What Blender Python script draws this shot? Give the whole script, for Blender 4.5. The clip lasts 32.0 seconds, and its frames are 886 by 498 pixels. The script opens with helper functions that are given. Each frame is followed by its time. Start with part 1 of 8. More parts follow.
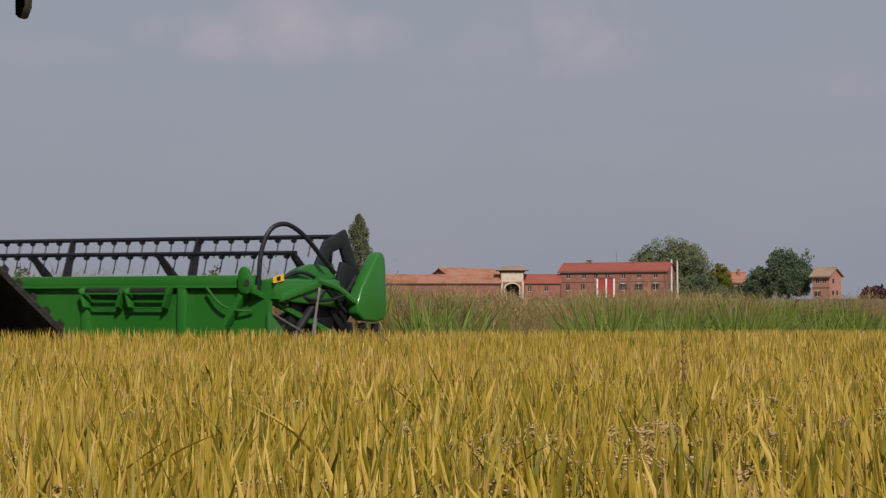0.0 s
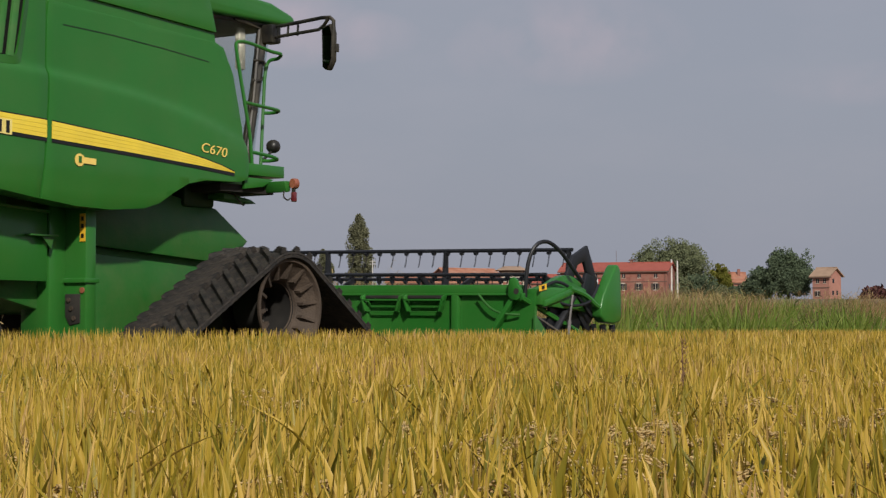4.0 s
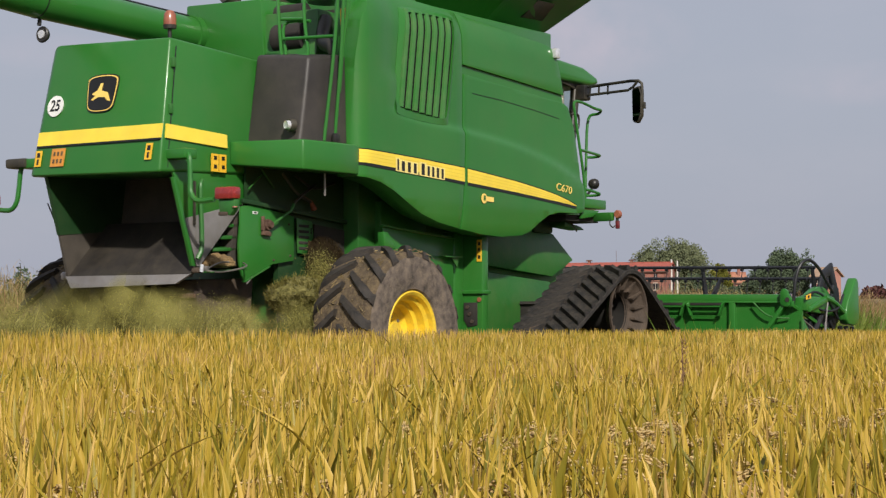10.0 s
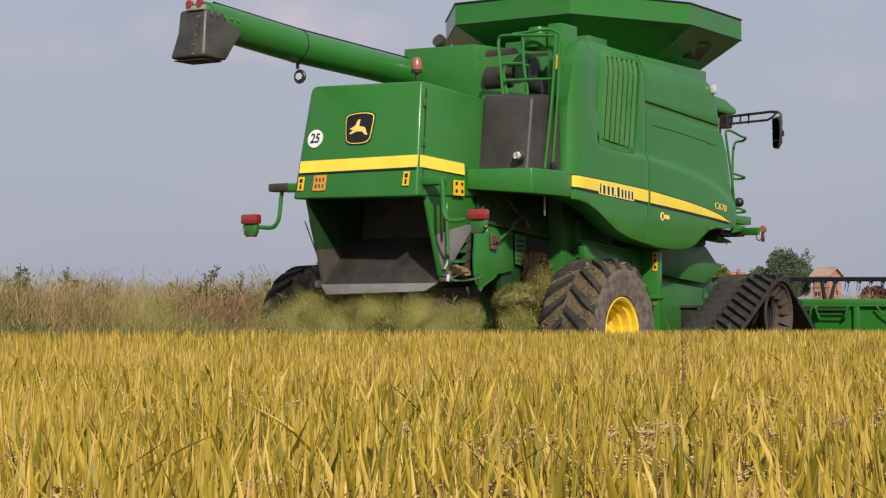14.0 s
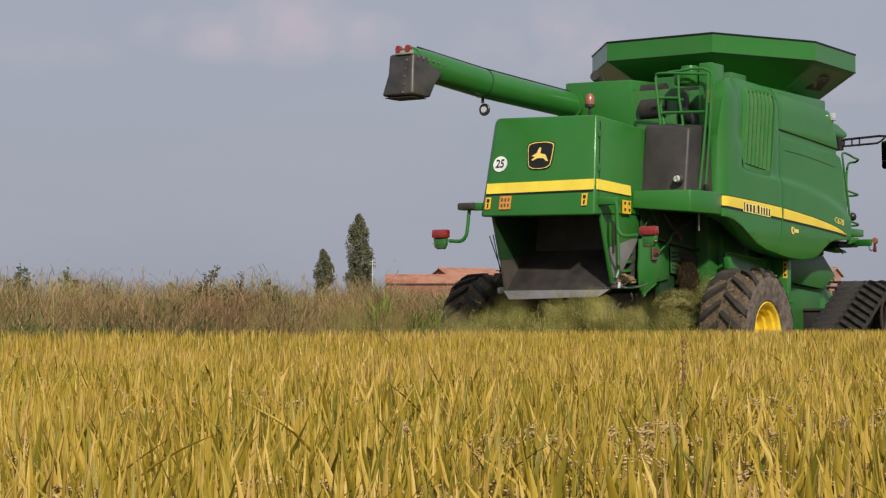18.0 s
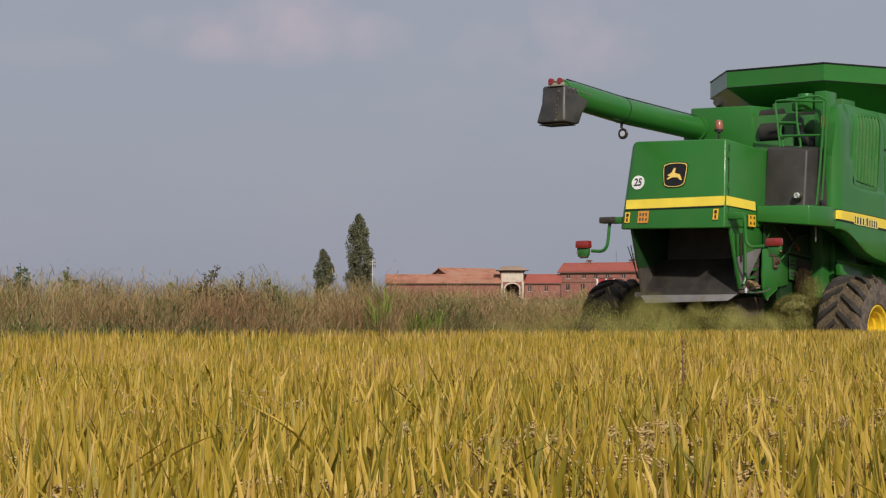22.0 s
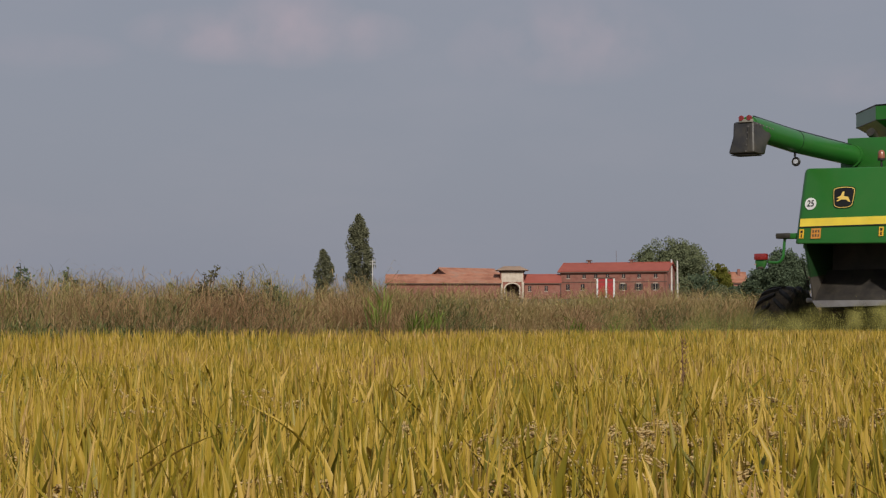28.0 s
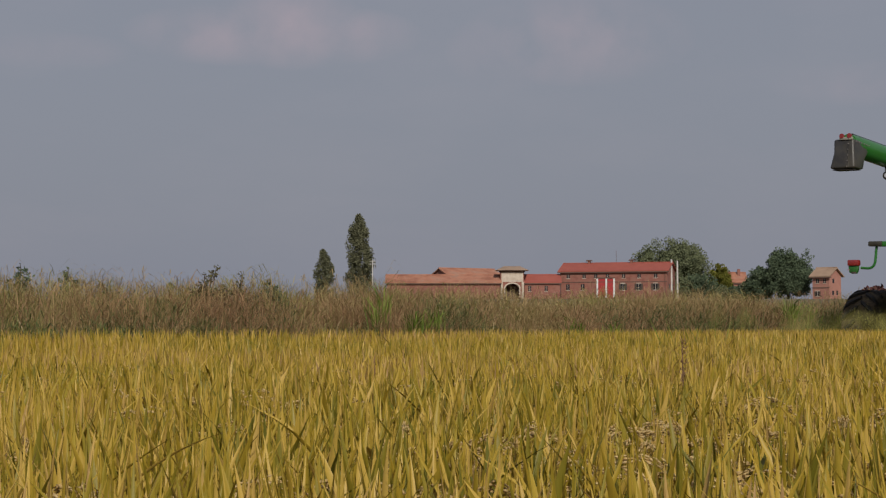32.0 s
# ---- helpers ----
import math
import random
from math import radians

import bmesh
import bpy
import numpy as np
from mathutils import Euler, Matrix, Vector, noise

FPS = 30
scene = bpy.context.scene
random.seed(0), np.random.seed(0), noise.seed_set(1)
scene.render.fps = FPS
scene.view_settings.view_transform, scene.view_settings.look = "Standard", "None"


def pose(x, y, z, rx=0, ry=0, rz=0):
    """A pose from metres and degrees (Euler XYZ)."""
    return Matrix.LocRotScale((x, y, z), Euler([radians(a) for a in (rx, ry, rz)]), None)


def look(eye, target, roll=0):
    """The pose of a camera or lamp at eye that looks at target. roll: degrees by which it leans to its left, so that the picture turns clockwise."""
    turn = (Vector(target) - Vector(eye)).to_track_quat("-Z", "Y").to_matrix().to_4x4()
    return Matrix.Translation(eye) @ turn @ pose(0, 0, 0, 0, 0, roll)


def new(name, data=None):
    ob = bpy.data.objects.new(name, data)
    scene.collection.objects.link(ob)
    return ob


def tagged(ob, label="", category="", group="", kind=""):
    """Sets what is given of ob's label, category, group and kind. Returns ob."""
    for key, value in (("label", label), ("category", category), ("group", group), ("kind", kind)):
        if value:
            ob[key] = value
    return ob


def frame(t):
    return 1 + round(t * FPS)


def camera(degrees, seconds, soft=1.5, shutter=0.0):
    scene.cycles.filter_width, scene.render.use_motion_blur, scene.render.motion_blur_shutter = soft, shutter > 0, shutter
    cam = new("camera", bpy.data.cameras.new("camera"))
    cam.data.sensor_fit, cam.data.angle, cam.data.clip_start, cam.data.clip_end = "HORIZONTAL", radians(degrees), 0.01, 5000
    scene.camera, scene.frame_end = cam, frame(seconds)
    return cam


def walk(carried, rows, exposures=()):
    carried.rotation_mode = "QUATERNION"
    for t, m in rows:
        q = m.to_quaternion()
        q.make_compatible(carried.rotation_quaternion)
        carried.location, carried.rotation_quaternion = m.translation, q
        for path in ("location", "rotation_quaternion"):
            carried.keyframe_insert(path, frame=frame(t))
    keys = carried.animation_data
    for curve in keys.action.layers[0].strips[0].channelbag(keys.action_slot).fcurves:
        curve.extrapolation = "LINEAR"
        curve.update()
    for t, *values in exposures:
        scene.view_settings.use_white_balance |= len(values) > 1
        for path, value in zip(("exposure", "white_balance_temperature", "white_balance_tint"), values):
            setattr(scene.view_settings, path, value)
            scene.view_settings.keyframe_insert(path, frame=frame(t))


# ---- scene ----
# ---- camera: stands still at the height of the rice tips ----
cam = camera(25.05, 32.0, soft=1.25, shutter=0.3)
EYE = 0.78
walk(cam, [(0.0, pose(0, 0, EYE, 92.41, 0, 0)), (32.0, pose(0, 0, EYE, 92.41, 0, 0))],
     exposures=[(0.0, 0.06), (3.0, 0.08), (6.0, 0.34), (9.0, 0.5), (13.0, 0.57), (19.0, 0.32), (25.0, 0.10), (32.0, -0.19)])

# ---- light: hazy sky and a veiled sun behind the camera on its right ----
SUN = Vector((0.17, -0.70, 0.47)).normalized()


def make_world():
    w = bpy.data.worlds.new("hazy_sky")
    scene.world = w
    w.use_nodes = True
    nt = w.node_tree
    nt.nodes.clear()
    N = nt.nodes.new
    sky = N("ShaderNodeTexSky")
    sky.sky_type = "NISHITA"
    sky.sun_disc = False
    sky.sun_elevation = math.asin(SUN.z)
    sky.sun_rotation = math.atan2(SUN.x, SUN.y)
    sky.dust_density, sky.air_density, sky.ozone_density = 4.0, 1.2, 1.0
    gain = N("ShaderNodeMixRGB")
    gain.blend_type = "MULTIPLY"
    gain.inputs[0].default_value = 1.0
    gain.inputs[2].default_value = (0.08, 0.08, 0.08, 1)
    co = N("ShaderNodeTexCoord")
    mp = N("ShaderNodeMapping")
    mp.inputs["Scale"].default_value = (5.0, 5.0, 14.0)
    mp.inputs["Location"].default_value = (1.3, 0.4, 0.2)
    cloud = N("ShaderNodeTexNoise")
    cloud.inputs["Scale"].default_value = 1.3
    cloud.inputs["Detail"].default_value = 6
    cloud.inputs["Roughness"].default_value = 0.6
    ramp = N("ShaderNodeValToRGB")
    ramp.color_ramp.elements[0].position, ramp.color_ramp.elements[1].position = 0.46, 0.72
    ramp.color_ramp.elements[0].color = (0.283, 0.300, 0.364, 1)
    ramp.color_ramp.elements[1].color = (0.302, 0.312, 0.374, 1)
    mix = N("ShaderNodeMixRGB")
    mix.inputs[0].default_value = 0.88
    bg = N("ShaderNodeBackground")
    bg.inputs["Strength"].default_value = 1.0
    out = N("ShaderNodeOutputWorld")
    L = nt.links.new
    L(sky.outputs[0], gain.inputs[1])
    L(co.outputs["Generated"], mp.inputs[0])
    L(mp.outputs[0], cloud.inputs["Vector"])
    L(cloud.outputs["Fac"], ramp.inputs[0])
    # two faint rosy cloud banks over the far fields
    sep = N("ShaderNodeSeparateXYZ")
    L(co.outputs["Generated"], sep.inputs[0])

    def maths(op, a, b=None, clamp=False):
        n = N("ShaderNodeMath")
        n.operation, n.use_clamp = op, clamp
        for i, v in enumerate((a, b)):
            if v is None:
                continue
            if isinstance(v, (int, float)):
                n.inputs[i].default_value = v
            else:
                L(v, n.inputs[i])
        return n.outputs[0]

    puff = N("ShaderNodeTexNoise")
    puff.inputs["Scale"].default_value, puff.inputs["Detail"].default_value = 34.0, 5
    L(co.outputs["Generated"], puff.inputs["Vector"])
    total = None
    for cx, cz, rx, rz, k in ((-0.075, 0.152, 0.038, 0.022, 1.0), (-0.105, 0.148, 0.055, 0.016, 0.9), (-0.045, 0.148, 0.035, 0.014, 0.8), (0.066, 0.146, 0.060, 0.024, 0.8), (0.03, 0.140, 0.03, 0.02, 0.4), (-0.19, 0.138, 0.04, 0.010, 0.3), (0.21, 0.122, 0.05, 0.012, 0.4)):
        dx = maths("DIVIDE", maths("SUBTRACT", sep.outputs[0], cx), rx)
        dz = maths("DIVIDE", maths("SUBTRACT", sep.outputs[2], cz), rz)
        m = maths("SUBTRACT", 1.0, maths("ADD", maths("MULTIPLY", dx, dx), maths("MULTIPLY", dz, dz)), True)
        m = maths("MULTIPLY", m, k)
        total = m if total is None else maths("MAXIMUM", total, m)
    soft_edge = maths("MULTIPLY", total, maths("MULTIPLY", maths("SUBTRACT", puff.outputs["Fac"], 0.28, True), 2.6), True)
    rosy = N("ShaderNodeMixRGB")
    rosy.inputs[2].default_value = (0.400, 0.352, 0.408, 1)
    L(soft_edge, rosy.inputs[0])
    L(ramp.outputs[0], rosy.inputs[1])
    L(gain.outputs[0], mix.inputs[1])
    L(rosy.outputs[0], mix.inputs[2])
    L(mix.outputs[0], bg.inputs["Color"])
    L(bg.outputs[0], out.inputs[0])


make_world()
sun_data = bpy.data.lights.new("sun", "SUN")
sun_data.energy, sun_data.angle, sun_data.color = 3.3, radians(2.0), (1.0, 0.94, 0.85)
sun = new("sun", sun_data)
sun.matrix_world = look(tuple(SUN * 80), (0, 0, 0))


# ---- materials ----
def material(name, colours, scale=8.0, rough=0.5, metal=0.0, bump=0.0, bump_scale=60.0, island=False,
             dirt=None, dirt_amount=0.0, dirt_scale=3.0, translucent=0.0, coat=0.0, spec=0.5, rough_var=0.1):
    """Colours mixed by noise at real size (or by each island's random), with grain, dirt and relief."""
    m = bpy.data.materials.new(name)
    m.use_nodes = True
    nt = m.node_tree
    b = nt.nodes["Principled BSDF"]
    out = nt.nodes["Material Output"]
    N, L = nt.nodes.new, nt.links.new
    geo_co = N("ShaderNodeTexCoord")
    vec = geo_co.outputs["Object"]
    noise_a = N("ShaderNodeTexNoise")
    noise_a.inputs["Scale"].default_value = scale
    noise_a.inputs["Detail"].default_value = 5
    L(vec, noise_a.inputs["Vector"])
    ramp = N("ShaderNodeValToRGB")
    el = ramp.color_ramp.elements
    n = len(colours)
    while len(el) < n:
        el.new(0.5)
    for k, c in enumerate(colours):
        lo, hi = (0.0, 1.0) if island else (0.32, 0.68)
        el[k].position = lo + (hi - lo) * (k / max(1, n - 1))
        el[k].color = (*c, 1)
    if island:
        src = N("ShaderNodeNewGeometry").outputs["Random Per Island"]
        add = N("ShaderNodeMath")
        add.operation = "MULTIPLY_ADD"
        add.inputs[1].default_value = 0.55
        add.inputs[2].default_value = 0.0
        mul = N("ShaderNodeMath")
        mul.operation = "MULTIPLY_ADD"
        mul.inputs[1].default_value = 0.9
        mul.inputs[2].default_value = -0.225
        tot = N("ShaderNodeMath")
        tot.operation = "ADD"
        tot.use_clamp = True
        L(src, add.inputs[0])
        L(noise_a.outputs["Fac"], mul.inputs[0])
        L(add.outputs[0], tot.inputs[0])
        L(mul.outputs[0], tot.inputs[1])
        L(tot.outputs[0], ramp.inputs[0])
    else:
        L(noise_a.outputs["Fac"], ramp.inputs[0])
    col = ramp.outputs[0]
    if dirt:
        dn = N("ShaderNodeTexNoise")
        dn.inputs["Scale"].default_value = dirt_scale
        dn.inputs["Detail"].default_value = 8
        dn.inputs["Roughness"].default_value = 0.7
        L(geo_co.outputs["Object"], dn.inputs["Vector"])
        dr = N("ShaderNodeMapRange")
        dr.inputs["From Min"].default_value, dr.inputs["From Max"].default_value = 0.42, 0.72
        dr.inputs["To Max"].default_value = dirt_amount
        L(dn.outputs["Fac"], dr.inputs["Value"])
        mx = N("ShaderNodeMixRGB")
        mx.inputs[2].default_value = (*dirt, 1)
        L(dr.outputs[0], mx.inputs[0])
        L(col, mx.inputs[1])
        col = mx.outputs[0]
    L(col, b.inputs["Base Color"])
    b.inputs["Roughness"].default_value = rough
    if rough_var:
        rr = N("ShaderNodeMapRange")
        rr.inputs["To Min"].default_value, rr.inputs["To Max"].default_value = max(0.02, rough - rough_var), min(1.0, rough + rough_var)
        L(noise_a.outputs["Fac"], rr.inputs["Value"])
        L(rr.outputs[0], b.inputs["Roughness"])
    b.inputs["Metallic"].default_value = metal
    b.inputs["Coat Weight"].default_value = coat
    b.inputs["Coat Roughness"].default_value = 0.15
    b.inputs["Specular IOR Level"].default_value = spec
    if bump:
        bn = N("ShaderNodeTexNoise")
        bn.inputs["Scale"].default_value = bump_scale
        bn.inputs["Detail"].default_value = 4
        L(vec, bn.inputs["Vector"])
        bp = N("ShaderNodeBump")
        bp.inputs["Strength"].default_value = bump
        bp.inputs["Distance"].default_value = 0.02
        L(bn.outputs["Fac"], bp.inputs["Height"])
        L(bp.outputs[0], b.inputs["Normal"])
    last = b.outputs[0]
    if translucent:
        tr = N("ShaderNodeBsdfTranslucent")
        L(col, tr.inputs["Color"])
        ms = N("ShaderNodeMixShader")
        ms.inputs[0].default_value = translucent
        L(last, ms.inputs[1])
        L(tr.outputs[0], ms.inputs[2])
        last = ms.outputs[0]
    L(last, out.inputs[0])
    return m


DUST = (0.30, 0.25, 0.13)
GREEN = material("green_paint", [(0.020, 0.138, 0.019), (0.026, 0.156, 0.024)], 1.2, 0.32, coat=0.22, spec=0.35, dirt=(0.15, 0.15, 0.06), dirt_amount=0.10, dirt_scale=2.2, bump=0.015, bump_scale=4, rough_var=0.06)
GREEN_DUSTY = material("dusty_green_paint", [(0.016, 0.115, 0.016), (0.026, 0.136, 0.024)], 3.0, 0.45, dirt=(0.14, 0.14, 0.06), dirt_amount=0.22, dirt_scale=4.0, bump=0.08, bump_scale=25)
YELLOW = material("yellow_stripe", [(0.80, 0.60, 0.05), (0.86, 0.66, 0.07)], 4.0, 0.4, dirt=DUST, dirt_amount=0.15)
RIM_YELLOW = material("yellow_rim_paint", [(0.78, 0.53, 0.025), (0.88, 0.62, 0.04)], 5.0, 0.35, coat=0.2, dirt=(0.2, 0.14, 0.06), dirt_amount=0.5, dirt_scale=6)
REEL_BLACK = material("black_reel_paint", [(0.007, 0.008, 0.011), (0.014, 0.015, 0.019)], 6.0, 0.5)
BLACK = material("black_paint", [(0.010, 0.010, 0.010), (0.022, 0.021, 0.020)], 6.0, 0.45, dirt=DUST, dirt_amount=0.18)
DECAL_BLACK = material("black_decal", [(0.008, 0.008, 0.008), (0.012, 0.012, 0.012)], 6.0, 0.4)
PLASTIC = material("dark_brown_plastic", [(0.022, 0.019, 0.017), (0.036, 0.031, 0.028)], 2.5, 0.55, dirt=(0.11, 0.095, 0.07), dirt_amount=0.3, dirt_scale=2, bump=0.1, bump_scale=140)
RUBBER = material("tyre_rubber", [(0.036, 0.030, 0.026), (0.085, 0.068, 0.056), (0.15, 0.120, 0.096)], 9.0, 0.9, dirt=(0.27, 0.21, 0.15), dirt_amount=0.6, dirt_scale=16, bump=0.4, bump_scale=60)
TREAD_MUD = material("mud_between_lugs", [(0.045, 0.032, 0.021), (0.10, 0.072, 0.044)], 12.0, 0.95, dirt=(0.26, 0.19, 0.085), dirt_amount=0.42, dirt_scale=28, bump=0.9, bump_scale=45)
LUG = material("lug_rubber", [(0.010, 0.009, 0.0085), (0.028, 0.024, 0.021)], 9.0, 0.8, dirt=(0.12, 0.085, 0.05), dirt_amount=0.25, dirt_scale=11, bump=0.4, bump_scale=40)
BELT = material("track_rubber", [(0.007, 0.0065, 0.0065), (0.017, 0.0155, 0.0145)], 7.0, 0.75, dirt=(0.085, 0.066, 0.048), dirt_amount=0.5, dirt_scale=13, bump=0.6, bump_scale=35)
DUSTY_EDGE = material("dusty_belt_edge", [(0.014, 0.012, 0.011), (0.045, 0.038, 0.031)], 14.0, 0.9, bump=0.5, bump_scale=40)
# near-black that puts the drive wheel recess's shade into its colour
RECESS_SHADE = material("wheel_recess_shade", [(0.008, 0.007, 0.006), (0.016, 0.014, 0.012)], 7.0, 0.9)
MUDDY_STEEL = material("muddy_steel", [(0.045, 0.032, 0.023), (0.095, 0.068, 0.048)], 6.0, 0.8, metal=0.1, dirt=(0.05, 0.035, 0.025), dirt_amount=0.6, dirt_scale=9, bump=0.4, bump_scale=50)
STUCK_STRAW = material("muddy_straw", [(0.09, 0.062, 0.03), (0.20, 0.145, 0.065), (0.34, 0.26, 0.12)], 30, 0.9, island=True)
OLD_STRAW = material("old_straw", [(0.022, 0.015, 0.008), (0.045, 0.031, 0.015), (0.085, 0.060, 0.028)], 30, 0.95, island=True, spec=0.1, bump=0.8, bump_scale=80)
STEEL = material("worn_steel", [(0.20, 0.185, 0.175), (0.33, 0.31, 0.29)], 5.0, 0.45, metal=0.6, dirt=(0.12, 0.09, 0.06), dirt_amount=0.6, dirt_scale=5, bump=0.1)
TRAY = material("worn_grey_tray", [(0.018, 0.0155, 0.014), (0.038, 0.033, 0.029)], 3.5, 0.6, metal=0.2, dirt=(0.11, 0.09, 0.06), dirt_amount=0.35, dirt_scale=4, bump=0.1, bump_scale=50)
# green paint darkened to carry the shade of recesses in its colour
SHADED_GREEN = material("shaded_green_paint", [(0.006, 0.032, 0.008), (0.011, 0.052, 0.012)], 4.0, 0.55, dirt=(0.03, 0.03, 0.015), dirt_amount=0.35, dirt_scale=4.0, bump=0.1, bump_scale=25)
GALV = material("bare_sheet_steel", [(0.18, 0.17, 0.168), (0.26, 0.25, 0.245)], 4.0, 0.5, metal=0.3, dirt=(0.16, 0.13, 0.10), dirt_amount=0.35, dirt_scale=5, bump=0.05)
# near-black for dark parts, and in place of shade in openings and slots
INNER_DARK = material("dark_parts_and_opening_shade", [(0.013, 0.011, 0.0095), (0.030, 0.026, 0.022)], 5.0, 0.9)
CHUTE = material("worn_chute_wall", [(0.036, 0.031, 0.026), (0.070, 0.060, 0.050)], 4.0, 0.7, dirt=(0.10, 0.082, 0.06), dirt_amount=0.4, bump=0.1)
SPOUT = material("grey_rubber_spout", [(0.022, 0.021, 0.021), (0.044, 0.042, 0.041)], 4.0, 0.45, dirt=DUST, dirt_amount=0.12)
RED_LENS = material("red_lens", [(0.20, 0.016, 0.016), (0.28, 0.028, 0.024)], 30.0, 0.25, coat=0.5)
AMBER = material("amber_lens", [(0.11, 0.016, 0.022), (0.16, 0.026, 0.030)], 20.0, 0.25, coat=0.4)
BEACON = material("faded_beacon", [(0.24, 0.075, 0.045), (0.32, 0.11, 0.06)], 20.0, 0.35, coat=0.4)
WHITE = material("white_decal", [(0.70, 0.70, 0.68), (0.80, 0.80, 0.78)], 9.0, 0.4)
LAMP_GLASS = material("lamp_glass", [(0.55, 0.56, 0.58), (0.75, 0.76, 0.78)], 40.0, 0.12, metal=0.4, coat=0.6)
WARN = material("amber_warning_label", [(0.72, 0.40, 0.02), (0.80, 0.48, 0.04)], 10.0, 0.45)
PLATE = material("orange_plate", [(0.60, 0.24, 0.03), (0.68, 0.30, 0.05)], 12.0, 0.45, dirt=(0.1, 0.06, 0.03), dirt_amount=0.4, dirt_scale=20)
STRIPE_RULE = material("fine_stripe_rule", [(0.66, 0.49, 0.04), (0.74, 0.56, 0.055)], 4.0, 0.5)
PALE_YELLOW = material("pale_yellow_decal", [(0.80, 0.66, 0.20), (0.86, 0.72, 0.26)], 9.0, 0.4)
GOLD = material("yellow_emblem_line", [(0.80, 0.55, 0.12), (0.85, 0.62, 0.16)], 10.0, 0.4)
# screen colour darkened to stand in for deep shade between the slats
SCREEN = material("shade_dark_screen", [(0.006, 0.007, 0.006), (0.014, 0.014, 0.012)], 60.0, 0.9, spec=0.1)
SLAT_GREEN = material("dusty_slat_green", [(0.034, 0.165, 0.032), (0.055, 0.18, 0.05)], 3.0, 0.45, spec=0.3, dirt=(0.20, 0.20, 0.10), dirt_amount=0.2, dirt_scale=9.0, bump=0.03, bump_scale=25)
MIRROR = material("mirror_glass", [(0.055, 0.055, 0.06), (0.07, 0.07, 0.075)], 5.0, 0.05, metal=1.0, rough_var=0)
INTERIOR = material("cab_interior", [(0.035, 0.033, 0.031), (0.06, 0.057, 0.052)], 5.0, 0.8)
RUSTY = material("rusty_iron", [(0.060, 0.030, 0.020), (0.13, 0.075, 0.05)], 20, 0.85, bump=0.4)
CAB_BEIGE = material("cab_pillar_lining", [(0.26, 0.24, 0.20), (0.34, 0.31, 0.26)], 5.0, 0.8)


def glass_material():
    m = bpy.data.materials.new("tinted_glass")
    m.use_nodes = True
    nt = m.node_tree
    b = nt.nodes["Principled BSDF"]
    b.inputs["Base Color"].default_value = (0.75, 0.80, 0.78, 1)
    b.inputs["Roughness"].default_value = 0.03
    b.inputs["Transmission Weight"].default_value = 1.0
    b.inputs["IOR"].default_value = 1.12
    return m


GLASS = glass_material()


# ---- mesh helpers ----
def finish(bm, smooth=True, angle=35):
    me = bpy.data.meshes.new("m")
    bmesh.ops.recalc_face_normals(bm, faces=bm.faces)
    bm.to_mesh(me)
    bm.free()
    if smooth:
        for p in me.polygons:
            p.use_smooth = True
        me.set_sharp_from_angle(angle=radians(angle))
    return me


def part(name, bm, mat, parent, label="", smooth=True, angle=35):
    """Links a bmesh as one mesh object under a thing or a part."""
    me = bm if isinstance(bm, bpy.types.Mesh) else finish(bm, smooth, angle)
    if mat and not me.materials:
        me.materials.append(mat)
    ob = new(name, me)
    ob.parent = parent
    if label:
        ob["label"] = label
    return ob


def empty_part(name, parent, m=None):
    ob = new(name)
    ob.parent = parent
    if m is not None:
        ob.matrix_basis = m
    return ob


def bevelled(bm, width, segments=2):
    if width > 0:
        edges = [e for e in bm.edges if len(e.link_faces) == 2 and e.calc_face_angle(0) > 0.5]
        bmesh.ops.bevel(bm, geom=edges, offset=width, segments=segments, affect="EDGES", profile=0.5, clamp_overlap=True)
    return bm


def box(x0, x1, y0, y1, z0, z1, bevel=0.01, bm=None):
    b = bmesh.new()
    bmesh.ops.create_cube(b, size=1.0)
    for v in b.verts:
        v.co = Vector(((x0 + x1) / 2 + v.co.x * (x1 - x0), (y0 + y1) / 2 + v.co.y * (y1 - y0), (z0 + z1) / 2 + v.co.z * (z1 - z0)))
    bevelled(b, bevel)
    return joined(bm, b)


def joined(bm, b):
    if bm is None:
        return b
    me = bpy.data.meshes.new("t")
    b.to_mesh(me)
    b.free()
    bm.from_mesh(me)
    bpy.data.meshes.remove(me)
    return bm


def hull8(corners, bevel=0.01, bm=None):
    """A six-sided solid from its four lower and four upper corners, each four in turn round."""
    b = bmesh.new()
    v = [b.verts.new(c) for c in corners]
    for f in ((3, 2, 1, 0), (4, 5, 6, 7), (0, 1, 5, 4), (1, 2, 6, 5), (2, 3, 7, 6), (3, 0, 4, 7)):
        b.faces.new([v[i] for i in f])
    bmesh.ops.recalc_face_normals(b, faces=b.faces)
    bevelled(b, bevel)
    return joined(bm, b)


def prism(points, axis, a, b_, bevel=0.01, bm=None, segments=2):
    """A polygon in the plane across axis, drawn out along it from a to b_."""
    b = bmesh.new()

    def place(p, c):
        return {"x": (c, p[0], p[1]), "y": (p[0], c, p[1]), "z": (p[0], p[1], c)}[axis]

    lo = [b.verts.new(place(p, a)) for p in points]
    hi = [b.verts.new(place(p, b_)) for p in points]
    b.faces.new(lo[::-1])
    b.faces.new(hi)
    n = len(points)
    for i in range(n):
        b.faces.new((lo[i], lo[(i + 1) % n], hi[(i + 1) % n], hi[i]))
    bmesh.ops.recalc_face_normals(b, faces=b.faces)
    bevelled(b, bevel, segments)
    return joined(bm, b)


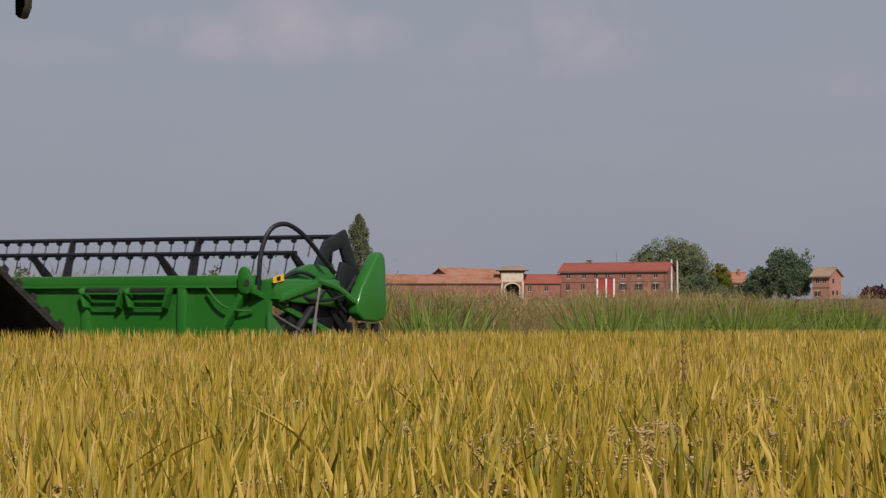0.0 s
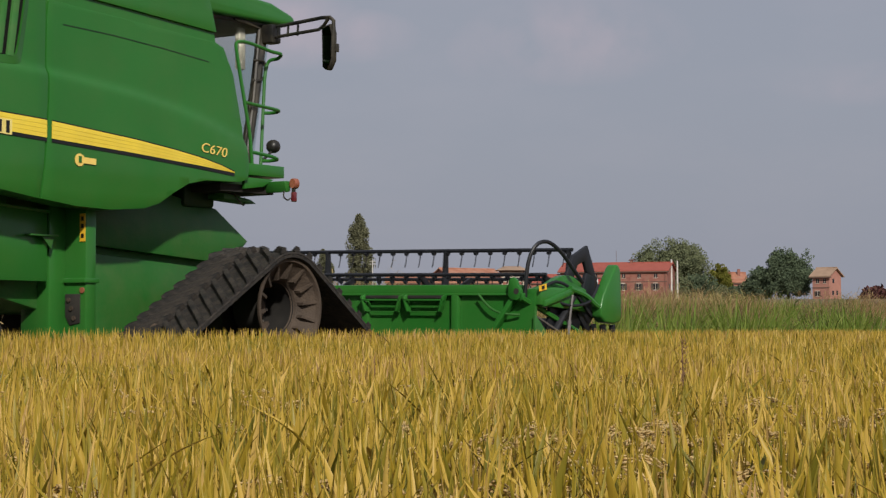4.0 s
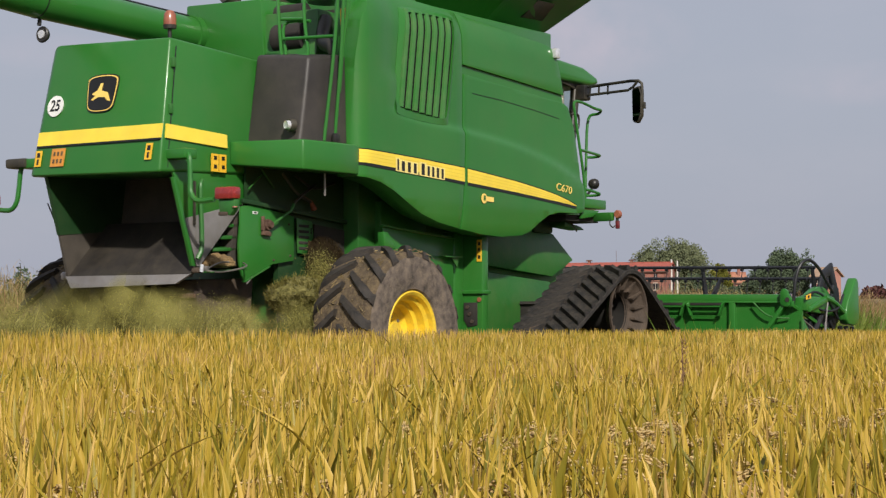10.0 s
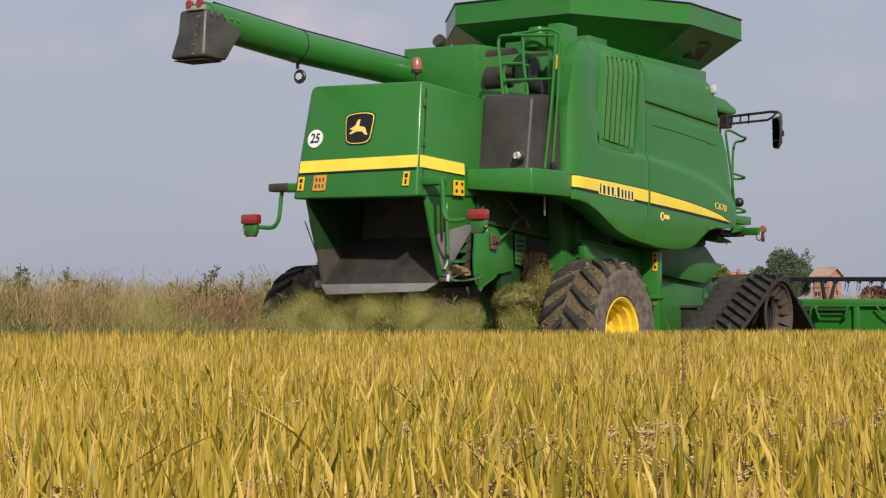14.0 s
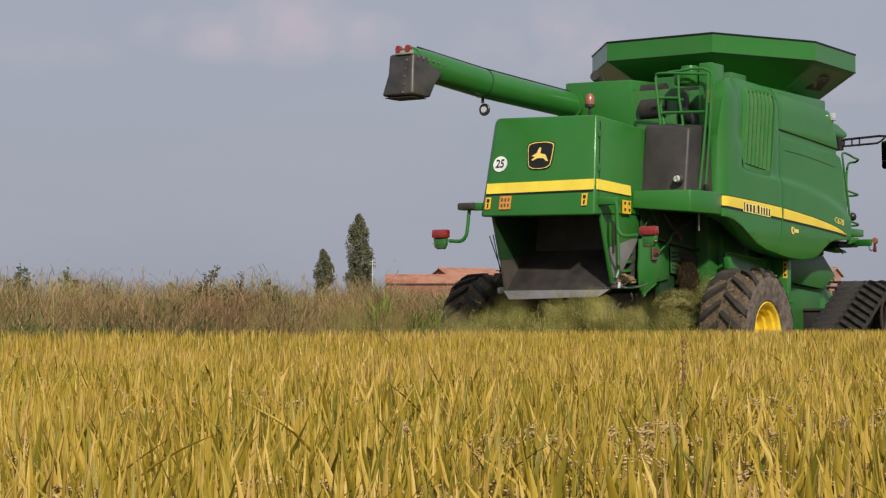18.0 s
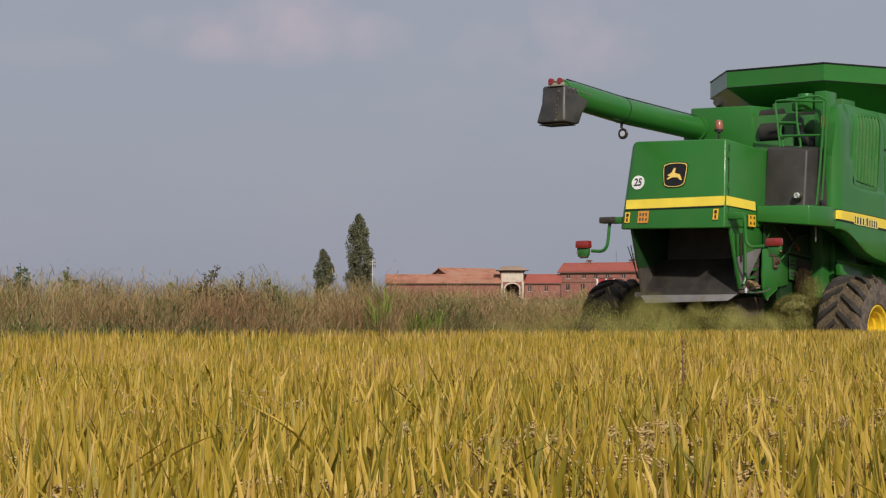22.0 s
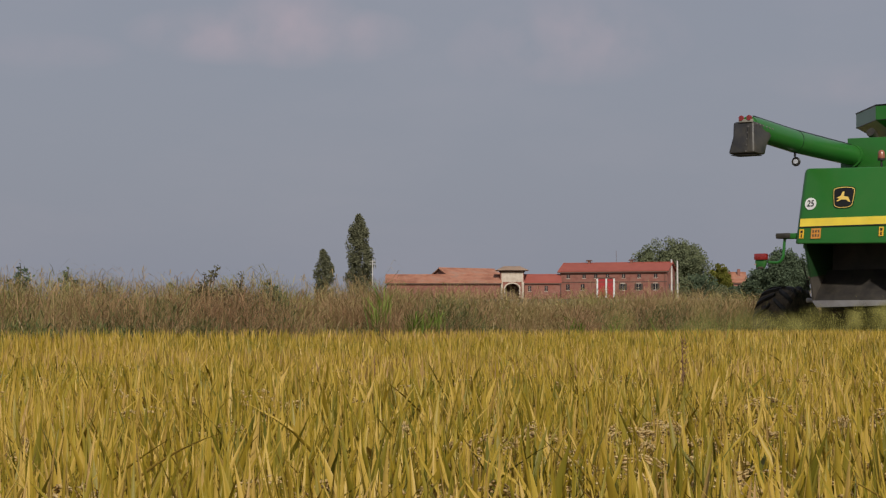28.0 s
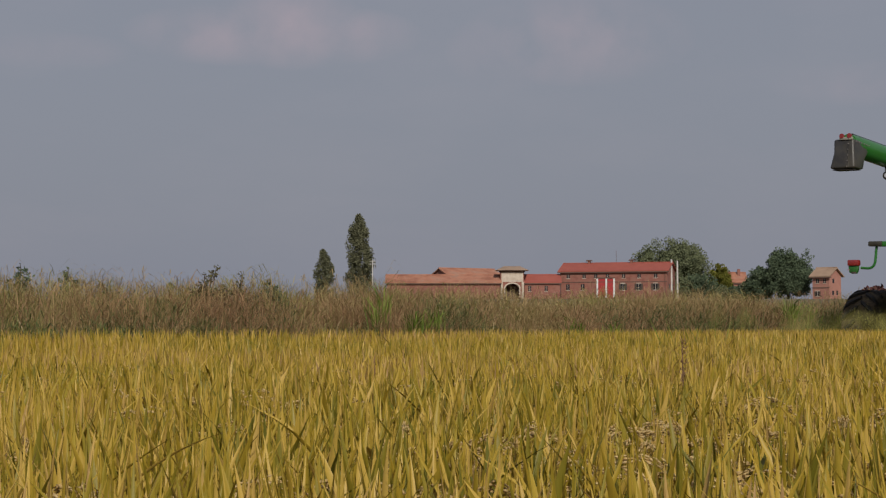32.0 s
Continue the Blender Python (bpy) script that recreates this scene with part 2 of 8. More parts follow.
def rounded(points, steps=6):
    """Points on a smooth curve through the given ones."""
    pts = [Vector(p) for p in points]
    if len(pts) < 3:
        return pts
    out = []
    ext = [2 * pts[0] - pts[1], *pts, 2 * pts[-1] - pts[-2]]
    for i in range(1, len(ext) - 2):
        p0, p1, p2, p3 = ext[i - 1:i + 3]
        for k in range(steps):
            t = k / steps
            out.append(0.5 * ((2 * p1) + (p2 - p0) * t + (2 * p0 - 5 * p1 + 4 * p2 - p3) * t * t + (3 * p1 - p0 - 3 * p2 + p3) * t ** 3))
    out.append(pts[-1])
    return out


def tube(points, radius, sides=10, bm=None, closed=True):
    """A round bar along points; radius may be one number or one for each point."""
    b = bmesh.new()
    pts = [Vector(p) for p in points]
    radii = radius if isinstance(radius, (list, tuple)) else [radius] * len(pts)
    rings = []
    ref = None
    for i, p in enumerate(pts):
        d = (pts[min(i + 1, len(pts) - 1)] - pts[max(i - 1, 0)]).normalized()
        if ref is None:
            ref = d.orthogonal().normalized()
        ref = (ref - d * ref.dot(d)).normalized()
        side = d.cross(ref)
        rings.append([b.verts.new(p + radii[i] * (math.cos(a) * ref + math.sin(a) * side)) for a in (2 * math.pi * k / sides for k in range(sides))])
    for r, s in zip(rings, rings[1:]):
        for k in range(sides):
            b.faces.new((r[k], r[(k + 1) % sides], s[(k + 1) % sides], s[k]))
    if closed:
        b.faces.new(rings[0][::-1])
        b.faces.new(rings[-1])
    return joined(bm, b)


def lathe(profile, sides=40, bm=None):
    """A profile of (radius, y) turned about the y axis."""
    b = bmesh.new()
    rings = []
    for r, y in profile:
        if r < 1e-5:
            rings.append([b.verts.new((0, y, 0))])
        else:
            rings.append([b.verts.new((r * math.cos(a), y, r * math.sin(a))) for a in (2 * math.pi * k / sides for k in range(sides))])
    for r, s in zip(rings, rings[1:]):
        for k in range(sides):
            q = [r[k % len(r)], r[(k + 1) % len(r)], s[(k + 1) % len(s)], s[k % len(s)]]
            u = []
            for v in q:
                if v not in u:
                    u.append(v)
            if len(u) > 2:
                b.faces.new(u)
    return joined(bm, b)


def moved(bm, m):
    bmesh.ops.transform(bm, matrix=m, verts=bm.verts)
    return bm


def mesh_from_arrays(name, verts, faces):
    """A mesh from arrays of vertices (n, 3) and of equal faces (m, k)."""
    me = bpy.data.meshes.new(name)
    k = faces.shape[1]
    me.vertices.add(len(verts))
    me.vertices.foreach_set("co", np.ascontiguousarray(verts, np.float32).ravel())
    me.loops.add(faces.size)
    me.loops.foreach_set("vertex_index", np.ascontiguousarray(faces, np.int32).ravel())
    me.polygons.add(len(faces))
    me.polygons.foreach_set("loop_start", np.arange(0, faces.size, k, dtype=np.int32))
    me.update(calc_edges=True)
    me.validate()
    return me


def text_mesh(body, size, depth=0.003, bold=0.0, slant=0.0):
    cu = bpy.data.curves.new("t", "FONT")
    cu.body, cu.size, cu.extrude, cu.align_x, cu.align_y = body, size, depth, "CENTER", "CENTER"
    cu.offset, cu.shear = bold, slant
    ob = bpy.data.objects.new("t", cu)
    scene.collection.objects.link(ob)
    bpy.context.view_layer.update()
    me = bpy.data.meshes.new_from_object(ob.evaluated_get(bpy.context.evaluated_depsgraph_get()))
    bpy.data.objects.remove(ob)
    me.materials.clear()
    return me


def ellipse(cx, cz, rx, rz, n=28):
    return [(cx + rx * math.cos(2 * math.pi * k / n), cz + rz * math.sin(2 * math.pi * k / n)) for k in range(n)]


# ---- the ground: one sheet, level at the field, rising to the farm's terrace ----
def terrace(y):
    s = min(1.0, max(0.0, (y - 300.0) / 215.0))
    return 9.4 * s * s * (3 - 2 * s)


def make_ground():
    xs = np.concatenate([[-3000, -1200, -500, -200, -90], np.linspace(-50, 70, 41), [110, 220, 500, 1200, 3000]])
    ys = np.concatenate([[-3000, -900, -300, -90, -40], np.linspace(-20, 60, 33), np.linspace(75, 290, 8), np.linspace(300, 520, 23), [560, 700, 1100, 2000, 4200]])
    gx, gy = np.meshgrid(xs, ys)
    z = np.array([terrace(y) for y in gy.ravel()])
    n, m = len(xs), len(ys)
    idx = np.arange(n * m).reshape(m, n)
    faces = np.stack([idx[:-1, :-1], idx[:-1, 1:], idx[1:, 1:], idx[1:, :-1]], -1).reshape(-1, 4)
    me = mesh_from_arrays("ground", np.stack([gx.ravel(), gy.ravel(), z], 1), faces)
    me.materials.append(material("field_soil", [(0.075, 0.055, 0.032), (0.13, 0.10, 0.055), (0.10, 0.11, 0.045)], 0.6, 0.95, bump=0.6, bump_scale=14, dirt=(0.26, 0.21, 0.10), dirt_amount=0.5, dirt_scale=9))
    ob = new("ground", me)
    tagged(ob, "flat brown soil of the rice field", "ground", kind="structure")


make_ground()

# the harvester's way: direction, and the edge of the standing rice
WAY = Vector((0.5795, 0.8150, 0)).normalized()
SIDE = Vector((-WAY.y, WAY.x, 0))
EDGE0 = Vector((-8.73, 10.62, 0)) - SIDE * 3.55


def beyond_edge(x, y):
    """How far a place lies on the cut side of the standing rice's edge."""
    return (x - EDGE0.x) * SIDE.x + (y - EDGE0.y) * SIDE.y


# ---- rice and rough grass: bent blades in one mesh each ----
def blades(rng, pos, length, width, lean, bend, segs, base_z, yaw=None, fold=0.0):
    """Bent tapering blades rooted at pos (n, 2): lean in radians from upright, bend added along the blade, folded along the midrib."""
    n = len(pos)
    if yaw is None:
        yaw = rng.uniform(0, 2 * np.pi, n)
    dirx, diry = np.cos(yaw), np.sin(yaw)
    face = yaw + np.pi / 2 + rng.normal(0, 0.7, n)
    sx, sy = np.cos(face), np.sin(face)
    rows = segs + 1
    P = np.zeros((n, rows, 3))
    P[:, 0, 0], P[:, 0, 1], P[:, 0, 2] = pos[:, 0], pos[:, 1], base_z
    ang = lean.copy()
    step = length / segs
    for k in range(1, rows):
        P[:, k, 0] = P[:, k - 1, 0] + step * np.sin(ang) * dirx
        P[:, k, 1] = P[:, k - 1, 1] + step * np.sin(ang) * diry
        P[:, k, 2] = P[:, k - 1, 2] + step * np.cos(ang)
        ang = ang + bend / segs
    t = np.linspace(0, 1, rows)
    prof = np.where(t < 0.45, 0.62 + 0.85 * t, 1.0 - np.maximum(0.0, (t - 0.45) / 0.55) ** 1.5)
    prof[-1] = 0.02
    w = 0.5 * width[:, None] * prof[None]
    side = np.stack([sx, sy, np.zeros(n)], 1)[:, None, :] * w[:, :, None]
    if not fold:
        V = np.stack([P - side, P + side], 2).reshape(-1, 3)
        base = (np.arange(n) * rows * 2)[:, None, None]
        k = np.arange(segs)[None, :, None] * 2
        return V, (base + k + np.array([0, 1, 3, 2])[None, None, :]).reshape(-1, 4)
    keel = np.stack([sy, -sx, np.zeros(n)], 1)[:, None, :] * (w * fold)[:, :, None]
    V = np.stack([P - side, P + keel, P + side], 2).reshape(-1, 3)
    base = (np.arange(n) * rows * 3)[:, None, None, None]
    k = (np.arange(segs) * 3)[None, :, None, None]
    half = (np.arange(2))[None, None, :, None]
    return V, (base + k + half + np.array([0, 1, 4, 3])[None, None, None, :]).reshape(-1, 4)


def stack(parts_):
    vs, fs, off = [], [], 0
    for v, f in parts_:
        vs.append(v)
        fs.append(f + off)
        off += len(v)
    return np.concatenate(vs), np.concatenate(fs)


def scatter(rng, density, x0, x1, y0, y1, keep):
    n = int(density * (x1 - x0) * (y1 - y0))
    p = np.stack([rng.uniform(x0, x1, n), rng.uniform(y0, y1, n)], 1)
    return p[keep(p)]


RICE = material("ripe_rice_leaf", [(0.052, 0.066, 0.010), (0.145, 0.134, 0.015), (0.292, 0.220, 0.021), (0.410, 0.282, 0.032), (0.525, 0.355, 0.072), (0.41, 0.258, 0.100), (0.13, 0.070, 0.036)], 0.7, 0.5, island=True, translucent=0.14, spec=0.33)
GRAIN = material("ripe_rice_grain", [(0.50, 0.34, 0.135), (0.70, 0.51, 0.23), (0.82, 0.66, 0.35)], 3.0, 0.75, spec=0.1, island=True, translucent=0.35)


def make_rice():
    rng = np.random.default_rng(4)

    def wedge(p, margin):
        return np.abs(p[:, 0]) < 0.245 * p[:, 1] + margin

    def uncut(p):
        return (p[:, 0] - EDGE0.x) * SIDE.x + (p[:, 1] - EDGE0.y) * SIDE.y < rng.normal(0, 0.08, len(p))

    bands = ((1.6, 3.4, 2000, 5, 0.0115), (3.4, 7.0, 1900, 3, 0.0110), (7.0, 13.0, 1350, 2, 0.0115), (13.0, 24.0, 900, 2, 0.0128), (24.0, 47.0, 420, 1, 0.0170))
    got = []
    for y0, y1, dens, segs, wid in bands:
        half = 0.245 * y1 + 0.4
        p = scatter(rng, dens, -half, half, y0, y1, lambda q: wedge(q, 0.35) & uncut(q))
        n = len(p)
        # the crop stands a little taller away from the field's edge, and in patches
        patch = np.array([noise.noise((x * 1.1, y * 1.1, 0.3)) for x, y in p])
        top = np.interp(p[:, 1], (1.6, 4.0, 8.0, 16.0, 30.0, 45.0), (0.565, 0.60, 0.655, 0.745, 0.82, 0.865)) + 0.025 * patch
        # along the cut the stems stand free and a little taller
        free = np.clip(1 + beyond_edge(p[:, 0], p[:, 1]) / 2.5, 0, 1)
        top += free * np.maximum(0, 0.772 - top)
        flag = rng.random(n) < 0.22  # broad upright flag leaves
        stray = rng.random(n) < 0.09
        length = np.where(flag, rng.uniform(0.17, 0.30, n), rng.uniform(0.11, 0.26, n))
        lean = np.abs(rng.normal(0.10, 0.15, n)) + np.where(stray, rng.uniform(0.2, 0.6, n), 0)
        bend = rng.normal(0.15, 0.26, n)
        tips = top + np.clip(rng.normal(-0.020, 0.052, n), -0.18, 0.048) + np.where(flag, 0.008, 0.0)
        rise = np.mean([np.cos(lean + bend * k / segs) for k in range(segs)], axis=0)
        wide = rng.uniform(0.45, 1.1, n) * wid * np.where(flag, 1.7, 1.0)
        got.append(blades(rng, p, length, wide, lean, bend, segs, tips - length * rise, fold=0.45 if y1 <= 7.0 else 0.0))
    # the rest of the field, out of sight
    p = scatter(rng, 120, -14, 34, -5, 46, lambda q: ~(wedge(q, 0.35) & (q[:, 1] > 1.6)) & uncut(q) & (np.hypot(q[:, 0], q[:, 1]) > 0.5))
    n = len(p)
    low = np.where(np.hypot(p[:, 0], p[:, 1]) < 3.2, 0.06, 0.30)
    got.append(blades(rng, p, rng.uniform(0.3, 0.46, n), rng.uniform(0.05, 0.09, n), np.abs(rng.normal(0.40, 0.25, n)), rng.normal(0.12, 0.25, n), 1, low + rng.uniform(-0.05, 0.04, n)))
    V, F = stack(got)
    me = mesh_from_arrays("rice", V, F)
    me.materials.append(RICE)
    ob = new("rice_crop", me)
    tagged(ob, "dense golden yellow ripe rice with some green leaves", "rice", kind="stuff")

    # drooping panicles of grain
    t = np.linspace(0, 1, 15)
    got = []
    spike = np.array([[0, 1, 2], [0, 2, 3], [0, 3, 1], [4, 2, 1], [4, 3, 2], [4, 1, 3]])
    for y0, y1, dens, m, size in ((1.8, 4.5, 120, 50, 1.25), (4.5, 7.5, 60, 26, 1.4)):
        half = 0.245 * y1 + 0.3
        for x, y in scatter(rng, dens, -half, half, y0, y1, lambda q: wedge(q, 0.2) & uncut(q)):
            # heads hang in loose patches, deeper where the leaves stand thick
            crowd = noise.noise((x * 1.7, y * 1.3, 4.2))
            if crowd < -0.25:
                continue
            yaw, ln = rng.uniform(0, 2 * np.pi), rng.uniform(0.11, 0.18)
            z0 = float(np.interp(y, (2.0, 4.0, 8.0, 12.0), (0.565, 0.60, 0.655, 0.70))) - rng.uniform(0.065, 0.16) + 0.03 * crowd
            ang = 0.15 + t * rng.uniform(1.9, 2.9)
            px = np.cumsum(np.sin(ang)) * ln / 14
            pz = np.cumsum(np.cos(ang)) * ln / 14
            pick = rng.integers(3, 15, m)
            c = np.stack([x + px[pick] * np.cos(yaw), y + px[pick] * np.sin(yaw), z0 + pz[pick]], 1) + 0.0030 * size * rng.normal(0, 1, (m, 3))
            d = np.stack([np.cos(yaw) * np.sin(ang[pick]), np.sin(yaw) * np.sin(ang[pick]), np.cos(ang[pick])], 1) + rng.normal(0, 0.28, (m, 3))
            d /= np.linalg.norm(d, axis=1)[:, None]
            s = np.cross(d, rng.normal(0, 1, (m, 3)))
            s /= np.linalg.norm(s, axis=1)[:, None]
            r = np.cross(d, s)
            L_, W_ = 0.0060 * size, 0.0020 * size
            pts = np.stack([c - d * L_, c + s * W_, c - s * W_ * 0.5 + r * W_ * 0.87, c - s * W_ * 0.5 - r * W_ * 0.87, c + d * L_], 1).reshape(-1, 3)
            got.append((pts, (np.arange(m)[:, None, None] * 5 + spike[None]).reshape(-1, 3)))
    V, F = stack(got)
    me = mesh_from_arrays("panicles", V, F)
    me.materials.append(GRAIN)
    ob = new("rice_panicles", me)
    tagged(ob, "drooping tan heads of ripe rice grain", "rice", kind="stuff")

    # stubble on the cut side
    p = scatter(rng, 40, -16, 30, 5, 62, lambda q: (lambda b: (b > 0) & (b < 9))((q[:, 0] - EDGE0.x) * SIDE.x + (q[:, 1] - EDGE0.y) * SIDE.y))
    n = len(p)
    V, F = blades(rng, p, rng.uniform(0.12, 0.24, n), rng.uniform(0.008, 0.016, n), np.abs(rng.normal(0.1, 0.3, n)), rng.normal(0, 0.3, n), 1, np.zeros(n))
    me = mesh_from_arrays("stubble", V, F)
    me.materials.append(material("rice_stubble", [(0.16, 0.14, 0.04), (0.34, 0.26, 0.10), (0.42, 0.34, 0.17)], 0.8, 0.8, island=True))
    tagged(new("rice_stubble", me), "cut straw stubble behind the harvester", "stubble", kind="stuff")


make_rice()


MOVERS = []


# ---- the reed bank beyond the field ----
REED = material("reeds", [(0.095, 0.100, 0.026), (0.185, 0.178, 0.050), (0.29, 0.262, 0.080), (0.43, 0.355, 0.135), (0.23, 0.175, 0.07)], 0.9, 0.7, island=True, translucent=0.25)
REED_TAN = material("dry_grass", [(0.20, 0.13, 0.058), (0.33, 0.225, 0.098), (0.49, 0.365, 0.165), (0.26, 0.21, 0.078)], 0.9, 0.75, island=True, translucent=0.25)
REED_RED = material("rusty_grass", [(0.18, 0.098, 0.052), (0.31, 0.178, 0.09), (0.41, 0.26, 0.13), (0.24, 0.17, 0.07)], 0.9, 0.8, island=True, translucent=0.2)
DEAD_STALK = material("dead_stalk", [(0.30, 0.21, 0.11), (0.46, 0.35, 0.19), (0.52, 0.41, 0.22)], 3.0, 0.8, island=True)
SEDGE = material("fresh_sedge", [(0.060, 0.118, 0.012), (0.125, 0.192, 0.026), (0.22, 0.265, 0.055), (0.33, 0.30, 0.11)], 0.6, 0.6, island=True, translucent=0.25, spec=0.2)
LOW_GREEN = material("bank_weeds", [(0.040, 0.062, 0.018), (0.080, 0.108, 0.028), (0.135, 0.155, 0.042), (0.15, 0.125, 0.048)], 0.8, 0.75, island=True, translucent=0.2)


def bank_place(rng, n, s0, s1, v0, v1):
    s, v = rng.uniform(s0, s1, n), rng.uniform(v0, v1, n)
    base = Vector((-8.73, 10.62, 0))
    return np.stack([base.x + WAY.x * s + SIDE.x * v, base.y + WAY.y * s + SIDE.y * v], 1), s, v


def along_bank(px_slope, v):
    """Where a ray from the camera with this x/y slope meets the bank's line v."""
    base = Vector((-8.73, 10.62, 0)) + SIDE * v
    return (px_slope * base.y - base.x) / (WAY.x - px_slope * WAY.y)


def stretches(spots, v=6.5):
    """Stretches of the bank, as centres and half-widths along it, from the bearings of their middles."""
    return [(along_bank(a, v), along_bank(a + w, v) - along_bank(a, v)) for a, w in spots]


# the height of the growth along the bank
CREST_S = (10, 16, 20, 23, 24.5, 26.2, 28, 30, 34, 42, 60)
CREST_Z = (1.72, 1.72, 1.70, 1.68, 1.66, 1.56, 1.63, 1.71, 1.75, 1.84, 2.0)


def tussocks(rng, name, label, cat, mat, at_s, v_range, heights, wid, lean, bend, per, spread, tangle, segs=2, foot=0.25, where=(), rest=0.15):
    """Mounds of fine blades leaning outward, with a share of tangled stems between them; thick in its own stretches of the bank, sparse in the rest."""
    count = len(at_s)
    v = rng.uniform(v_range[0], v_range[1], count)
    base_p = Vector((-8.73, 10.62, 0))
    p = np.stack([base_p.x + WAY.x * at_s + SIDE.x * v, base_p.y + WAY.y * at_s + SIDE.y * v], 1)
    field = np.array([noise.noise((a * 0.55, b * 0.4, len(name) * 3.1)) for a, b in zip(at_s, v)])
    if where:
        chance = np.full(count, rest)
        for c, w in where:
            chance = np.maximum(chance, np.exp(-((at_s - c) / w) ** 4))
        keep = rng.random(count) < chance + 0.45 * field
        p, v, field, at_s = p[keep], v[keep], field[keep], at_s[keep]
    n = len(p)
    mound = np.array([noise.noise((a * 0.9, b * 0.5, 1.7)) for a, b in zip(at_s, v)])
    rise = np.clip(0.60 + (v - v_range[0]) / 2.2, 0.60, 1.0)
    crest = rng.uniform(heights[0], heights[1], n) * (0.98 + 0.17 * mound) * rise * np.interp(at_s, CREST_S, CREST_Z)
    root, top = np.repeat(p, per, 0), np.repeat(crest, per)
    m = len(root)
    ang, rad = rng.uniform(0, 2 * np.pi, m), np.abs(rng.normal(0, spread, m))
    at = root + np.stack([rad * np.cos(ang), rad * np.sin(ang)], 1)
    top = top * (1 - 0.24 * np.minimum(rad / (2.0 * spread), 1.0) ** 2)  # domed tufts
    loose = rng.random(m) < tangle
    tip = foot + (top - foot) * np.where(loose, rng.uniform(0.12, 1.0, m) ** 0.62, rng.uniform(0.72, 1.0, m))
    tip = np.where(rng.random(m) < 0.004, tip + rng.uniform(0.02, 0.14, m), tip)  # a few wisps stand out
    length = np.where(loose, rng.uniform(0.16, 0.40, m), rng.uniform(0.30, 0.62, m)) * top / 1.5
    tilt = np.where(loose, rng.uniform(0.1, 1.35, m), np.abs(rng.normal(lean * 0.8, lean * 0.7, m)))
    curl = rng.normal(bend * 0.6, bend, m)
    rise_of = sum(length / segs * np.cos(tilt + curl * k / segs) for k in range(segs))
    low = np.maximum(tip - np.maximum(rise_of, 0.0), 0.05)
    V, F = blades(rng, at, length, rng.uniform(0.5, 1.5, m) * wid * np.where(loose, 0.9, 1.0), tilt, curl, segs, low, ang + rng.normal(0, 0.9, m))
    me = mesh_from_arrays(name, V, F)
    me.materials.append(mat)
    tagged(new(name, me), label, cat, kind="stuff")


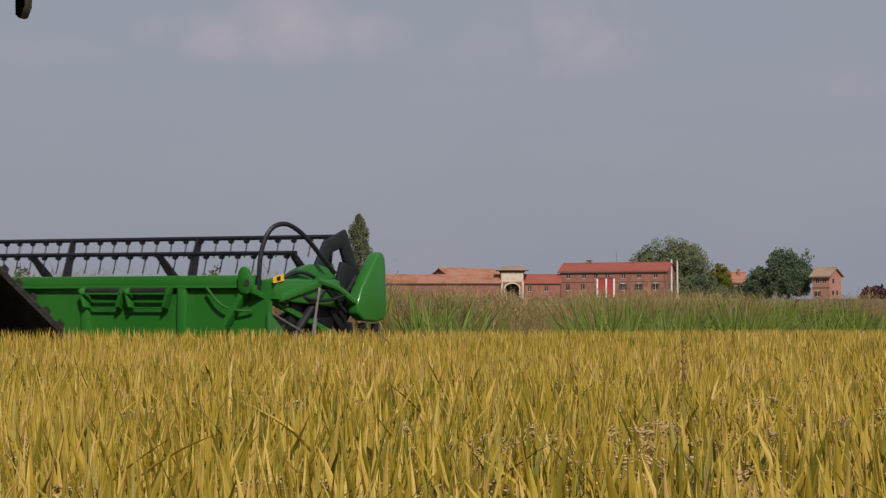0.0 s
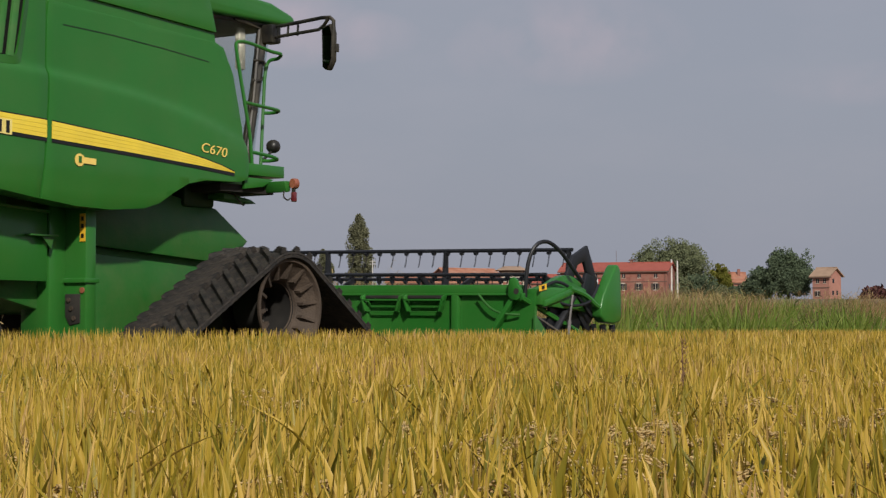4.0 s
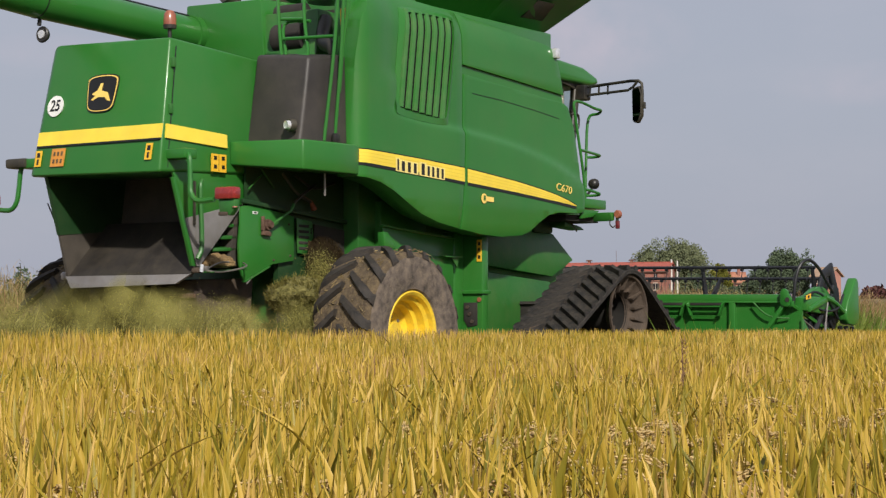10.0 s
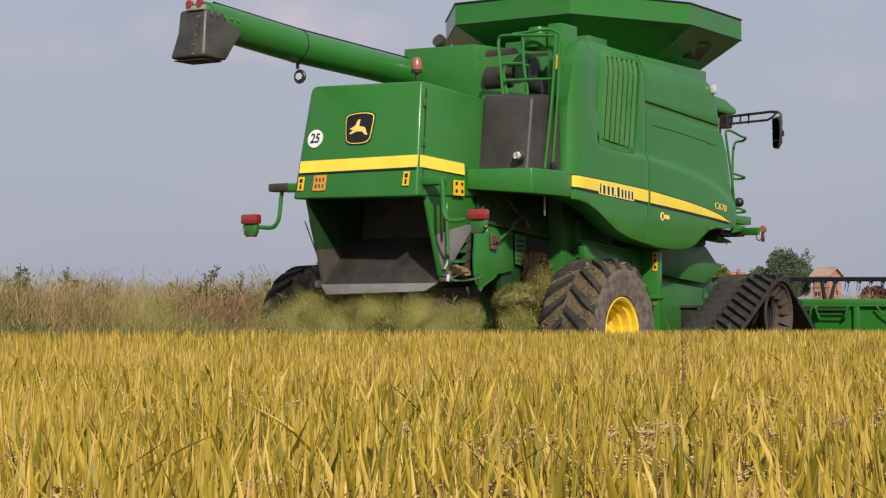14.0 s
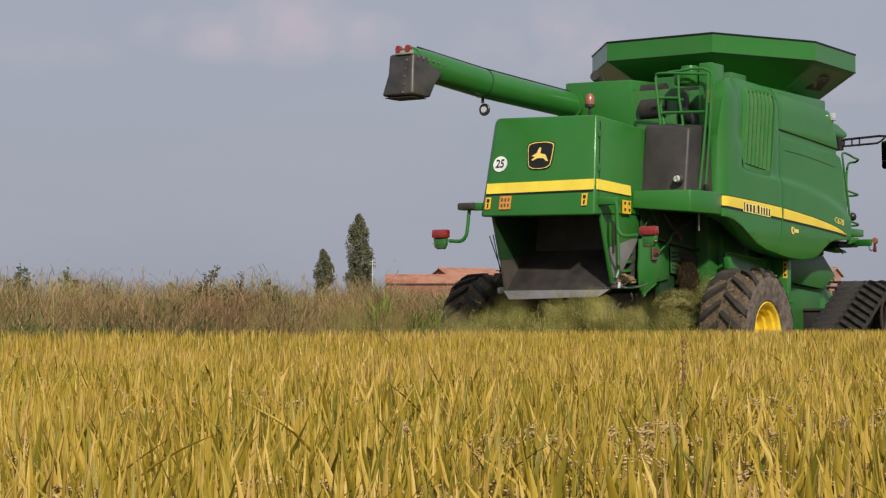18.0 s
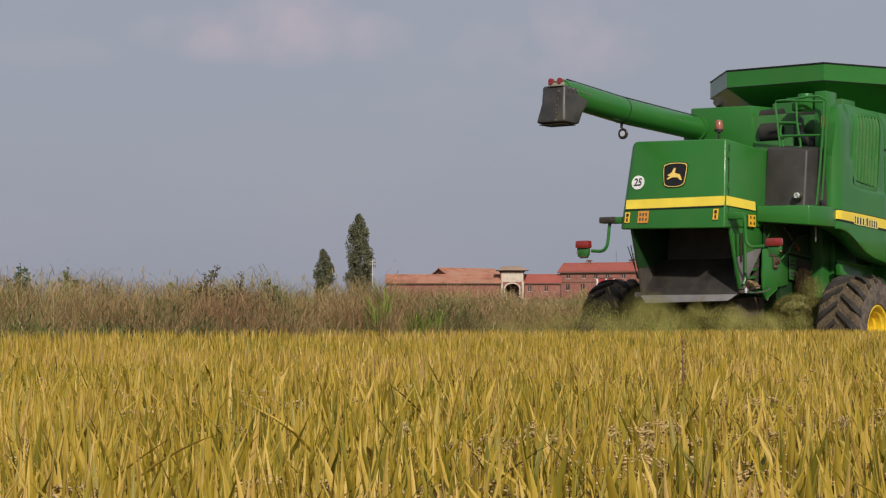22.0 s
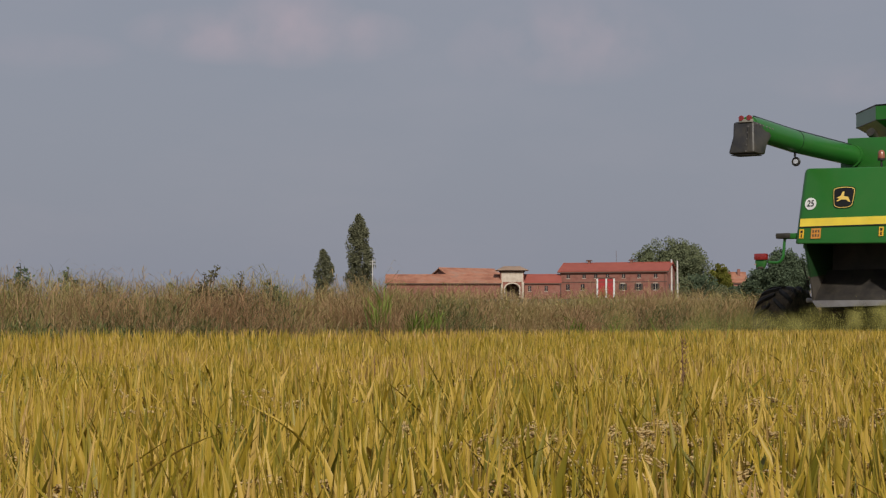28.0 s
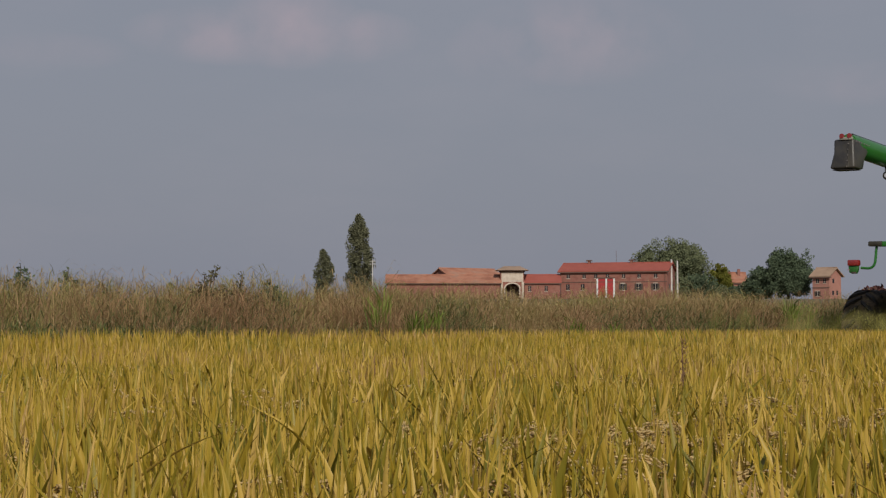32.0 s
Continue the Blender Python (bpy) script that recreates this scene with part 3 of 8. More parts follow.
def make_bank():
    """Tufts of reeds, dry grass, weeds and sedge on a low berm."""
    rng = np.random.default_rng(9)

    def spread_s(n):
        return np.concatenate([rng.uniform(9, 50, int(n * 0.9)), rng.uniform(50, 75, n - int(n * 0.9))])

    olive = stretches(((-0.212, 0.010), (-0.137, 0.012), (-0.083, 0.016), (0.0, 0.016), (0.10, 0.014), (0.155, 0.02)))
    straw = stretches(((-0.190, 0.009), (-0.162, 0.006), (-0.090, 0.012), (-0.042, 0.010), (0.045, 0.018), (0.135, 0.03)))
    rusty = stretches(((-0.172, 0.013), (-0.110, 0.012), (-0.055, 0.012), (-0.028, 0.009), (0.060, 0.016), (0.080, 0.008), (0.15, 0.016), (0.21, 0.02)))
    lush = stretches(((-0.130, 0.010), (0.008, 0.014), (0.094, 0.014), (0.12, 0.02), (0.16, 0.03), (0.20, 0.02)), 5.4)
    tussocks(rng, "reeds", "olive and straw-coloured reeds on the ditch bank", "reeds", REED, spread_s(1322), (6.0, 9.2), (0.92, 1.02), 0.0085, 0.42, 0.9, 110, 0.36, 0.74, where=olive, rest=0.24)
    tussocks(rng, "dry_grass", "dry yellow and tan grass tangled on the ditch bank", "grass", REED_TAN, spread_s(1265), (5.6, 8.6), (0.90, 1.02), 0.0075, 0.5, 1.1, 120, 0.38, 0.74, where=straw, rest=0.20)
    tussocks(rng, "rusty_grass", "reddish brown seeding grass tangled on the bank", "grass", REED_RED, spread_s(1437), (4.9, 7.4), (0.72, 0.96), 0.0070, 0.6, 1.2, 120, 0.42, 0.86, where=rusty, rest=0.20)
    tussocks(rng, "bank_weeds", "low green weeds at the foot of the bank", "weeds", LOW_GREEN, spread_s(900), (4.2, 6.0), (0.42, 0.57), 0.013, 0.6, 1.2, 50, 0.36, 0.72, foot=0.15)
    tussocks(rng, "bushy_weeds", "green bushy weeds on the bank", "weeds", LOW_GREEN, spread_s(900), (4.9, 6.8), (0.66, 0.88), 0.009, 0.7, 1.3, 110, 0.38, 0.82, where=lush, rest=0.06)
    # long dead stalks that have arched over
    n = 110
    p, _, _ = bank_place(rng, n, 11, 42, 4.9, 6.4)
    V, F = blades(rng, p, rng.uniform(0.40, 0.75, n), rng.uniform(0.007, 0.014, n), np.abs(rng.normal(0.3, 0.2, n)), rng.uniform(0.6, 2.6, n), 9, rng.uniform(0.45, 0.8, n))
    me = mesh_from_arrays("stalks", V, F)
    me.materials.append(DEAD_STALK)
    tagged(new("dead_stalks", me), "pale dead stalks arched over on the bank", "grass", kind="stuff")
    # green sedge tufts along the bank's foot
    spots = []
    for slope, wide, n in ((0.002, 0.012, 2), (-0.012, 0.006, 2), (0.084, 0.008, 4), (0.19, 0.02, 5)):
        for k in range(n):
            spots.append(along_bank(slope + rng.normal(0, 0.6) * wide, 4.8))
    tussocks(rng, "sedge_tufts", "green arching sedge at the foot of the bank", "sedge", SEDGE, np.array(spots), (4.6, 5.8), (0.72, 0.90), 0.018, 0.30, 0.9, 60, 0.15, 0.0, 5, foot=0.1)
    # weeds in the rice: pale grass wisps and one brown dock stalk
    at = np.array([(1.62 + 0.05 * k, 14.6 + 0.1 * (k % 3)) for k in range(9)])
    at = np.repeat(at, 5, 0) + rng.normal(0, 0.03, (45, 2))
    V, F = blades(rng, at, rng.uniform(0.25, 0.52, 45), np.full(45, 0.008), np.abs(rng.normal(0.35, 0.3, 45)), rng.normal(0.7, 0.5, 45), 6, np.full(45, 0.50))
    me = mesh_from_arrays("wisps", V, F)
    me.materials.append(SEDGE)
    tagged(new("grass_wisps", me), "pale green wild grass standing over the rice", "grass", kind="stuff")
    dock = new("dock_plant")
    dock.matrix_basis = pose(0.722, 6.0, 0)
    tagged(dock, "slender brown dock stalk gone to seed in the rice", "weed")
    husk = material("dock_seed", [(0.10, 0.05, 0.03), (0.19, 0.10, 0.055), (0.26, 0.16, 0.09)], 30, 0.85, island=True)
    part("stalk", tube([(0, 0, 0.1), (0.004, 0, 0.45), (-0.004, 0, 0.765)], [0.004, 0.003, 0.0015], 6), husk, dock)
    n = 260
    at = rng.normal(0, 0.006, (n, 2))
    V, F = blades(rng, at, rng.uniform(0.008, 0.02, n), rng.uniform(0.004, 0.007, n), rng.uniform(0.3, 1.6, n), rng.normal(0.2, 0.3, n), 1, rng.uniform(0.52, 0.755, n))
    part("seed_head", mesh_from_arrays("dock", V, F), husk, dock)
    # seed heads on thin stalks over the reeds
    p, s, v = bank_place(rng, 110, 6, 52, 5.6, 9.0)
    n = len(p)
    tall = np.interp(s, CREST_S, CREST_Z) * rng.uniform(0.70, 0.90, n)
    stalk = blades(rng, p, tall, np.full(n, 0.007), np.abs(rng.normal(0.06, 0.08, n)), rng.normal(0.1, 0.15, n), 4, np.full(n, 0.2), rng.uniform(0, 6.28, n))
    q = np.repeat(p, 14, 0) + rng.normal(0, 0.02, (n * 14, 2))
    plume = blades(rng, q, rng.uniform(0.05, 0.13, n * 14), np.full(n * 14, 0.008), np.abs(rng.normal(0.3, 0.3, n * 14)), rng.normal(0.5, 0.4, n * 14), 2, np.repeat(tall, 14) * rng.uniform(0.93, 1.02, n * 14) + 0.12)
    V, F = stack([stalk, plume])
    me = mesh_from_arrays("seed_heads", V, F)
    me.materials.append(REED_TAN)
    tagged(new("reed_seed_heads", me), "pale feathery seed heads over the reeds", "reeds", kind="stuff")
    # the berm that they stand on
    b = bmesh.new()
    rows = []
    for k in range(42):
        s = -10 + 2.1 * k
        row = []
        for v, z in ((4.2, -0.05), (5.2, 0.30), (6.5, 0.42), (8.5, 0.40), (10.0, 0.15), (11.0, -0.05)):
            q = Vector((-8.73, 10.62, 0)) + WAY * s + SIDE * (v + 0.25 * noise.noise((s * 0.3, v, 0)))
            row.append(b.verts.new((q.x, q.y, z + (0.12 * noise.noise((s * 0.5, v * 0.7, 2)) if z > 0 else 0))))
        rows.append(row)
    for r, q in zip(rows, rows[1:]):
        for k in range(5):
            b.faces.new((r[k], q[k], q[k + 1], r[k + 1]))
    me = finish(b)
    me.materials.append(material("bank_earth", [(0.05, 0.045, 0.02), (0.09, 0.075, 0.035), (0.14, 0.10, 0.055)], 1.2, 0.95, bump=0.8, bump_scale=12))
    tagged(new("ditch_bank", me), "overgrown earth bank beside the field", "bank", kind="structure")


def make_sedges():
    """Tall green sedge in the standing crop, each clump cut and gathered when the header comes."""
    rng = np.random.default_rng(17)
    kinds = []
    for k in range(3):
        n = 80
        root = rng.normal(0, 0.11, (n, 2)) * np.array([1.0, 1.3])
        yaw = np.arctan2(root[:, 1], root[:, 0]) + rng.normal(0, 0.7, n)
        V, F = blades(rng, root, rng.uniform(0.80, 1.55, n), rng.uniform(0.014, 0.028, n), np.abs(rng.normal(0.30, 0.22, n)), np.abs(rng.normal(0.75, 0.6, n)), 6, np.zeros(n), yaw)
        me = mesh_from_arrays("sedge", V, F)
        me.materials.append(SEDGE)
        kinds.append(me)
    spots = []
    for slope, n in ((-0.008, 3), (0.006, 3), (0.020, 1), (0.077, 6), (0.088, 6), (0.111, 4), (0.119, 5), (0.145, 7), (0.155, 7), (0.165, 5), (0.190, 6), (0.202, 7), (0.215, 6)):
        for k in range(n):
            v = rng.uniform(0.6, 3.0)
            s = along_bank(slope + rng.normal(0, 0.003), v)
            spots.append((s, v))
    for i, (s, v) in enumerate(spots):
        q = Vector((-8.73, 10.62, 0)) + WAY * s + SIDE * v
        ob = new("sedge_clump", kinds[i % 3])
        ob.matrix_basis = pose(q.x, q.y, 0, 0, 0, float(rng.uniform(0, 360)))
        tagged(ob, "tall fresh green sedge clump standing in the rice", "sedge", "sedge clumps")
        MOVERS.append(("sedge", ob, s, v))


make_bank()
make_sedges()


# ---- the combine harvester: x forward from its tail, y to its left, z up ----
TRACK_CIRCLES = ((5.80, 1.00, 0.47), (6.98, 0.36, 0.30), (4.42, 0.36, 0.30))


def belt_path():
    """Centre line of the belt's outer face round its three wheels, as points (x, z, turn), clockwise from the top seen from the right."""
    pts = []
    order = [TRACK_CIRCLES[0], TRACK_CIRCLES[1], TRACK_CIRCLES[2]]
    joints = []
    for (x0, z0, r0), (x1, z1, r1) in zip(order, order[1:] + order[:1]):
        d = Vector((x1 - x0, z1 - z0))
        L_ = d.length
        d.normalize()
        nrm = Vector((-d.y, d.x))
        s = (r0 - r1) / L_
        c = math.sqrt(1 - s * s)
        out = nrm * c + d * s
        joints.append(((x0 + out.x * r0, z0 + out.y * r0), (x1 + out.x * r1, z1 + out.y * r1), math.atan2(out.y, out.x)))
    for k in range(3):
        a, b, ang = joints[k]
        nxt = joints[(k + 1) % 3][2]
        cx, cz, r = order[(k + 1) % 3]
        n = max(2, int(math.dist(a, b) / 0.1))
        for i in range(n):
            t = i / n
            pts.append((a[0] + (b[0] - a[0]) * t, a[1] + (b[1] - a[1]) * t, ang))
        turn = (ang - nxt) % (2 * math.pi)
        m = max(3, int(turn * r / 0.05))
        for i in range(m):
            q = ang - turn * i / m
            pts.append((cx + r * math.cos(q), cz + r * math.sin(q), q))
    return pts


PATH = belt_path()
STEPS = [math.dist(PATH[i][:2], PATH[(i + 1) % len(PATH)][:2]) for i in range(len(PATH))]
BELT_LENGTH = sum(STEPS)
CUM = [0.0]
for q_ in STEPS:
    CUM.append(CUM[-1] + q_)


def on_belt(s):
    """Place and outward direction at s metres along the belt."""
    s %= BELT_LENGTH
    i = max(0, min(len(PATH) - 1, int(np.searchsorted(CUM, s, side="right")) - 1))
    t = (s - CUM[i]) / STEPS[i]
    a, b = PATH[i], PATH[(i + 1) % len(PATH)]
    da = (b[2] - a[2] + math.pi) % (2 * math.pi) - math.pi
    return a[0] + (b[0] - a[0]) * t, a[1] + (b[1] - a[1]) * t, a[2] + da * t


LUGS = 44


def crease(u, w):
    """How far the side sheet swells outward at a place."""
    line = float(np.interp(u, (1.8, 2.25, 2.36, 2.47, 2.62, 3.06, 3.68, 4.17, 4.68, 5.2, 5.58, 5.84, 6.2), (5.0, 4.6, 3.5, 3.0, 2.90, 2.878, 2.853, 2.817, 2.77, 2.69, 2.61, 2.53, 2.40)))
    low = 1 / (1 + math.exp(min(60, max(-60, (w - line) / 0.014))))
    top = max(0.0, w - 3.75)
    turn = min(1.0, max(0.0, (2.02 - u) / 0.17))
    return 0.040 * low - 0.9 * top * top - 0.17 * (1 - math.sqrt(1 - 0.96 * turn * turn)) - 0.10 * max(0.0, 2.1 - w)


def skin_panel(points, y_out, thick, bevel=0.018, grid=0.14, side=-1):
    """A sheet in the xz plane with a swelling outer face and rounded edges."""
    b = bmesh.new()
    f = b.faces.new([b.verts.new((p[0], 0, p[1])) for p in points])
    us, ws = [p[0] for p in points], [p[1] for p in points]
    for axis, lo, hi in ((0, min(us), max(us)), (2, min(ws), max(ws))):
        k = lo + grid
        while k < hi - 0.03:
            no = (1, 0, 0) if axis == 0 else (0, 0, 1)
            co = (k, 0, 0) if axis == 0 else (0, 0, k)
            bmesh.ops.bisect_plane(b, geom=b.verts[:] + b.edges[:] + b.faces[:], plane_co=co, plane_no=no)
            k += grid if axis == 0 else (0.021 if 2.44 < k < 3.06 else grid * 0.45)
    if min(us) < 1.9:
        for k in (1.875, 1.91, 1.95, 2.02):
            bmesh.ops.bisect_plane(b, geom=b.verts[:] + b.edges[:] + b.faces[:], plane_co=(k, 0, 0), plane_no=(1, 0, 0))
    outer = b.faces[:]
    ex = bmesh.ops.extrude_face_region(b, geom=outer)
    back = {v for v in ex["geom"] if isinstance(v, bmesh.types.BMVert)}
    for v in b.verts:
        if v in back:
            v.co.y = side * (abs(y_out) - thick)
        else:
            v.co.y = side * (abs(y_out) + crease(v.co.x, v.co.z))
    bmesh.ops.recalc_face_normals(b, faces=b.faces)
    rim = [e for e in b.edges if len(e.link_faces) == 2 and e.calc_face_angle(0) > 1.0]
    bmesh.ops.bevel(b, geom=rim, offset=bevel, segments=2, affect="EDGES", profile=0.5, clamp_overlap=True)
    return b


def on_side(u, w, out=0.0):
    return (u, -(1.59 + crease(u, w) + out), w)


def side_decal(points_uw, thick=0.004, out=0.004):
    """A thin film that follows the right-hand side sheet."""
    b = bmesh.new()
    n = len(points_uw) // 2
    top, bot = points_uw[:n], points_uw[n:][::-1]
    rows = []
    for (u0, w0), (u1, w1) in zip(top, bot):
        rows.append([[b.verts.new(on_side(u0 + (u1 - u0) * k / 3, w0 + (w1 - w0) * k / 3, o)) for k in range(4)] for o in (out, out + thick)])
    for r, s in zip(rows, rows[1:]):
        for k in range(3):
            b.faces.new((r[1][k], s[1][k], s[1][k + 1], r[1][k + 1]))
            b.faces.new((r[0][k], r[0][k + 1], s[0][k + 1], s[0][k]))
        b.faces.new((r[0][0], s[0][0], s[1][0], r[1][0]))
        b.faces.new((r[0][3], r[1][3], s[1][3], s[0][3]))
    return b


def make_wheel(parent, name, cx, cz, y_out, width, radius, rim_r, left):
    """A tractor-type steering wheel; its own y axis is the axle, the outer face at y = 0 side."""
    s = 1 if left else -1
    hub = empty_part(name, parent, pose(cx, s * (y_out - width / 2), cz))
    hub["label"] = "muddy tractor tyre on a yellow rim"
    h = width / 2
    prof = [(rim_r + 0.02, h * 0.80), (rim_r + 0.05, h * 0.93), (rim_r + 0.14, h * 1.0), (radius - 0.17, h * 1.02), (radius - 0.09, h * 0.97), (radius - 0.045, h * 0.86), (radius - 0.035, h * 0.5), (radius - 0.03, 0)]
    prof = prof + [(r, -y) for r, y in prof[-2::-1]]
    tyre = part("tyre", lathe([(r, y) for r, y in prof[3:-3]], 56), TREAD_MUD, hub)
    for sgn in (1, -1):
        part("sidewall", lathe([(r, sgn * (y + 0.002)) for r, y in prof[:5]], 56), RUBBER, hub)
    rimp = [(rim_r + 0.025, h * 0.83), (rim_r + 0.038, h * 0.87), (rim_r + 0.02, h * 0.91), (rim_r - 0.004, h * 0.86), (rim_r - 0.012, h * 0.72), (rim_r - 0.045, h * 0.66), (rim_r - 0.052, h * 0.42), (rim_r - 0.085, h * 0.37), (rim_r - 0.092, h * 0.12), (rim_r - 0.14, h * 0.02), (0.17, h * 0.10), (0.12, h * 0.16), (0.10, h * 0.30), (0.0, h * 0.30)]
    part("rim", lathe([(r, s * y) for r, y in rimp], 48), RIM_YELLOW, hub, "yellow dished steel rim")
    for k in range(8):
        a = 2 * math.pi * k / 8
        part("wheel_nut", tube([(0.155 * math.cos(a), s * h * 0.08, 0.155 * math.sin(a)), (0.155 * math.cos(a), s * h * 0.17, 0.155 * math.sin(a))], 0.016, 6), STEEL, hub)
    # chevron lugs: one mesh for each hand, laid round the tread
    n = 18
    meshes = []
    for hand in (1, -1):
        b = bmesh.new()
        steps = 7
        ring = []
        for i in range(steps):
            t = i / (steps - 1)
            y = hand * (0.02 + t * (h * 1.0 - 0.02))
            a = 0.34 * t
            lift = 0.062 - (0.0 if t < 0.8 else 0.05 * (t - 0.8) / 0.2)
            rr = radius - 0.045 - (0.05 * max(0, t - 0.75) / 0.25)
            half = 0.036 + 0.016 * t
            cs = []
            for da, dr in ((-half * 1.3, 0.0), (-half * 0.85, lift), (half * 0.85, lift), (half * 1.3, 0.0)):
                ang = a + da / radius
                cs.append(b.verts.new(((rr + dr) * math.cos(ang), y, (rr + dr) * math.sin(ang))))
            ring.append(cs)
        for r, q in zip(ring, ring[1:]):
            for k in range(4):
                b.faces.new((r[k], r[(k + 1) % 4], q[(k + 1) % 4], q[k]))
        b.faces.new(ring[0])
        b.faces.new(ring[-1][::-1])
        me = finish(b)
        me.materials.append(LUG)
        meshes.append(me)
    for k in range(n):
        for i, me in enumerate(meshes):
            o = part("lug", me, LUG, hub)
            o.matrix_basis = Matrix.Rotation(-(2 * math.pi * (k + 0.5 * i) / n), 4, "Y")
    rs = np.random.default_rng(77)
    m = 700
    a, y = rs.uniform(0, 2 * np.pi, m), rs.uniform(-h * 0.95, h * 0.98, m)
    r_ = radius - 0.028 - 0.05 * np.maximum(0, np.abs(y) / h - 0.8)
    c = np.stack([r_ * np.cos(a), y, r_ * np.sin(a)], 1)
    d = rs.normal(0, 1, (m, 3))
    out = np.stack([np.cos(a), np.zeros(m), np.sin(a)], 1)
    d -= out * (d * out).sum(1)[:, None] * 0.7
    d /= np.linalg.norm(d, axis=1)[:, None]
    w_ = np.cross(d, out)
    ln, wd = rs.uniform(0.008, 0.034, (m, 1)), rs.uniform(0.0012, 0.003, (m, 1))
    V = np.stack([c - d * ln - w_ * wd, c + d * ln - w_ * wd, c + d * ln + w_ * wd + out * 0.012, c - d * ln + w_ * wd + out * 0.006], 1).reshape(-1, 3)
    tagged(part("stuck_straw", mesh_from_arrays("stuck", V, np.arange(4 * m).reshape(-1, 4)), STUCK_STRAW, hub, "straw stuck in the muddy tread"), kind="stuff")
    MOVERS.append(("wheel", hub, radius))
    return hub


def make_track(parent, left):
    s = 1 if left else -1
    unit = empty_part("track_unit", parent)
    unit["label"] = "triangular black rubber track with chevron lugs"
    y0, y1 = s * 1.62, s * 2.38
    # belt
    b = bmesh.new()
    rings = []
    for x, z, q in PATH:
        ox, oz = math.cos(q), math.sin(q)
        rings.append([b.verts.new((x + ox * d, y, z + oz * d)) for y, d in ((y0, 0.0), (y1, 0.0), (y1, -0.045), (y0, -0.045))])
    for i in range(len(rings)):
        r, t = rings[i], rings[(i + 1) % len(rings)]
        for k in range(4):
            b.faces.new((r[k], r[(k + 1) % 4], t[(k + 1) % 4], t[k]))
    part("belt", b, BELT, unit)
    b = bmesh.new()
    rings = []
    for x, z, q in PATH:
        ox, oz = math.cos(q), math.sin(q)
        rings.append([b.verts.new((x + ox * d, y, z + oz * d)) for y, d in ((y1 + s * 0.001, 0.003), (y1 + s * 0.004, -0.002), (y1 + s * 0.004, -0.014), (y1 + s * 0.001, -0.018))])
    for r, t in zip(rings, rings[1:] + rings[:1]):
        for k in range(3):
            b.faces.new((r[k], r[k + 1], t[k + 1], t[k]))
    part("belt_edge", b, DUSTY_EDGE, unit, "dusty worn belt edge")
    # lugs: a chevron in four short bars, each at its own origin with z outward and x along the belt
    hw, sweep = 0.375, 0.32
    for hand in (1, -1):
        for inner in (True, False):
            t0, t1 = (0.03, 0.54) if inner else (0.46, 1.0)
            mid = -sweep * (t0 + t1) / 2
            b = bmesh.new()
            ring = []
            for t in np.linspace(t0, t1, 3):
                x, up = -sweep * t - mid, 0.054 - 0.010 * t
                ring.append([b.verts.new((x + dx, hand * t * hw, dz)) for dx, dz in ((-0.050, -0.006), (-0.030, up), (0.026, up), (0.044, -0.006))])
            for r, q in zip(ring, ring[1:]):
                for k in range(4):
                    b.faces.new((r[k], r[(k + 1) % 4], q[(k + 1) % 4], q[k]))
            b.faces.new(ring[0])
            b.faces.new(ring[-1][::-1])
            bevelled(b, 0.010, 1)
            me = finish(b)
            me.materials.append(BELT)
            for k in range(LUGS):
                o = part("track_lug", me, BELT, unit)
                MOVERS.append(("lug", o, (k + (0.0 if hand > 0 else 0.5)) * BELT_LENGTH / LUGS + 0.16 + mid, s * 2.0))
    # drive wheel: ribbed dish
    cx, cz, r = TRACK_CIRCLES[0]
    drive = empty_part("drive_wheel", unit, pose(cx, s * 2.22, cz))
    r -= 0.06
    b = lathe([(r, 0.10), (r + 0.005, 0.125), (r - 0.02, 0.125), (r - 0.035, 0.09), (r * 0.58, -0.02), (r * 0.55, -0.05), (r * 0.53, -0.06)], 44)
    flip = Matrix.Diagonal((1, s, 1, 1))
    part("dish", moved(b, flip), MUDDY_STEEL, drive, "mud-brown ribbed steel drive wheel", angle=25)
    for k in range(14):
        a = 2 * math.pi * k / 14
        w = prism([(r * 0.60, -0.03), (r - 0.03, 0.080), (r - 0.03, 0.105), (r * 0.60, 0.055)], "z", -0.012, 0.012, 0)
        part("rib", moved(moved(w, Matrix.Rotation(a, 4, "Y")), flip), MUDDY_STEEL, drive)
    # barrel of the dish coloured near-black as deep shade
    part("recess", moved(lathe([(r * 0.55, -0.04), (r * 0.54, -0.34), (0, -0.34)], 30), flip), RECESS_SHADE, drive)
    part("hub", moved(lathe([(0.0, -0.24), (0.09, -0.24), (0.10, -0.27), (0.10, -0.34)], 20), flip), MUDDY_STEEL, drive)
    for k in range(8):
        a = 2 * math.pi * k / 8
        part("wheel_bolt", tube([(0.15 * math.cos(a), s * -0.30, 0.15 * math.sin(a)), (0.15 * math.cos(a), s * -0.27, 0.15 * math.sin(a))], 0.014, 6), STEEL, drive)
    MOVERS.append(("wheel", drive, 0.47))
    # idlers, rollers and frame
    for cx, cz, r in TRACK_CIRCLES[1:]:
        idl = empty_part("idler_wheel", unit, pose(cx, s * 2.02, cz))
        r -= 0.05
        part("idler_rim", lathe([(0, 0.20), (0.09, 0.20), (0.10, 0.14), (r * 0.7, 0.12), (r * 0.85, 0.24), (r, 0.24), (r, -0.24), (r * 0.85, -0.24), (0, -0.2)], 32), MUDDY_STEEL, idl)
        MOVERS.append(("wheel", idl, r))
    for cx in (5.1, 5.7, 6.3):
        part("roller", tube([(cx, s * 1.75, 0.26), (cx, s * 2.3, 0.26)], 0.16, 18), MUDDY_STEEL, unit)
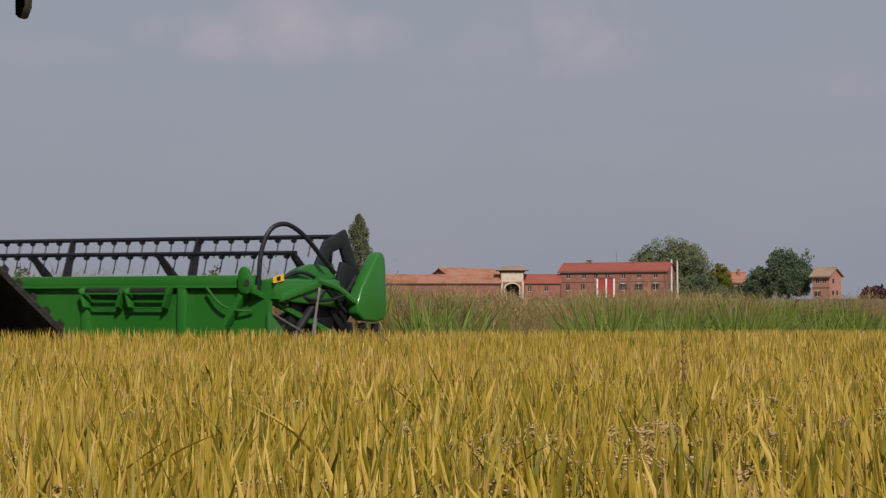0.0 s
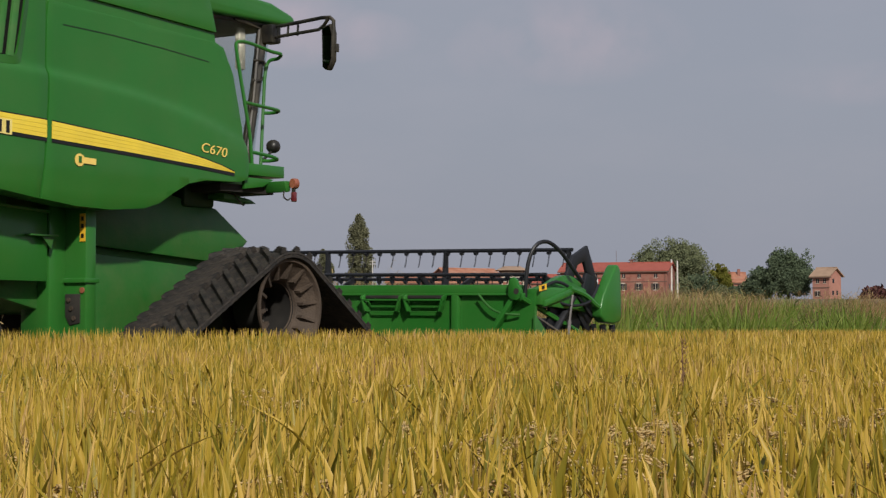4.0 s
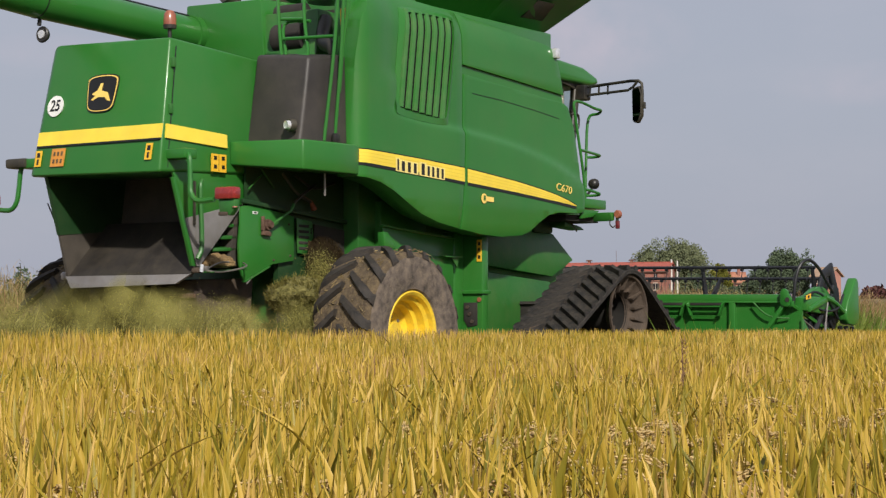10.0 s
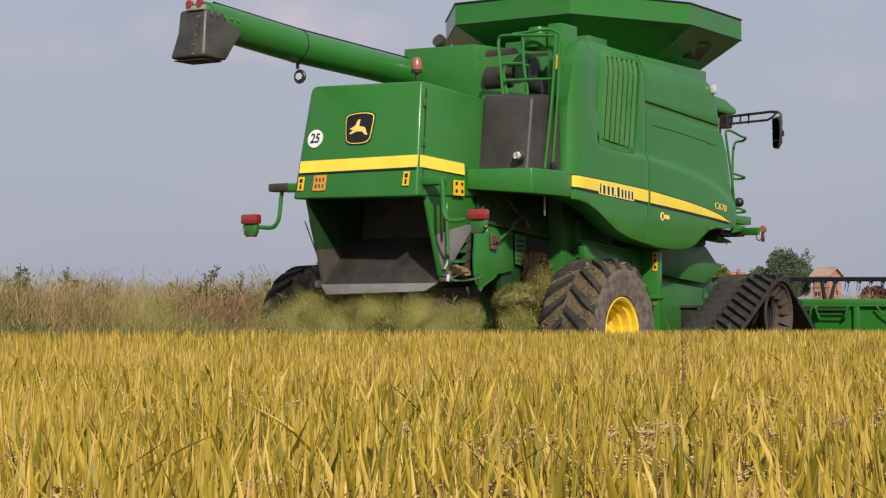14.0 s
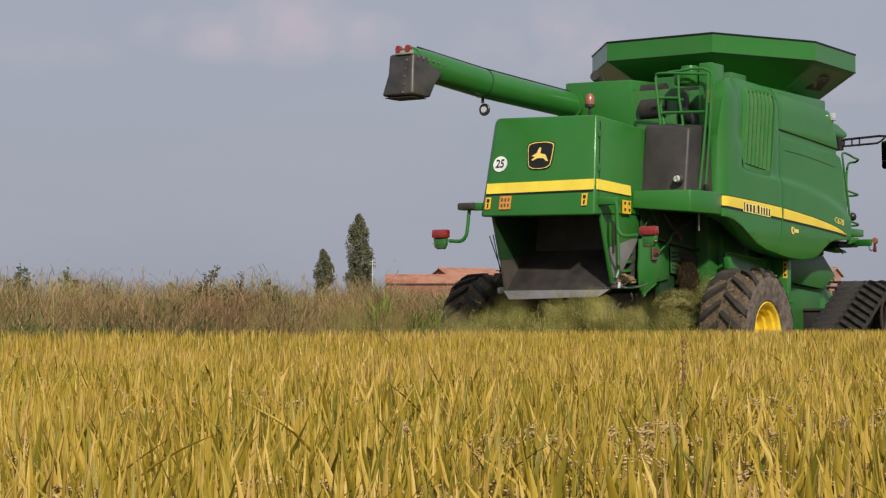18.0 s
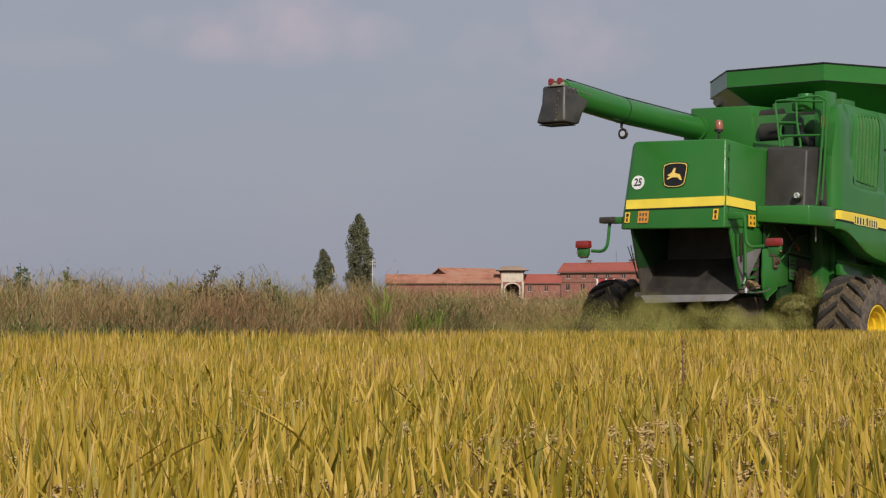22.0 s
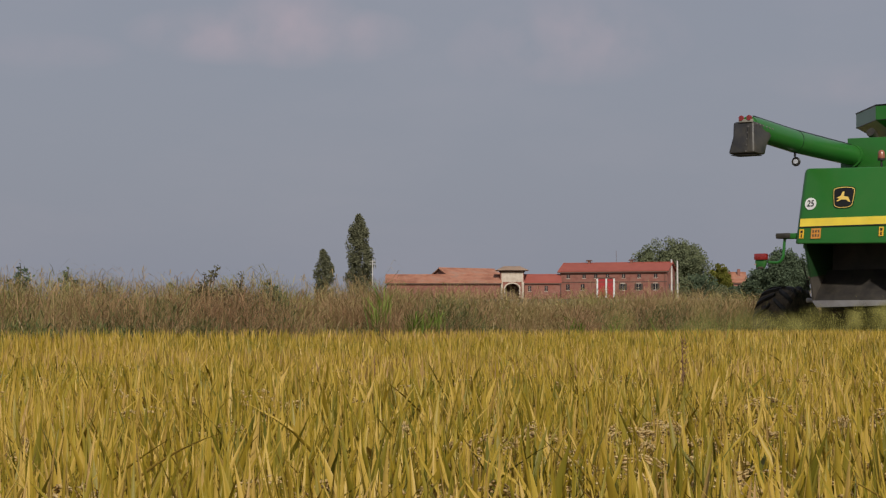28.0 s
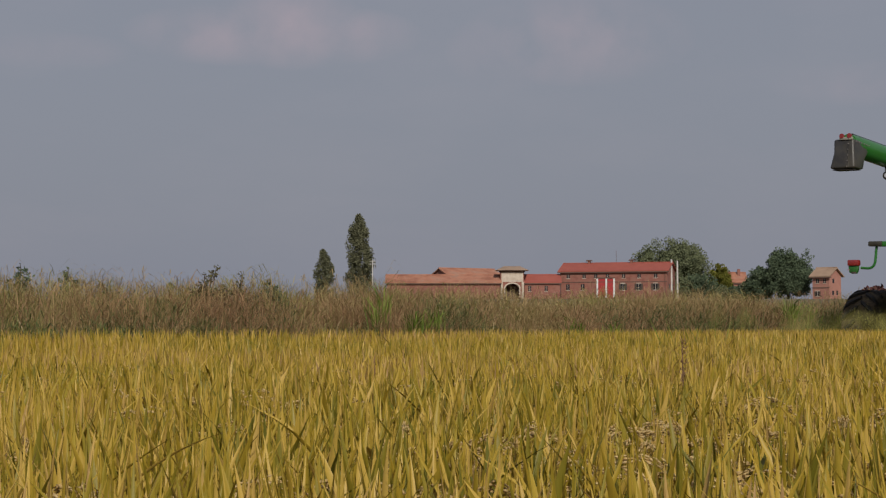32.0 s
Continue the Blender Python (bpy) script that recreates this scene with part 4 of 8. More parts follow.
    part("track_frame", prism([(4.5, 0.30), (6.9, 0.30), (6.8, 0.46), (6.0, 0.62), (5.4, 0.62), (4.6, 0.46)], "y", s * 1.88, s * 2.08, 0.02), INNER_DARK, unit)


PRESSED = [(3.85, 3.25), (4.42, 3.23), (5.02, 3.19), (5.58, 3.14)]


def make_combine():
    top = new("combine_harvester")
    tagged(top, "dusty green tracked combine harvester with yellow stripes cutting rice", "combine harvester")
    P = lambda name, bm, mat, label="", parent=None, **k: part(name, bm, mat, parent or top, label, **k)
    # --- chassis and inner body
    P("chassis", prism([(2.62, 1.30), (4.2, 0.95), (5.9, 0.95), (6.72, 1.62), (6.2, 1.95), (6.1, 3.7), (2.62, 4.0)], "y", -1.05, 1.05, 0.02), GREEN_DUSTY)
    P("rear_chassis", prism([(1.35, 1.75), (2.64, 1.30), (2.64, 3.99), (2.3, 4.0), (2.2, 2.6), (1.35, 2.6)], "y", -0.79, 1.05, 0.02), GREEN_DUSTY)
    P("side_plate", prism([(4.60, 1.52), (6.14, 1.42), (6.60, 1.62), (6.16, 1.90), (4.60, 2.15)], "y", -1.16, -1.05, 0.01), GREEN_DUSTY)
    P("lower_side_plate", prism([(4.40, 0.55), (5.95, 0.55), (6.2, 1.36), (4.40, 1.47)], "y", -1.10, -1.05, 0.01), GREEN_DUSTY)
    for s in (1, -1):
        P("axle_beam", box(5.55, 6.05, s * 0.6, s * 1.75, 0.78, 1.10, 0.03), INNER_DARK)
    P("rear_axle", box(1.78, 2.04, -1.7, 1.7, 0.66, 0.88, 0.03), GREEN_DUSTY)
    P("axle_pivot", box(1.72, 2.10, -0.45, 0.45, 0.8, 1.5, 0.03), GREEN_DUSTY)
    P("steering_rod", tube([(1.62, -1.5, 0.72), (1.62, 1.5, 0.72)], 0.03, 8), STEEL)
    P("feeder_house", hull8([(6.4, -0.75, 0.95), (8.05, -0.75, 0.45), (8.05, 0.75, 0.45), (6.4, 0.75, 0.95), (6.5, -0.75, 1.75), (8.05, -0.75, 1.12), (8.05, 0.75, 1.12), (6.5, 0.75, 1.75)], 0.02), GREEN)
    # control box behind the track, with its warning label
    bx = P("hydraulic_box", box(4.28, 4.40, -1.43, -0.90, 0.62, 1.86, 0.015), GREEN)
    P("box_rail", box(4.25, 4.42, -1.45, -0.88, 1.19, 1.23, 0.008), GREEN, parent=bx)
    P("inner_box", box(4.10, 4.30, -1.19, -0.85, 0.70, 1.84, 0.02), GREEN)
    # near-black plate painted as the shaded opening; the box is not cut
    P("valve_opening", prism([(-1.37, 0.86), (-1.25, 0.84), (-1.20, 0.92), (-1.20, 1.10), (-1.37, 1.10)], "x", 4.268, 4.286, 0.006), INNER_DARK, parent=bx)
    for k, zz in enumerate((0.90, 0.98, 1.05)):
        P("valve", tube([(4.255, -1.31 + 0.03 * k, zz), (4.27, -1.31 + 0.03 * k, zz)], 0.02, 10), MUDDY_STEEL, parent=bx)
    P("track_scraper", hull8([(4.36, -1.95, 0.40), (4.42, -1.95, 0.40), (4.42, -1.62, 0.40), (4.36, -1.62, 0.40), (4.58, -1.92, 0.86), (4.64, -1.92, 0.86), (4.64, -1.62, 0.80), (4.58, -1.62, 0.80)], 0.008), MUDDY_STEEL, "muddy track scraper")
    P("warning_label", box(4.272, 4.278, -1.425, -1.365, 1.53, 1.76, 0), WARN, "amber warning label", parent=bx)
    for w in (1.56, 1.64, 1.70):
        P("label_mark", box(4.269, 4.273, -1.41, -1.38, w, w + 0.035, 0), DECAL_BLACK, parent=bx)
    P("reflector", tube([(4.280, -1.395, 1.13), (4.268, -1.395, 1.13)], 0.025, 12), BEACON, "orange round reflector", parent=bx)
    # rear wheel arch shadows: frame members between wheel and shield
    P("rear_frame", prism([(2.9, 1.50), (3.7, 1.50), (3.7, 2.1), (2.9, 2.1)], "y", -1.12, -1.0, 0.01), GREEN)
    gr = P("side_grille", prism([(1.83, 1.89), (2.07, 1.86), (2.11, 1.60), (2.08, 1.53), (1.85, 1.55)], "y", -0.90, -0.885, 0.005), GREEN_DUSTY)
    # slots are near-black strips laid on the grille as shade
    for k in range(5):
        P("grille_slot", box(1.86, 2.015, -0.906, -0.899, 1.585 + 0.054 * k, 1.612 + 0.054 * k, 0.003), INNER_DARK, parent=gr)
    P("grille_latch", box(2.045, 2.06, -0.906, -0.899, 1.74, 1.80, 0.003), INNER_DARK, parent=gr)
    wp = P("wheel_arch_plate", prism([(2.77, 1.85), (4.05, 1.775), (4.05, 1.20), (3.3, 1.20), (3.0, 1.45)], "y", -1.22, -1.19, 0.006), GREEN)
    P("plate_flange", hull8([(2.77, -1.25, 1.835), (4.05, -1.25, 1.76), (4.05, -1.19, 1.76), (2.77, -1.19, 1.835), (2.77, -1.25, 1.855), (4.05, -1.25, 1.78), (4.05, -1.19, 1.78), (2.77, -1.19, 1.855)], 0.003), GREEN, parent=wp)
    P("arch_gusset", hull8([(2.72, -1.30, 1.62), (2.92, -1.30, 1.62), (2.92, -1.22, 1.62), (2.72, -1.22, 1.62), (2.70, -1.30, 1.78), (2.78, -1.30, 1.78), (2.78, -1.22, 1.78), (2.70, -1.22, 1.78)], 0.01), GREEN)
    br = P("pipe_bracket", box(3.80, 4.10, -1.30, -1.21, 1.565, 1.58, 0.003), GREEN_DUSTY)
    P("bracket_web", prism([(3.95, 1.565), (4.08, 1.565), (4.05, 1.46)], "y", -1.27, -1.255, 0.002), GREEN_DUSTY, parent=br)

    # --- side sheets, right and left
    rear = [(1.86, 2.27), (1.85, 2.60), (1.88, 3.40), (1.92, 3.78), (2.04, 3.98), (2.28, 4.08), (2.62, 4.11), (3.20, 4.09), (3.64, 4.07), (3.665, 3.30), (3.655, 2.6), (3.60, 1.84), (3.2, 1.89), (2.90, 1.96), (2.65, 2.06), (2.42, 2.16), (2.2, 2.23), (2.0, 2.26)]
    low = [(3.68, 3.30), (3.70, 3.432), (5.66, 3.322), (5.77, 3.285), (5.90, 3.06), (6.02, 2.60), (6.07, 2.30), (6.06, 2.14), (5.94, 2.11), (5.52, 2.10), (5.30, 2.06), (5.12, 1.97), (4.95, 1.87), (4.78, 1.82), (4.40, 1.79), (4.0, 1.80), (3.62, 1.84), (3.675, 2.6)]
    upp = [(3.68, 3.53), (3.66, 4.06), (4.20, 4.02), (5.40, 3.93), (5.50, 3.88), (5.60, 3.66), (5.68, 3.41), (4.6, 3.477)]
    for s in (-1, 1):
        a = P("rear_side_shield", skin_panel(rear if s < 0 else [(u, min(w, 3.05)) for u, w in rear if not 3.1 < w < 4.085] , 1.59, 0.22, side=s), GREEN, "smooth green side shield with a slotted air intake")
        b_ = P("front_side_shield", skin_panel(low, 1.59, 0.22, side=s), GREEN, "smooth green side shield with a yellow stripe")
        c_ = P("upper_side_shield", skin_panel(upp, 1.59, 0.16, side=s), GREEN)
        if s < 0:
            right_rear, right_front, right_upper = a, b_, c_
    P("side_gap", prism([(3.64, 3.30), (5.72, 3.20), (5.66, 3.50), (3.64, 3.65)], "y", -1.562, -1.42, 0), GREEN)
    # air intake: frame, mesh and slats
    slot = [(2.45, 3.02), (2.50, 2.96), (3.36, 2.92), (3.41, 3.0), (3.555, 3.965), (3.525, 4.025), (2.645, 4.005), (2.575, 3.945)]
    b = bmesh.new()
    inn = [(u + (0.05 if u < 3 else -0.05), w + (0.0 if w < 3.2 else -0.05)) for u, w in slot]
    def cut_corners(pts):
        return [tuple(p[k] * a + q[k] * (1 - a) for k in (0, 1)) for p, q in zip(pts, pts[1:] + pts[:1]) for a in (0.75, 0.25)]
    inn = cut_corners(cut_corners(inn))
    slot = cut_corners(cut_corners([(u + (-0.01 if u < 3 else 0.01), w - (0.065 if w < 3.2 else 0)) for u, w in slot]))
    outv = [b.verts.new(on_side(u, w, 0.0025)) for u, w in slot]
    innv = [b.verts.new(on_side(u, w, 0.030)) for u, w in inn]
    innb = [b.verts.new(on_side(u, w, 0.002)) for u, w in inn]
    for i in range(len(slot)):
        j = (i + 1) % len(slot)
        b.faces.new((outv[i], outv[j], innv[j], innv[i]))
        b.faces.new((innv[i], innv[j], innb[j], innb[i]))
    P("intake_frame", b, GREEN, parent=right_rear)
    def inside(t, w):
        k = (w - 2.97) / 0.97
        w += (0.020 - 0.070 * t) * (1 - k)
        return (2.50 + 0.125 * k) + (0.86 + 0.015 * k) * t, w
    rows = np.linspace(2.975, 3.975, 13)
    # the screen lies on the skin; the slots' depth is painted by its near-black
    b = bmesh.new()
    grid_v = [[b.verts.new(on_side(*inside(t, w), 0.006)) for t in np.linspace(0, 1, 7)] for w in rows]
    for r0, r1 in zip(grid_v, grid_v[1:]):
        for k in range(6):
            b.faces.new((r0[k], r0[k + 1], r1[k + 1], r1[k]))
    P("intake_screen", b, SCREEN, "mesh screen coloured dark for the shade between the slats", parent=right_rear)
    for k in range(7):
        t0 = 0.035 + 0.138 * k
        b = bmesh.new()
        ring = []
        for w in rows:
            ring.append([b.verts.new(on_side(*inside(t, w), o)) for t, o in ((t0, 0.006), (t0 + 0.004, 0.028), (t0 + 0.030, 0.035), (t0 + 0.074, 0.028), (t0 + 0.080, 0.006))])
        for r0, r1 in zip(ring, ring[1:]):
            for j in range(4):
                b.faces.new((r0[j], r0[j + 1], r1[j + 1], r1[j]))
        b.faces.new(ring[0][::-1])
        b.faces.new(ring[-1])
        P("intake_slat", b, SLAT_GREEN, parent=right_rear)
    # dark film drawn as the pressed groove's shade; no groove is cut
    P("pressed_line", side_decal([(u, w + 0.005) for u, w in PRESSED] + [(u, w - 0.005) for u, w in PRESSED[::-1]], thick=0.002, out=0.001), SHADED_GREEN, parent=right_front)
    # stripe in two lengths, with a black edge beneath
    def stripe_z(u):
        upper = float(np.interp(u, (1.85, 2.8, 3.66, 4.63, 5.1, 5.44, 5.7, 5.87), (2.53, 2.50, 2.46, 2.385, 2.335, 2.29, 2.24, 2.195)))
        lower = float(np.interp(u, (1.85, 2.8, 3.66, 4.63, 5.44, 5.87), (2.405, 2.365, 2.32, 2.27, 2.22, 2.187)))
        return max(upper, lower + 0.004), lower
    for nm, ua, ub, host in (("rear_stripe", 1.905, 3.645, right_rear), ("front_stripe", 3.70, 5.87, right_front)):
        us = np.linspace(ua, ub, 24)
        P(nm, side_decal([(u, stripe_z(u)[0]) for u in us] + [(u, stripe_z(u)[1]) for u in us[::-1]]), YELLOW, "yellow stripe with a black edge", parent=host)
        P("stripe_edge", side_decal([(u, stripe_z(u)[1] - 0.003) for u in us] + [(u, stripe_z(u)[1] - 0.028) for u in us[::-1]]), DECAL_BLACK, parent=host)
        P("stripe_edge", side_decal([(u, stripe_z(u)[0] + 0.010) for u in us] + [(u, stripe_z(u)[0] + 0.002) for u in us[::-1]]), DECAL_BLACK, parent=host)
        for k in (0.25, 0.5, 0.75):
            rule = [stripe_z(u)[1] + k * (stripe_z(u)[0] - stripe_z(u)[1]) for u in us]
            P("stripe_rule", side_decal([(u, w + 0.0022) for u, w in zip(us, rule)] + [(u, w - 0.0022) for u, w in zip(us[::-1], rule[::-1])], thick=0.001, out=0.0085), STRIPE_RULE, parent=host)
    P("stripe_end", side_decal([(1.875, 2.535), (1.902, 2.535), (1.902, 2.375), (1.875, 2.375)]), DECAL_BLACK, parent=right_rear)
    # maker's lettering as plain dark bars with a pale outline
    def foot(u):
        return 2.362 - 0.046 * (u - 2.446)
    for u0, u1, up in ((2.446, 2.495, 0.108), (2.512, 2.60, 0.096), (2.615, 2.70, 0.096), (2.715, 2.80, 0.096), (2.845, 2.94, 0.112), (2.955, 3.02, 0.096), (3.035, 3.10, 0.096), (3.115, 3.185, 0.096), (3.20, 3.265, 0.096)):
        g = 0.011
        P("lettering_outline", side_decal([(u0 - g, foot(u0) + up + g), (u1 + g, foot(u1) + up + g), (u1 + g, foot(u1) - g), (u0 - g, foot(u0) - g)], thick=0.002, out=0.010), PALE_YELLOW, parent=right_rear)
        v0, v1 = u0 + 0.22 * (u1 - u0), u1 - 0.22 * (u1 - u0)
        P("lettering_bar", side_decal([(v0, foot(v0) + up), (v1, foot(v1) + up), (v1, foot(v1)), (v0, foot(v0))], thick=0.002, out=0.013), DECAL_BLACK, parent=right_rear)
    # model number
    me = text_mesh("C670", 0.118, 0.002, 0.0, 0.12)
    o = P("model_number", me, GOLD, parent=right_front)
    sl = math.degrees(math.atan2(-0.10, 1.0))
    o.matrix_basis = Matrix.Translation(on_side(5.60, 2.365, 0.008)) @ pose(0, 0, 0, 90, 0, 0) @ pose(0, 0, 0, 0, 0, sl) @ Matrix.Diagonal((1.30, 1, 1, 1))
    st = P("round_sticker", moved(lathe([(0, 0.0), (0.052, 0.0), (0.052, -0.004), (0, -0.004)], 24), Matrix.Translation(on_side(4.00, 2.17, 0.006))), GOLD, "yellow sticker", parent=right_front)
    P("sticker_tail", side_decal([(4.03, 2.195), (4.18, 2.19), (4.18, 2.14), (4.03, 2.145)], out=0.008), GOLD, parent=right_front)
    P("sticker_mark", side_decal([(3.985, 2.20), (4.015, 2.20), (4.015, 2.15), (3.985, 2.15)], out=0.014), GREEN, parent=right_front)
    wl = P("work_light", box(5.46, 5.55, -1.63, -1.54, 3.80, 3.91, 0.012), LAMP_GLASS, "white square work light", parent=right_upper)

    # --- rear hood
    hb = hull8([(-0.05, -0.84, 2.21), (1.35, -0.86, 2.28), (1.35, 0.84, 2.28), (-0.05, 0.84, 2.24), (0.19, -0.74, 3.46), (1.45, -0.80, 3.37), (1.45, 0.76, 3.38), (0.19, 0.77, 3.50)], 0)
    bmesh.ops.bevel(hb, geom=[e for e in hb.edges if all(v.co.y > 0.5 for v in e.verts) and any(v.co.x < 0.5 for v in e.verts) and max(v.co.z for v in e.verts) > 3], offset=0.11, segments=5, affect="EDGES", profile=0.5, clamp_overlap=True)
    bevelled(hb, 0.030, 3)
    hood = P("rear_hood", hb, GREEN, "green rear hood with a yellow band")
    def rear_x(z):
        return -0.063 + (z - 2.21) / 1.24 * 0.24
    def rear_panel(y0, y1, z0, z1, out0, out1, name, mat, label="", parent=hood):
        q = [(rear_x(z) - o, y, z) for o in (out0, out1) for y, z in ((y0, z0), (y1, z0), (y1, z1), (y0, z1))]
        return P(name, hull8(q, 0), mat, label, parent=parent)
    rear_panel(-0.80, 0.74, 2.525, 2.655, -0.02, 0.007, "rear_band", YELLOW, "yellow band")
    rear_panel(-0.80, 0.74, 2.508, 2.525, -0.02, 0.006, "band_edge", DECAL_BLACK)
    P("side_band", hull8([(0.045, -0.838, 2.525), (0.85, -0.862, 2.49), (0.85, -0.80, 2.49), (0.045, -0.78, 2.525), (0.065, -0.828, 2.655), (0.85, -0.855, 2.615), (0.85, -0.80, 2.615), (0.065, -0.78, 2.655)], 0), YELLOW, "yellow band", parent=hood)
    P("hinge_seam", tube([(0.06, -0.835, 2.26), (0.245, -0.765, 3.38)], 0.006, 6), DECAL_BLACK, parent=hood)
    for zz in (2.75, 3.18):
        P("hinge", box(0.11 + (zz - 2.75) * 0.15, 0.15 + (zz - 2.75) * 0.15, -0.845 + (zz - 2.4) * 0.06, -0.79 + (zz - 2.4) * 0.06, zz, zz + 0.09, 0.008), GREEN_DUSTY, parent=hood)
    # speed disc
    def disc(y, z, r, out, name, mat, label="", parent=hood, ry=None):
        b = bmesh.new()
        pts = ellipse(y, z, r, ry or r, 32)
        lo = [b.verts.new((rear_x(q[1]) - out + 0.01, q[0], q[1])) for q in pts]
        hi = [b.verts.new((rear_x(q[1]) - out, q[0], q[1])) for q in pts]
        b.faces.new(hi)
        for i in range(len(pts)):
            b.faces.new((lo[i], lo[(i + 1) % 32], hi[(i + 1) % 32], hi[i]))
        return P(name, b, mat, label, parent=parent)
    d25 = disc(0.58, 2.90, 0.100, 0.006, "speed_disc", WHITE, "white round speed disc with the black number 25")
    me = text_mesh("25", 0.15, 0.001, 0.003, 0.1)
    tilt = math.degrees(math.atan2(0.24, 1.24))
    o = P("number", me, DECAL_BLACK, parent=d25)
    o.matrix_basis = Matrix.Translation((rear_x(2.90) - 0.009, 0.58, 2.90)) @ pose(0, 0, 0, 90, 0, -90) @ pose(0, 0, 0, -tilt, 0, 0) @ Matrix.Diagonal((0.85, 1, 1, 1))
    # emblem: dark shield with a pale rim and a plain leaping shape
    shield = cut_corners([(-0.19, 0.12), (-0.17, 0.155), (-0.08, 0.175), (0.08, 0.175), (0.17, 0.155), (0.19, 0.12), (0.165, -0.10), (0.145, -0.14), (0.08, -0.165), (-0.08, -0.165), (-0.145, -0.14), (-0.165, -0.10)])
    def emblem(scale, out, mat, name, pts=shield, label="", parent=hood):
        b = bmesh.new()
        lo = [b.verts.new((rear_x(2.98 + q[1] * scale) - out + 0.008, 0.0 + q[0] * scale, 2.98 + q[1] * scale)) for q in pts]
        hi = [b.verts.new((rear_x(2.98 + q[1] * scale) - out, 0.0 + q[0] * scale, 2.98 + q[1] * scale)) for q in pts]
        b.faces.new(hi)
        for i in range(len(pts)):
            b.faces.new((lo[i], lo[(i + 1) % len(pts)], hi[(i + 1) % len(pts)], hi[i]))
        bmesh.ops.triangulate(b, faces=b.faces)
        return P(name, b, mat, label, parent=parent)
    em = emblem(1.06, 0.004, DECAL_BLACK, "emblem", label="black maker's shield with a yellow line")
    emblem(1.0, 0.007, GOLD, "emblem_line", parent=em)
    emblem(0.94, 0.010, DECAL_BLACK, "emblem_ground", parent=em)
    # plain curved bar in place of the maker's sign
    emblem(1.0, 0.013, GOLD, "emblem_sign", [(0.12, 0.00), (0.05, 0.035), (0.02, 0.10), (-0.01, 0.10), (0.0, 0.03), (-0.08, 0.01), (-0.125, -0.075), (-0.09, -0.07), (-0.05, -0.035), (0.03, -0.03), (0.10, -0.06), (0.12, -0.05), (0.07, -0.015)], parent=em)
    rear_panel(0.36, 0.53, 2.32, 2.49, 0.0, 0.008, "number_plate", PLATE, "orange plate with dark bars")
    for k in range(6):
        rear_panel(0.385 + 0.047 * (k % 3), 0.41 + 0.047 * (k % 3), 2.35 + 0.07 * (k // 3), 2.39 + 0.07 * (k // 3), 0.006, 0.010, "plate_bar", TREAD_MUD)
    for y in (0.70, -0.69):
        w_ = rear_panel(y - 0.04, y + 0.04, 2.33, 2.48, 0.0, 0.006, "warning_label", WARN, "amber warning label")
        rear_panel(y - 0.02, y + 0.02, 2.415, 2.46, 0.004, 0.008, "label_mark", DECAL_BLACK)
        rear_panel(y - 0.012, y + 0.012, 2.345, 2.40, 0.004, 0.008, "label_mark", DECAL_BLACK)
    for k in range(2):
        P("warning_label", box(0.62 + 0.11 * k, 0.71 + 0.11 * k, -0.874, -0.86, 2.26, 2.425, 0), WARN, "amber warning label", parent=hood)
        for z_ in (2.29, 2.37):
            P("label_mark", box(0.645 + 0.11 * k, 0.685 + 0.11 * k, -0.877, -0.873, z_, z_ + 0.035, 0), DECAL_BLACK, parent=hood)
    bc = P("beacon", moved(lathe([(0, 0.10), (0.035, 0.09), (0.055, 0.06), (0.06, 0.0), (0.06, -0.06), (0, -0.06)], 20), Matrix.Translation((0.45, -0.50, 3.66)) @ Matrix.Rotation(radians(90), 4, "X")), BEACON, "faded orange rotating beacon")
    P("beacon_base", tube([(0.45, -0.50, 3.62), (0.45, -0.50, 3.585), (0.45, -0.50, 3.583), (0.45, -0.50, 3.40)], [0.064, 0.06, 0.018, 0.018], 14), BLACK, parent=bc)

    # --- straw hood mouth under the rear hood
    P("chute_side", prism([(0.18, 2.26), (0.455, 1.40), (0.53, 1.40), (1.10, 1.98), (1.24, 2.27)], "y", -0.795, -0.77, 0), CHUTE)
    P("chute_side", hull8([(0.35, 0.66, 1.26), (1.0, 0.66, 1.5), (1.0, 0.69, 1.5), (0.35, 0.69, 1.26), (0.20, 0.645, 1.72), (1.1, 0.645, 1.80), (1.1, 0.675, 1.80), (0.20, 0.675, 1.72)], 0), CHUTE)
    # upper wall in darkened green: the mouth's shade is in the colour
    P("upper_chute_side", hull8([(0.20, 0.640, 1.70), (1.1, 0.640, 1.78), (1.1, 0.680, 1.78), (0.20, 0.680, 1.70), (0.02, 0.650, 2.30), (1.2, 0.650, 2.32), (1.2, 0.69, 2.32), (0.02, 0.69, 2.30)], 0), SHADED_GREEN)
    P("outer_chute_side", prism([(0.13, 2.25), (0.20, 2.12), (0.315, 1.80), (0.93, 1.955), (1.10, 1.98), (1.24, 2.27)], "y", -0.825, -0.798, 0.003), GREEN)
    P("chute_edge", hull8([(0.40, -0.84, 1.385), (0.445, -0.84, 1.385), (0.445, -0.80, 1.385), (0.40, -0.80, 1.385), (0.13, -0.84, 2.18), (0.175, -0.84, 2.18), (0.175, -0.80, 2.18), (0.13, -0.80, 2.18)], 0.006), GREEN)
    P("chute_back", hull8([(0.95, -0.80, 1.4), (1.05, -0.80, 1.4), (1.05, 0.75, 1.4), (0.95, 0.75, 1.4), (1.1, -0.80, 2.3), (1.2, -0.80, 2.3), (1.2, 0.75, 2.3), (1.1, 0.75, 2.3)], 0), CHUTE)
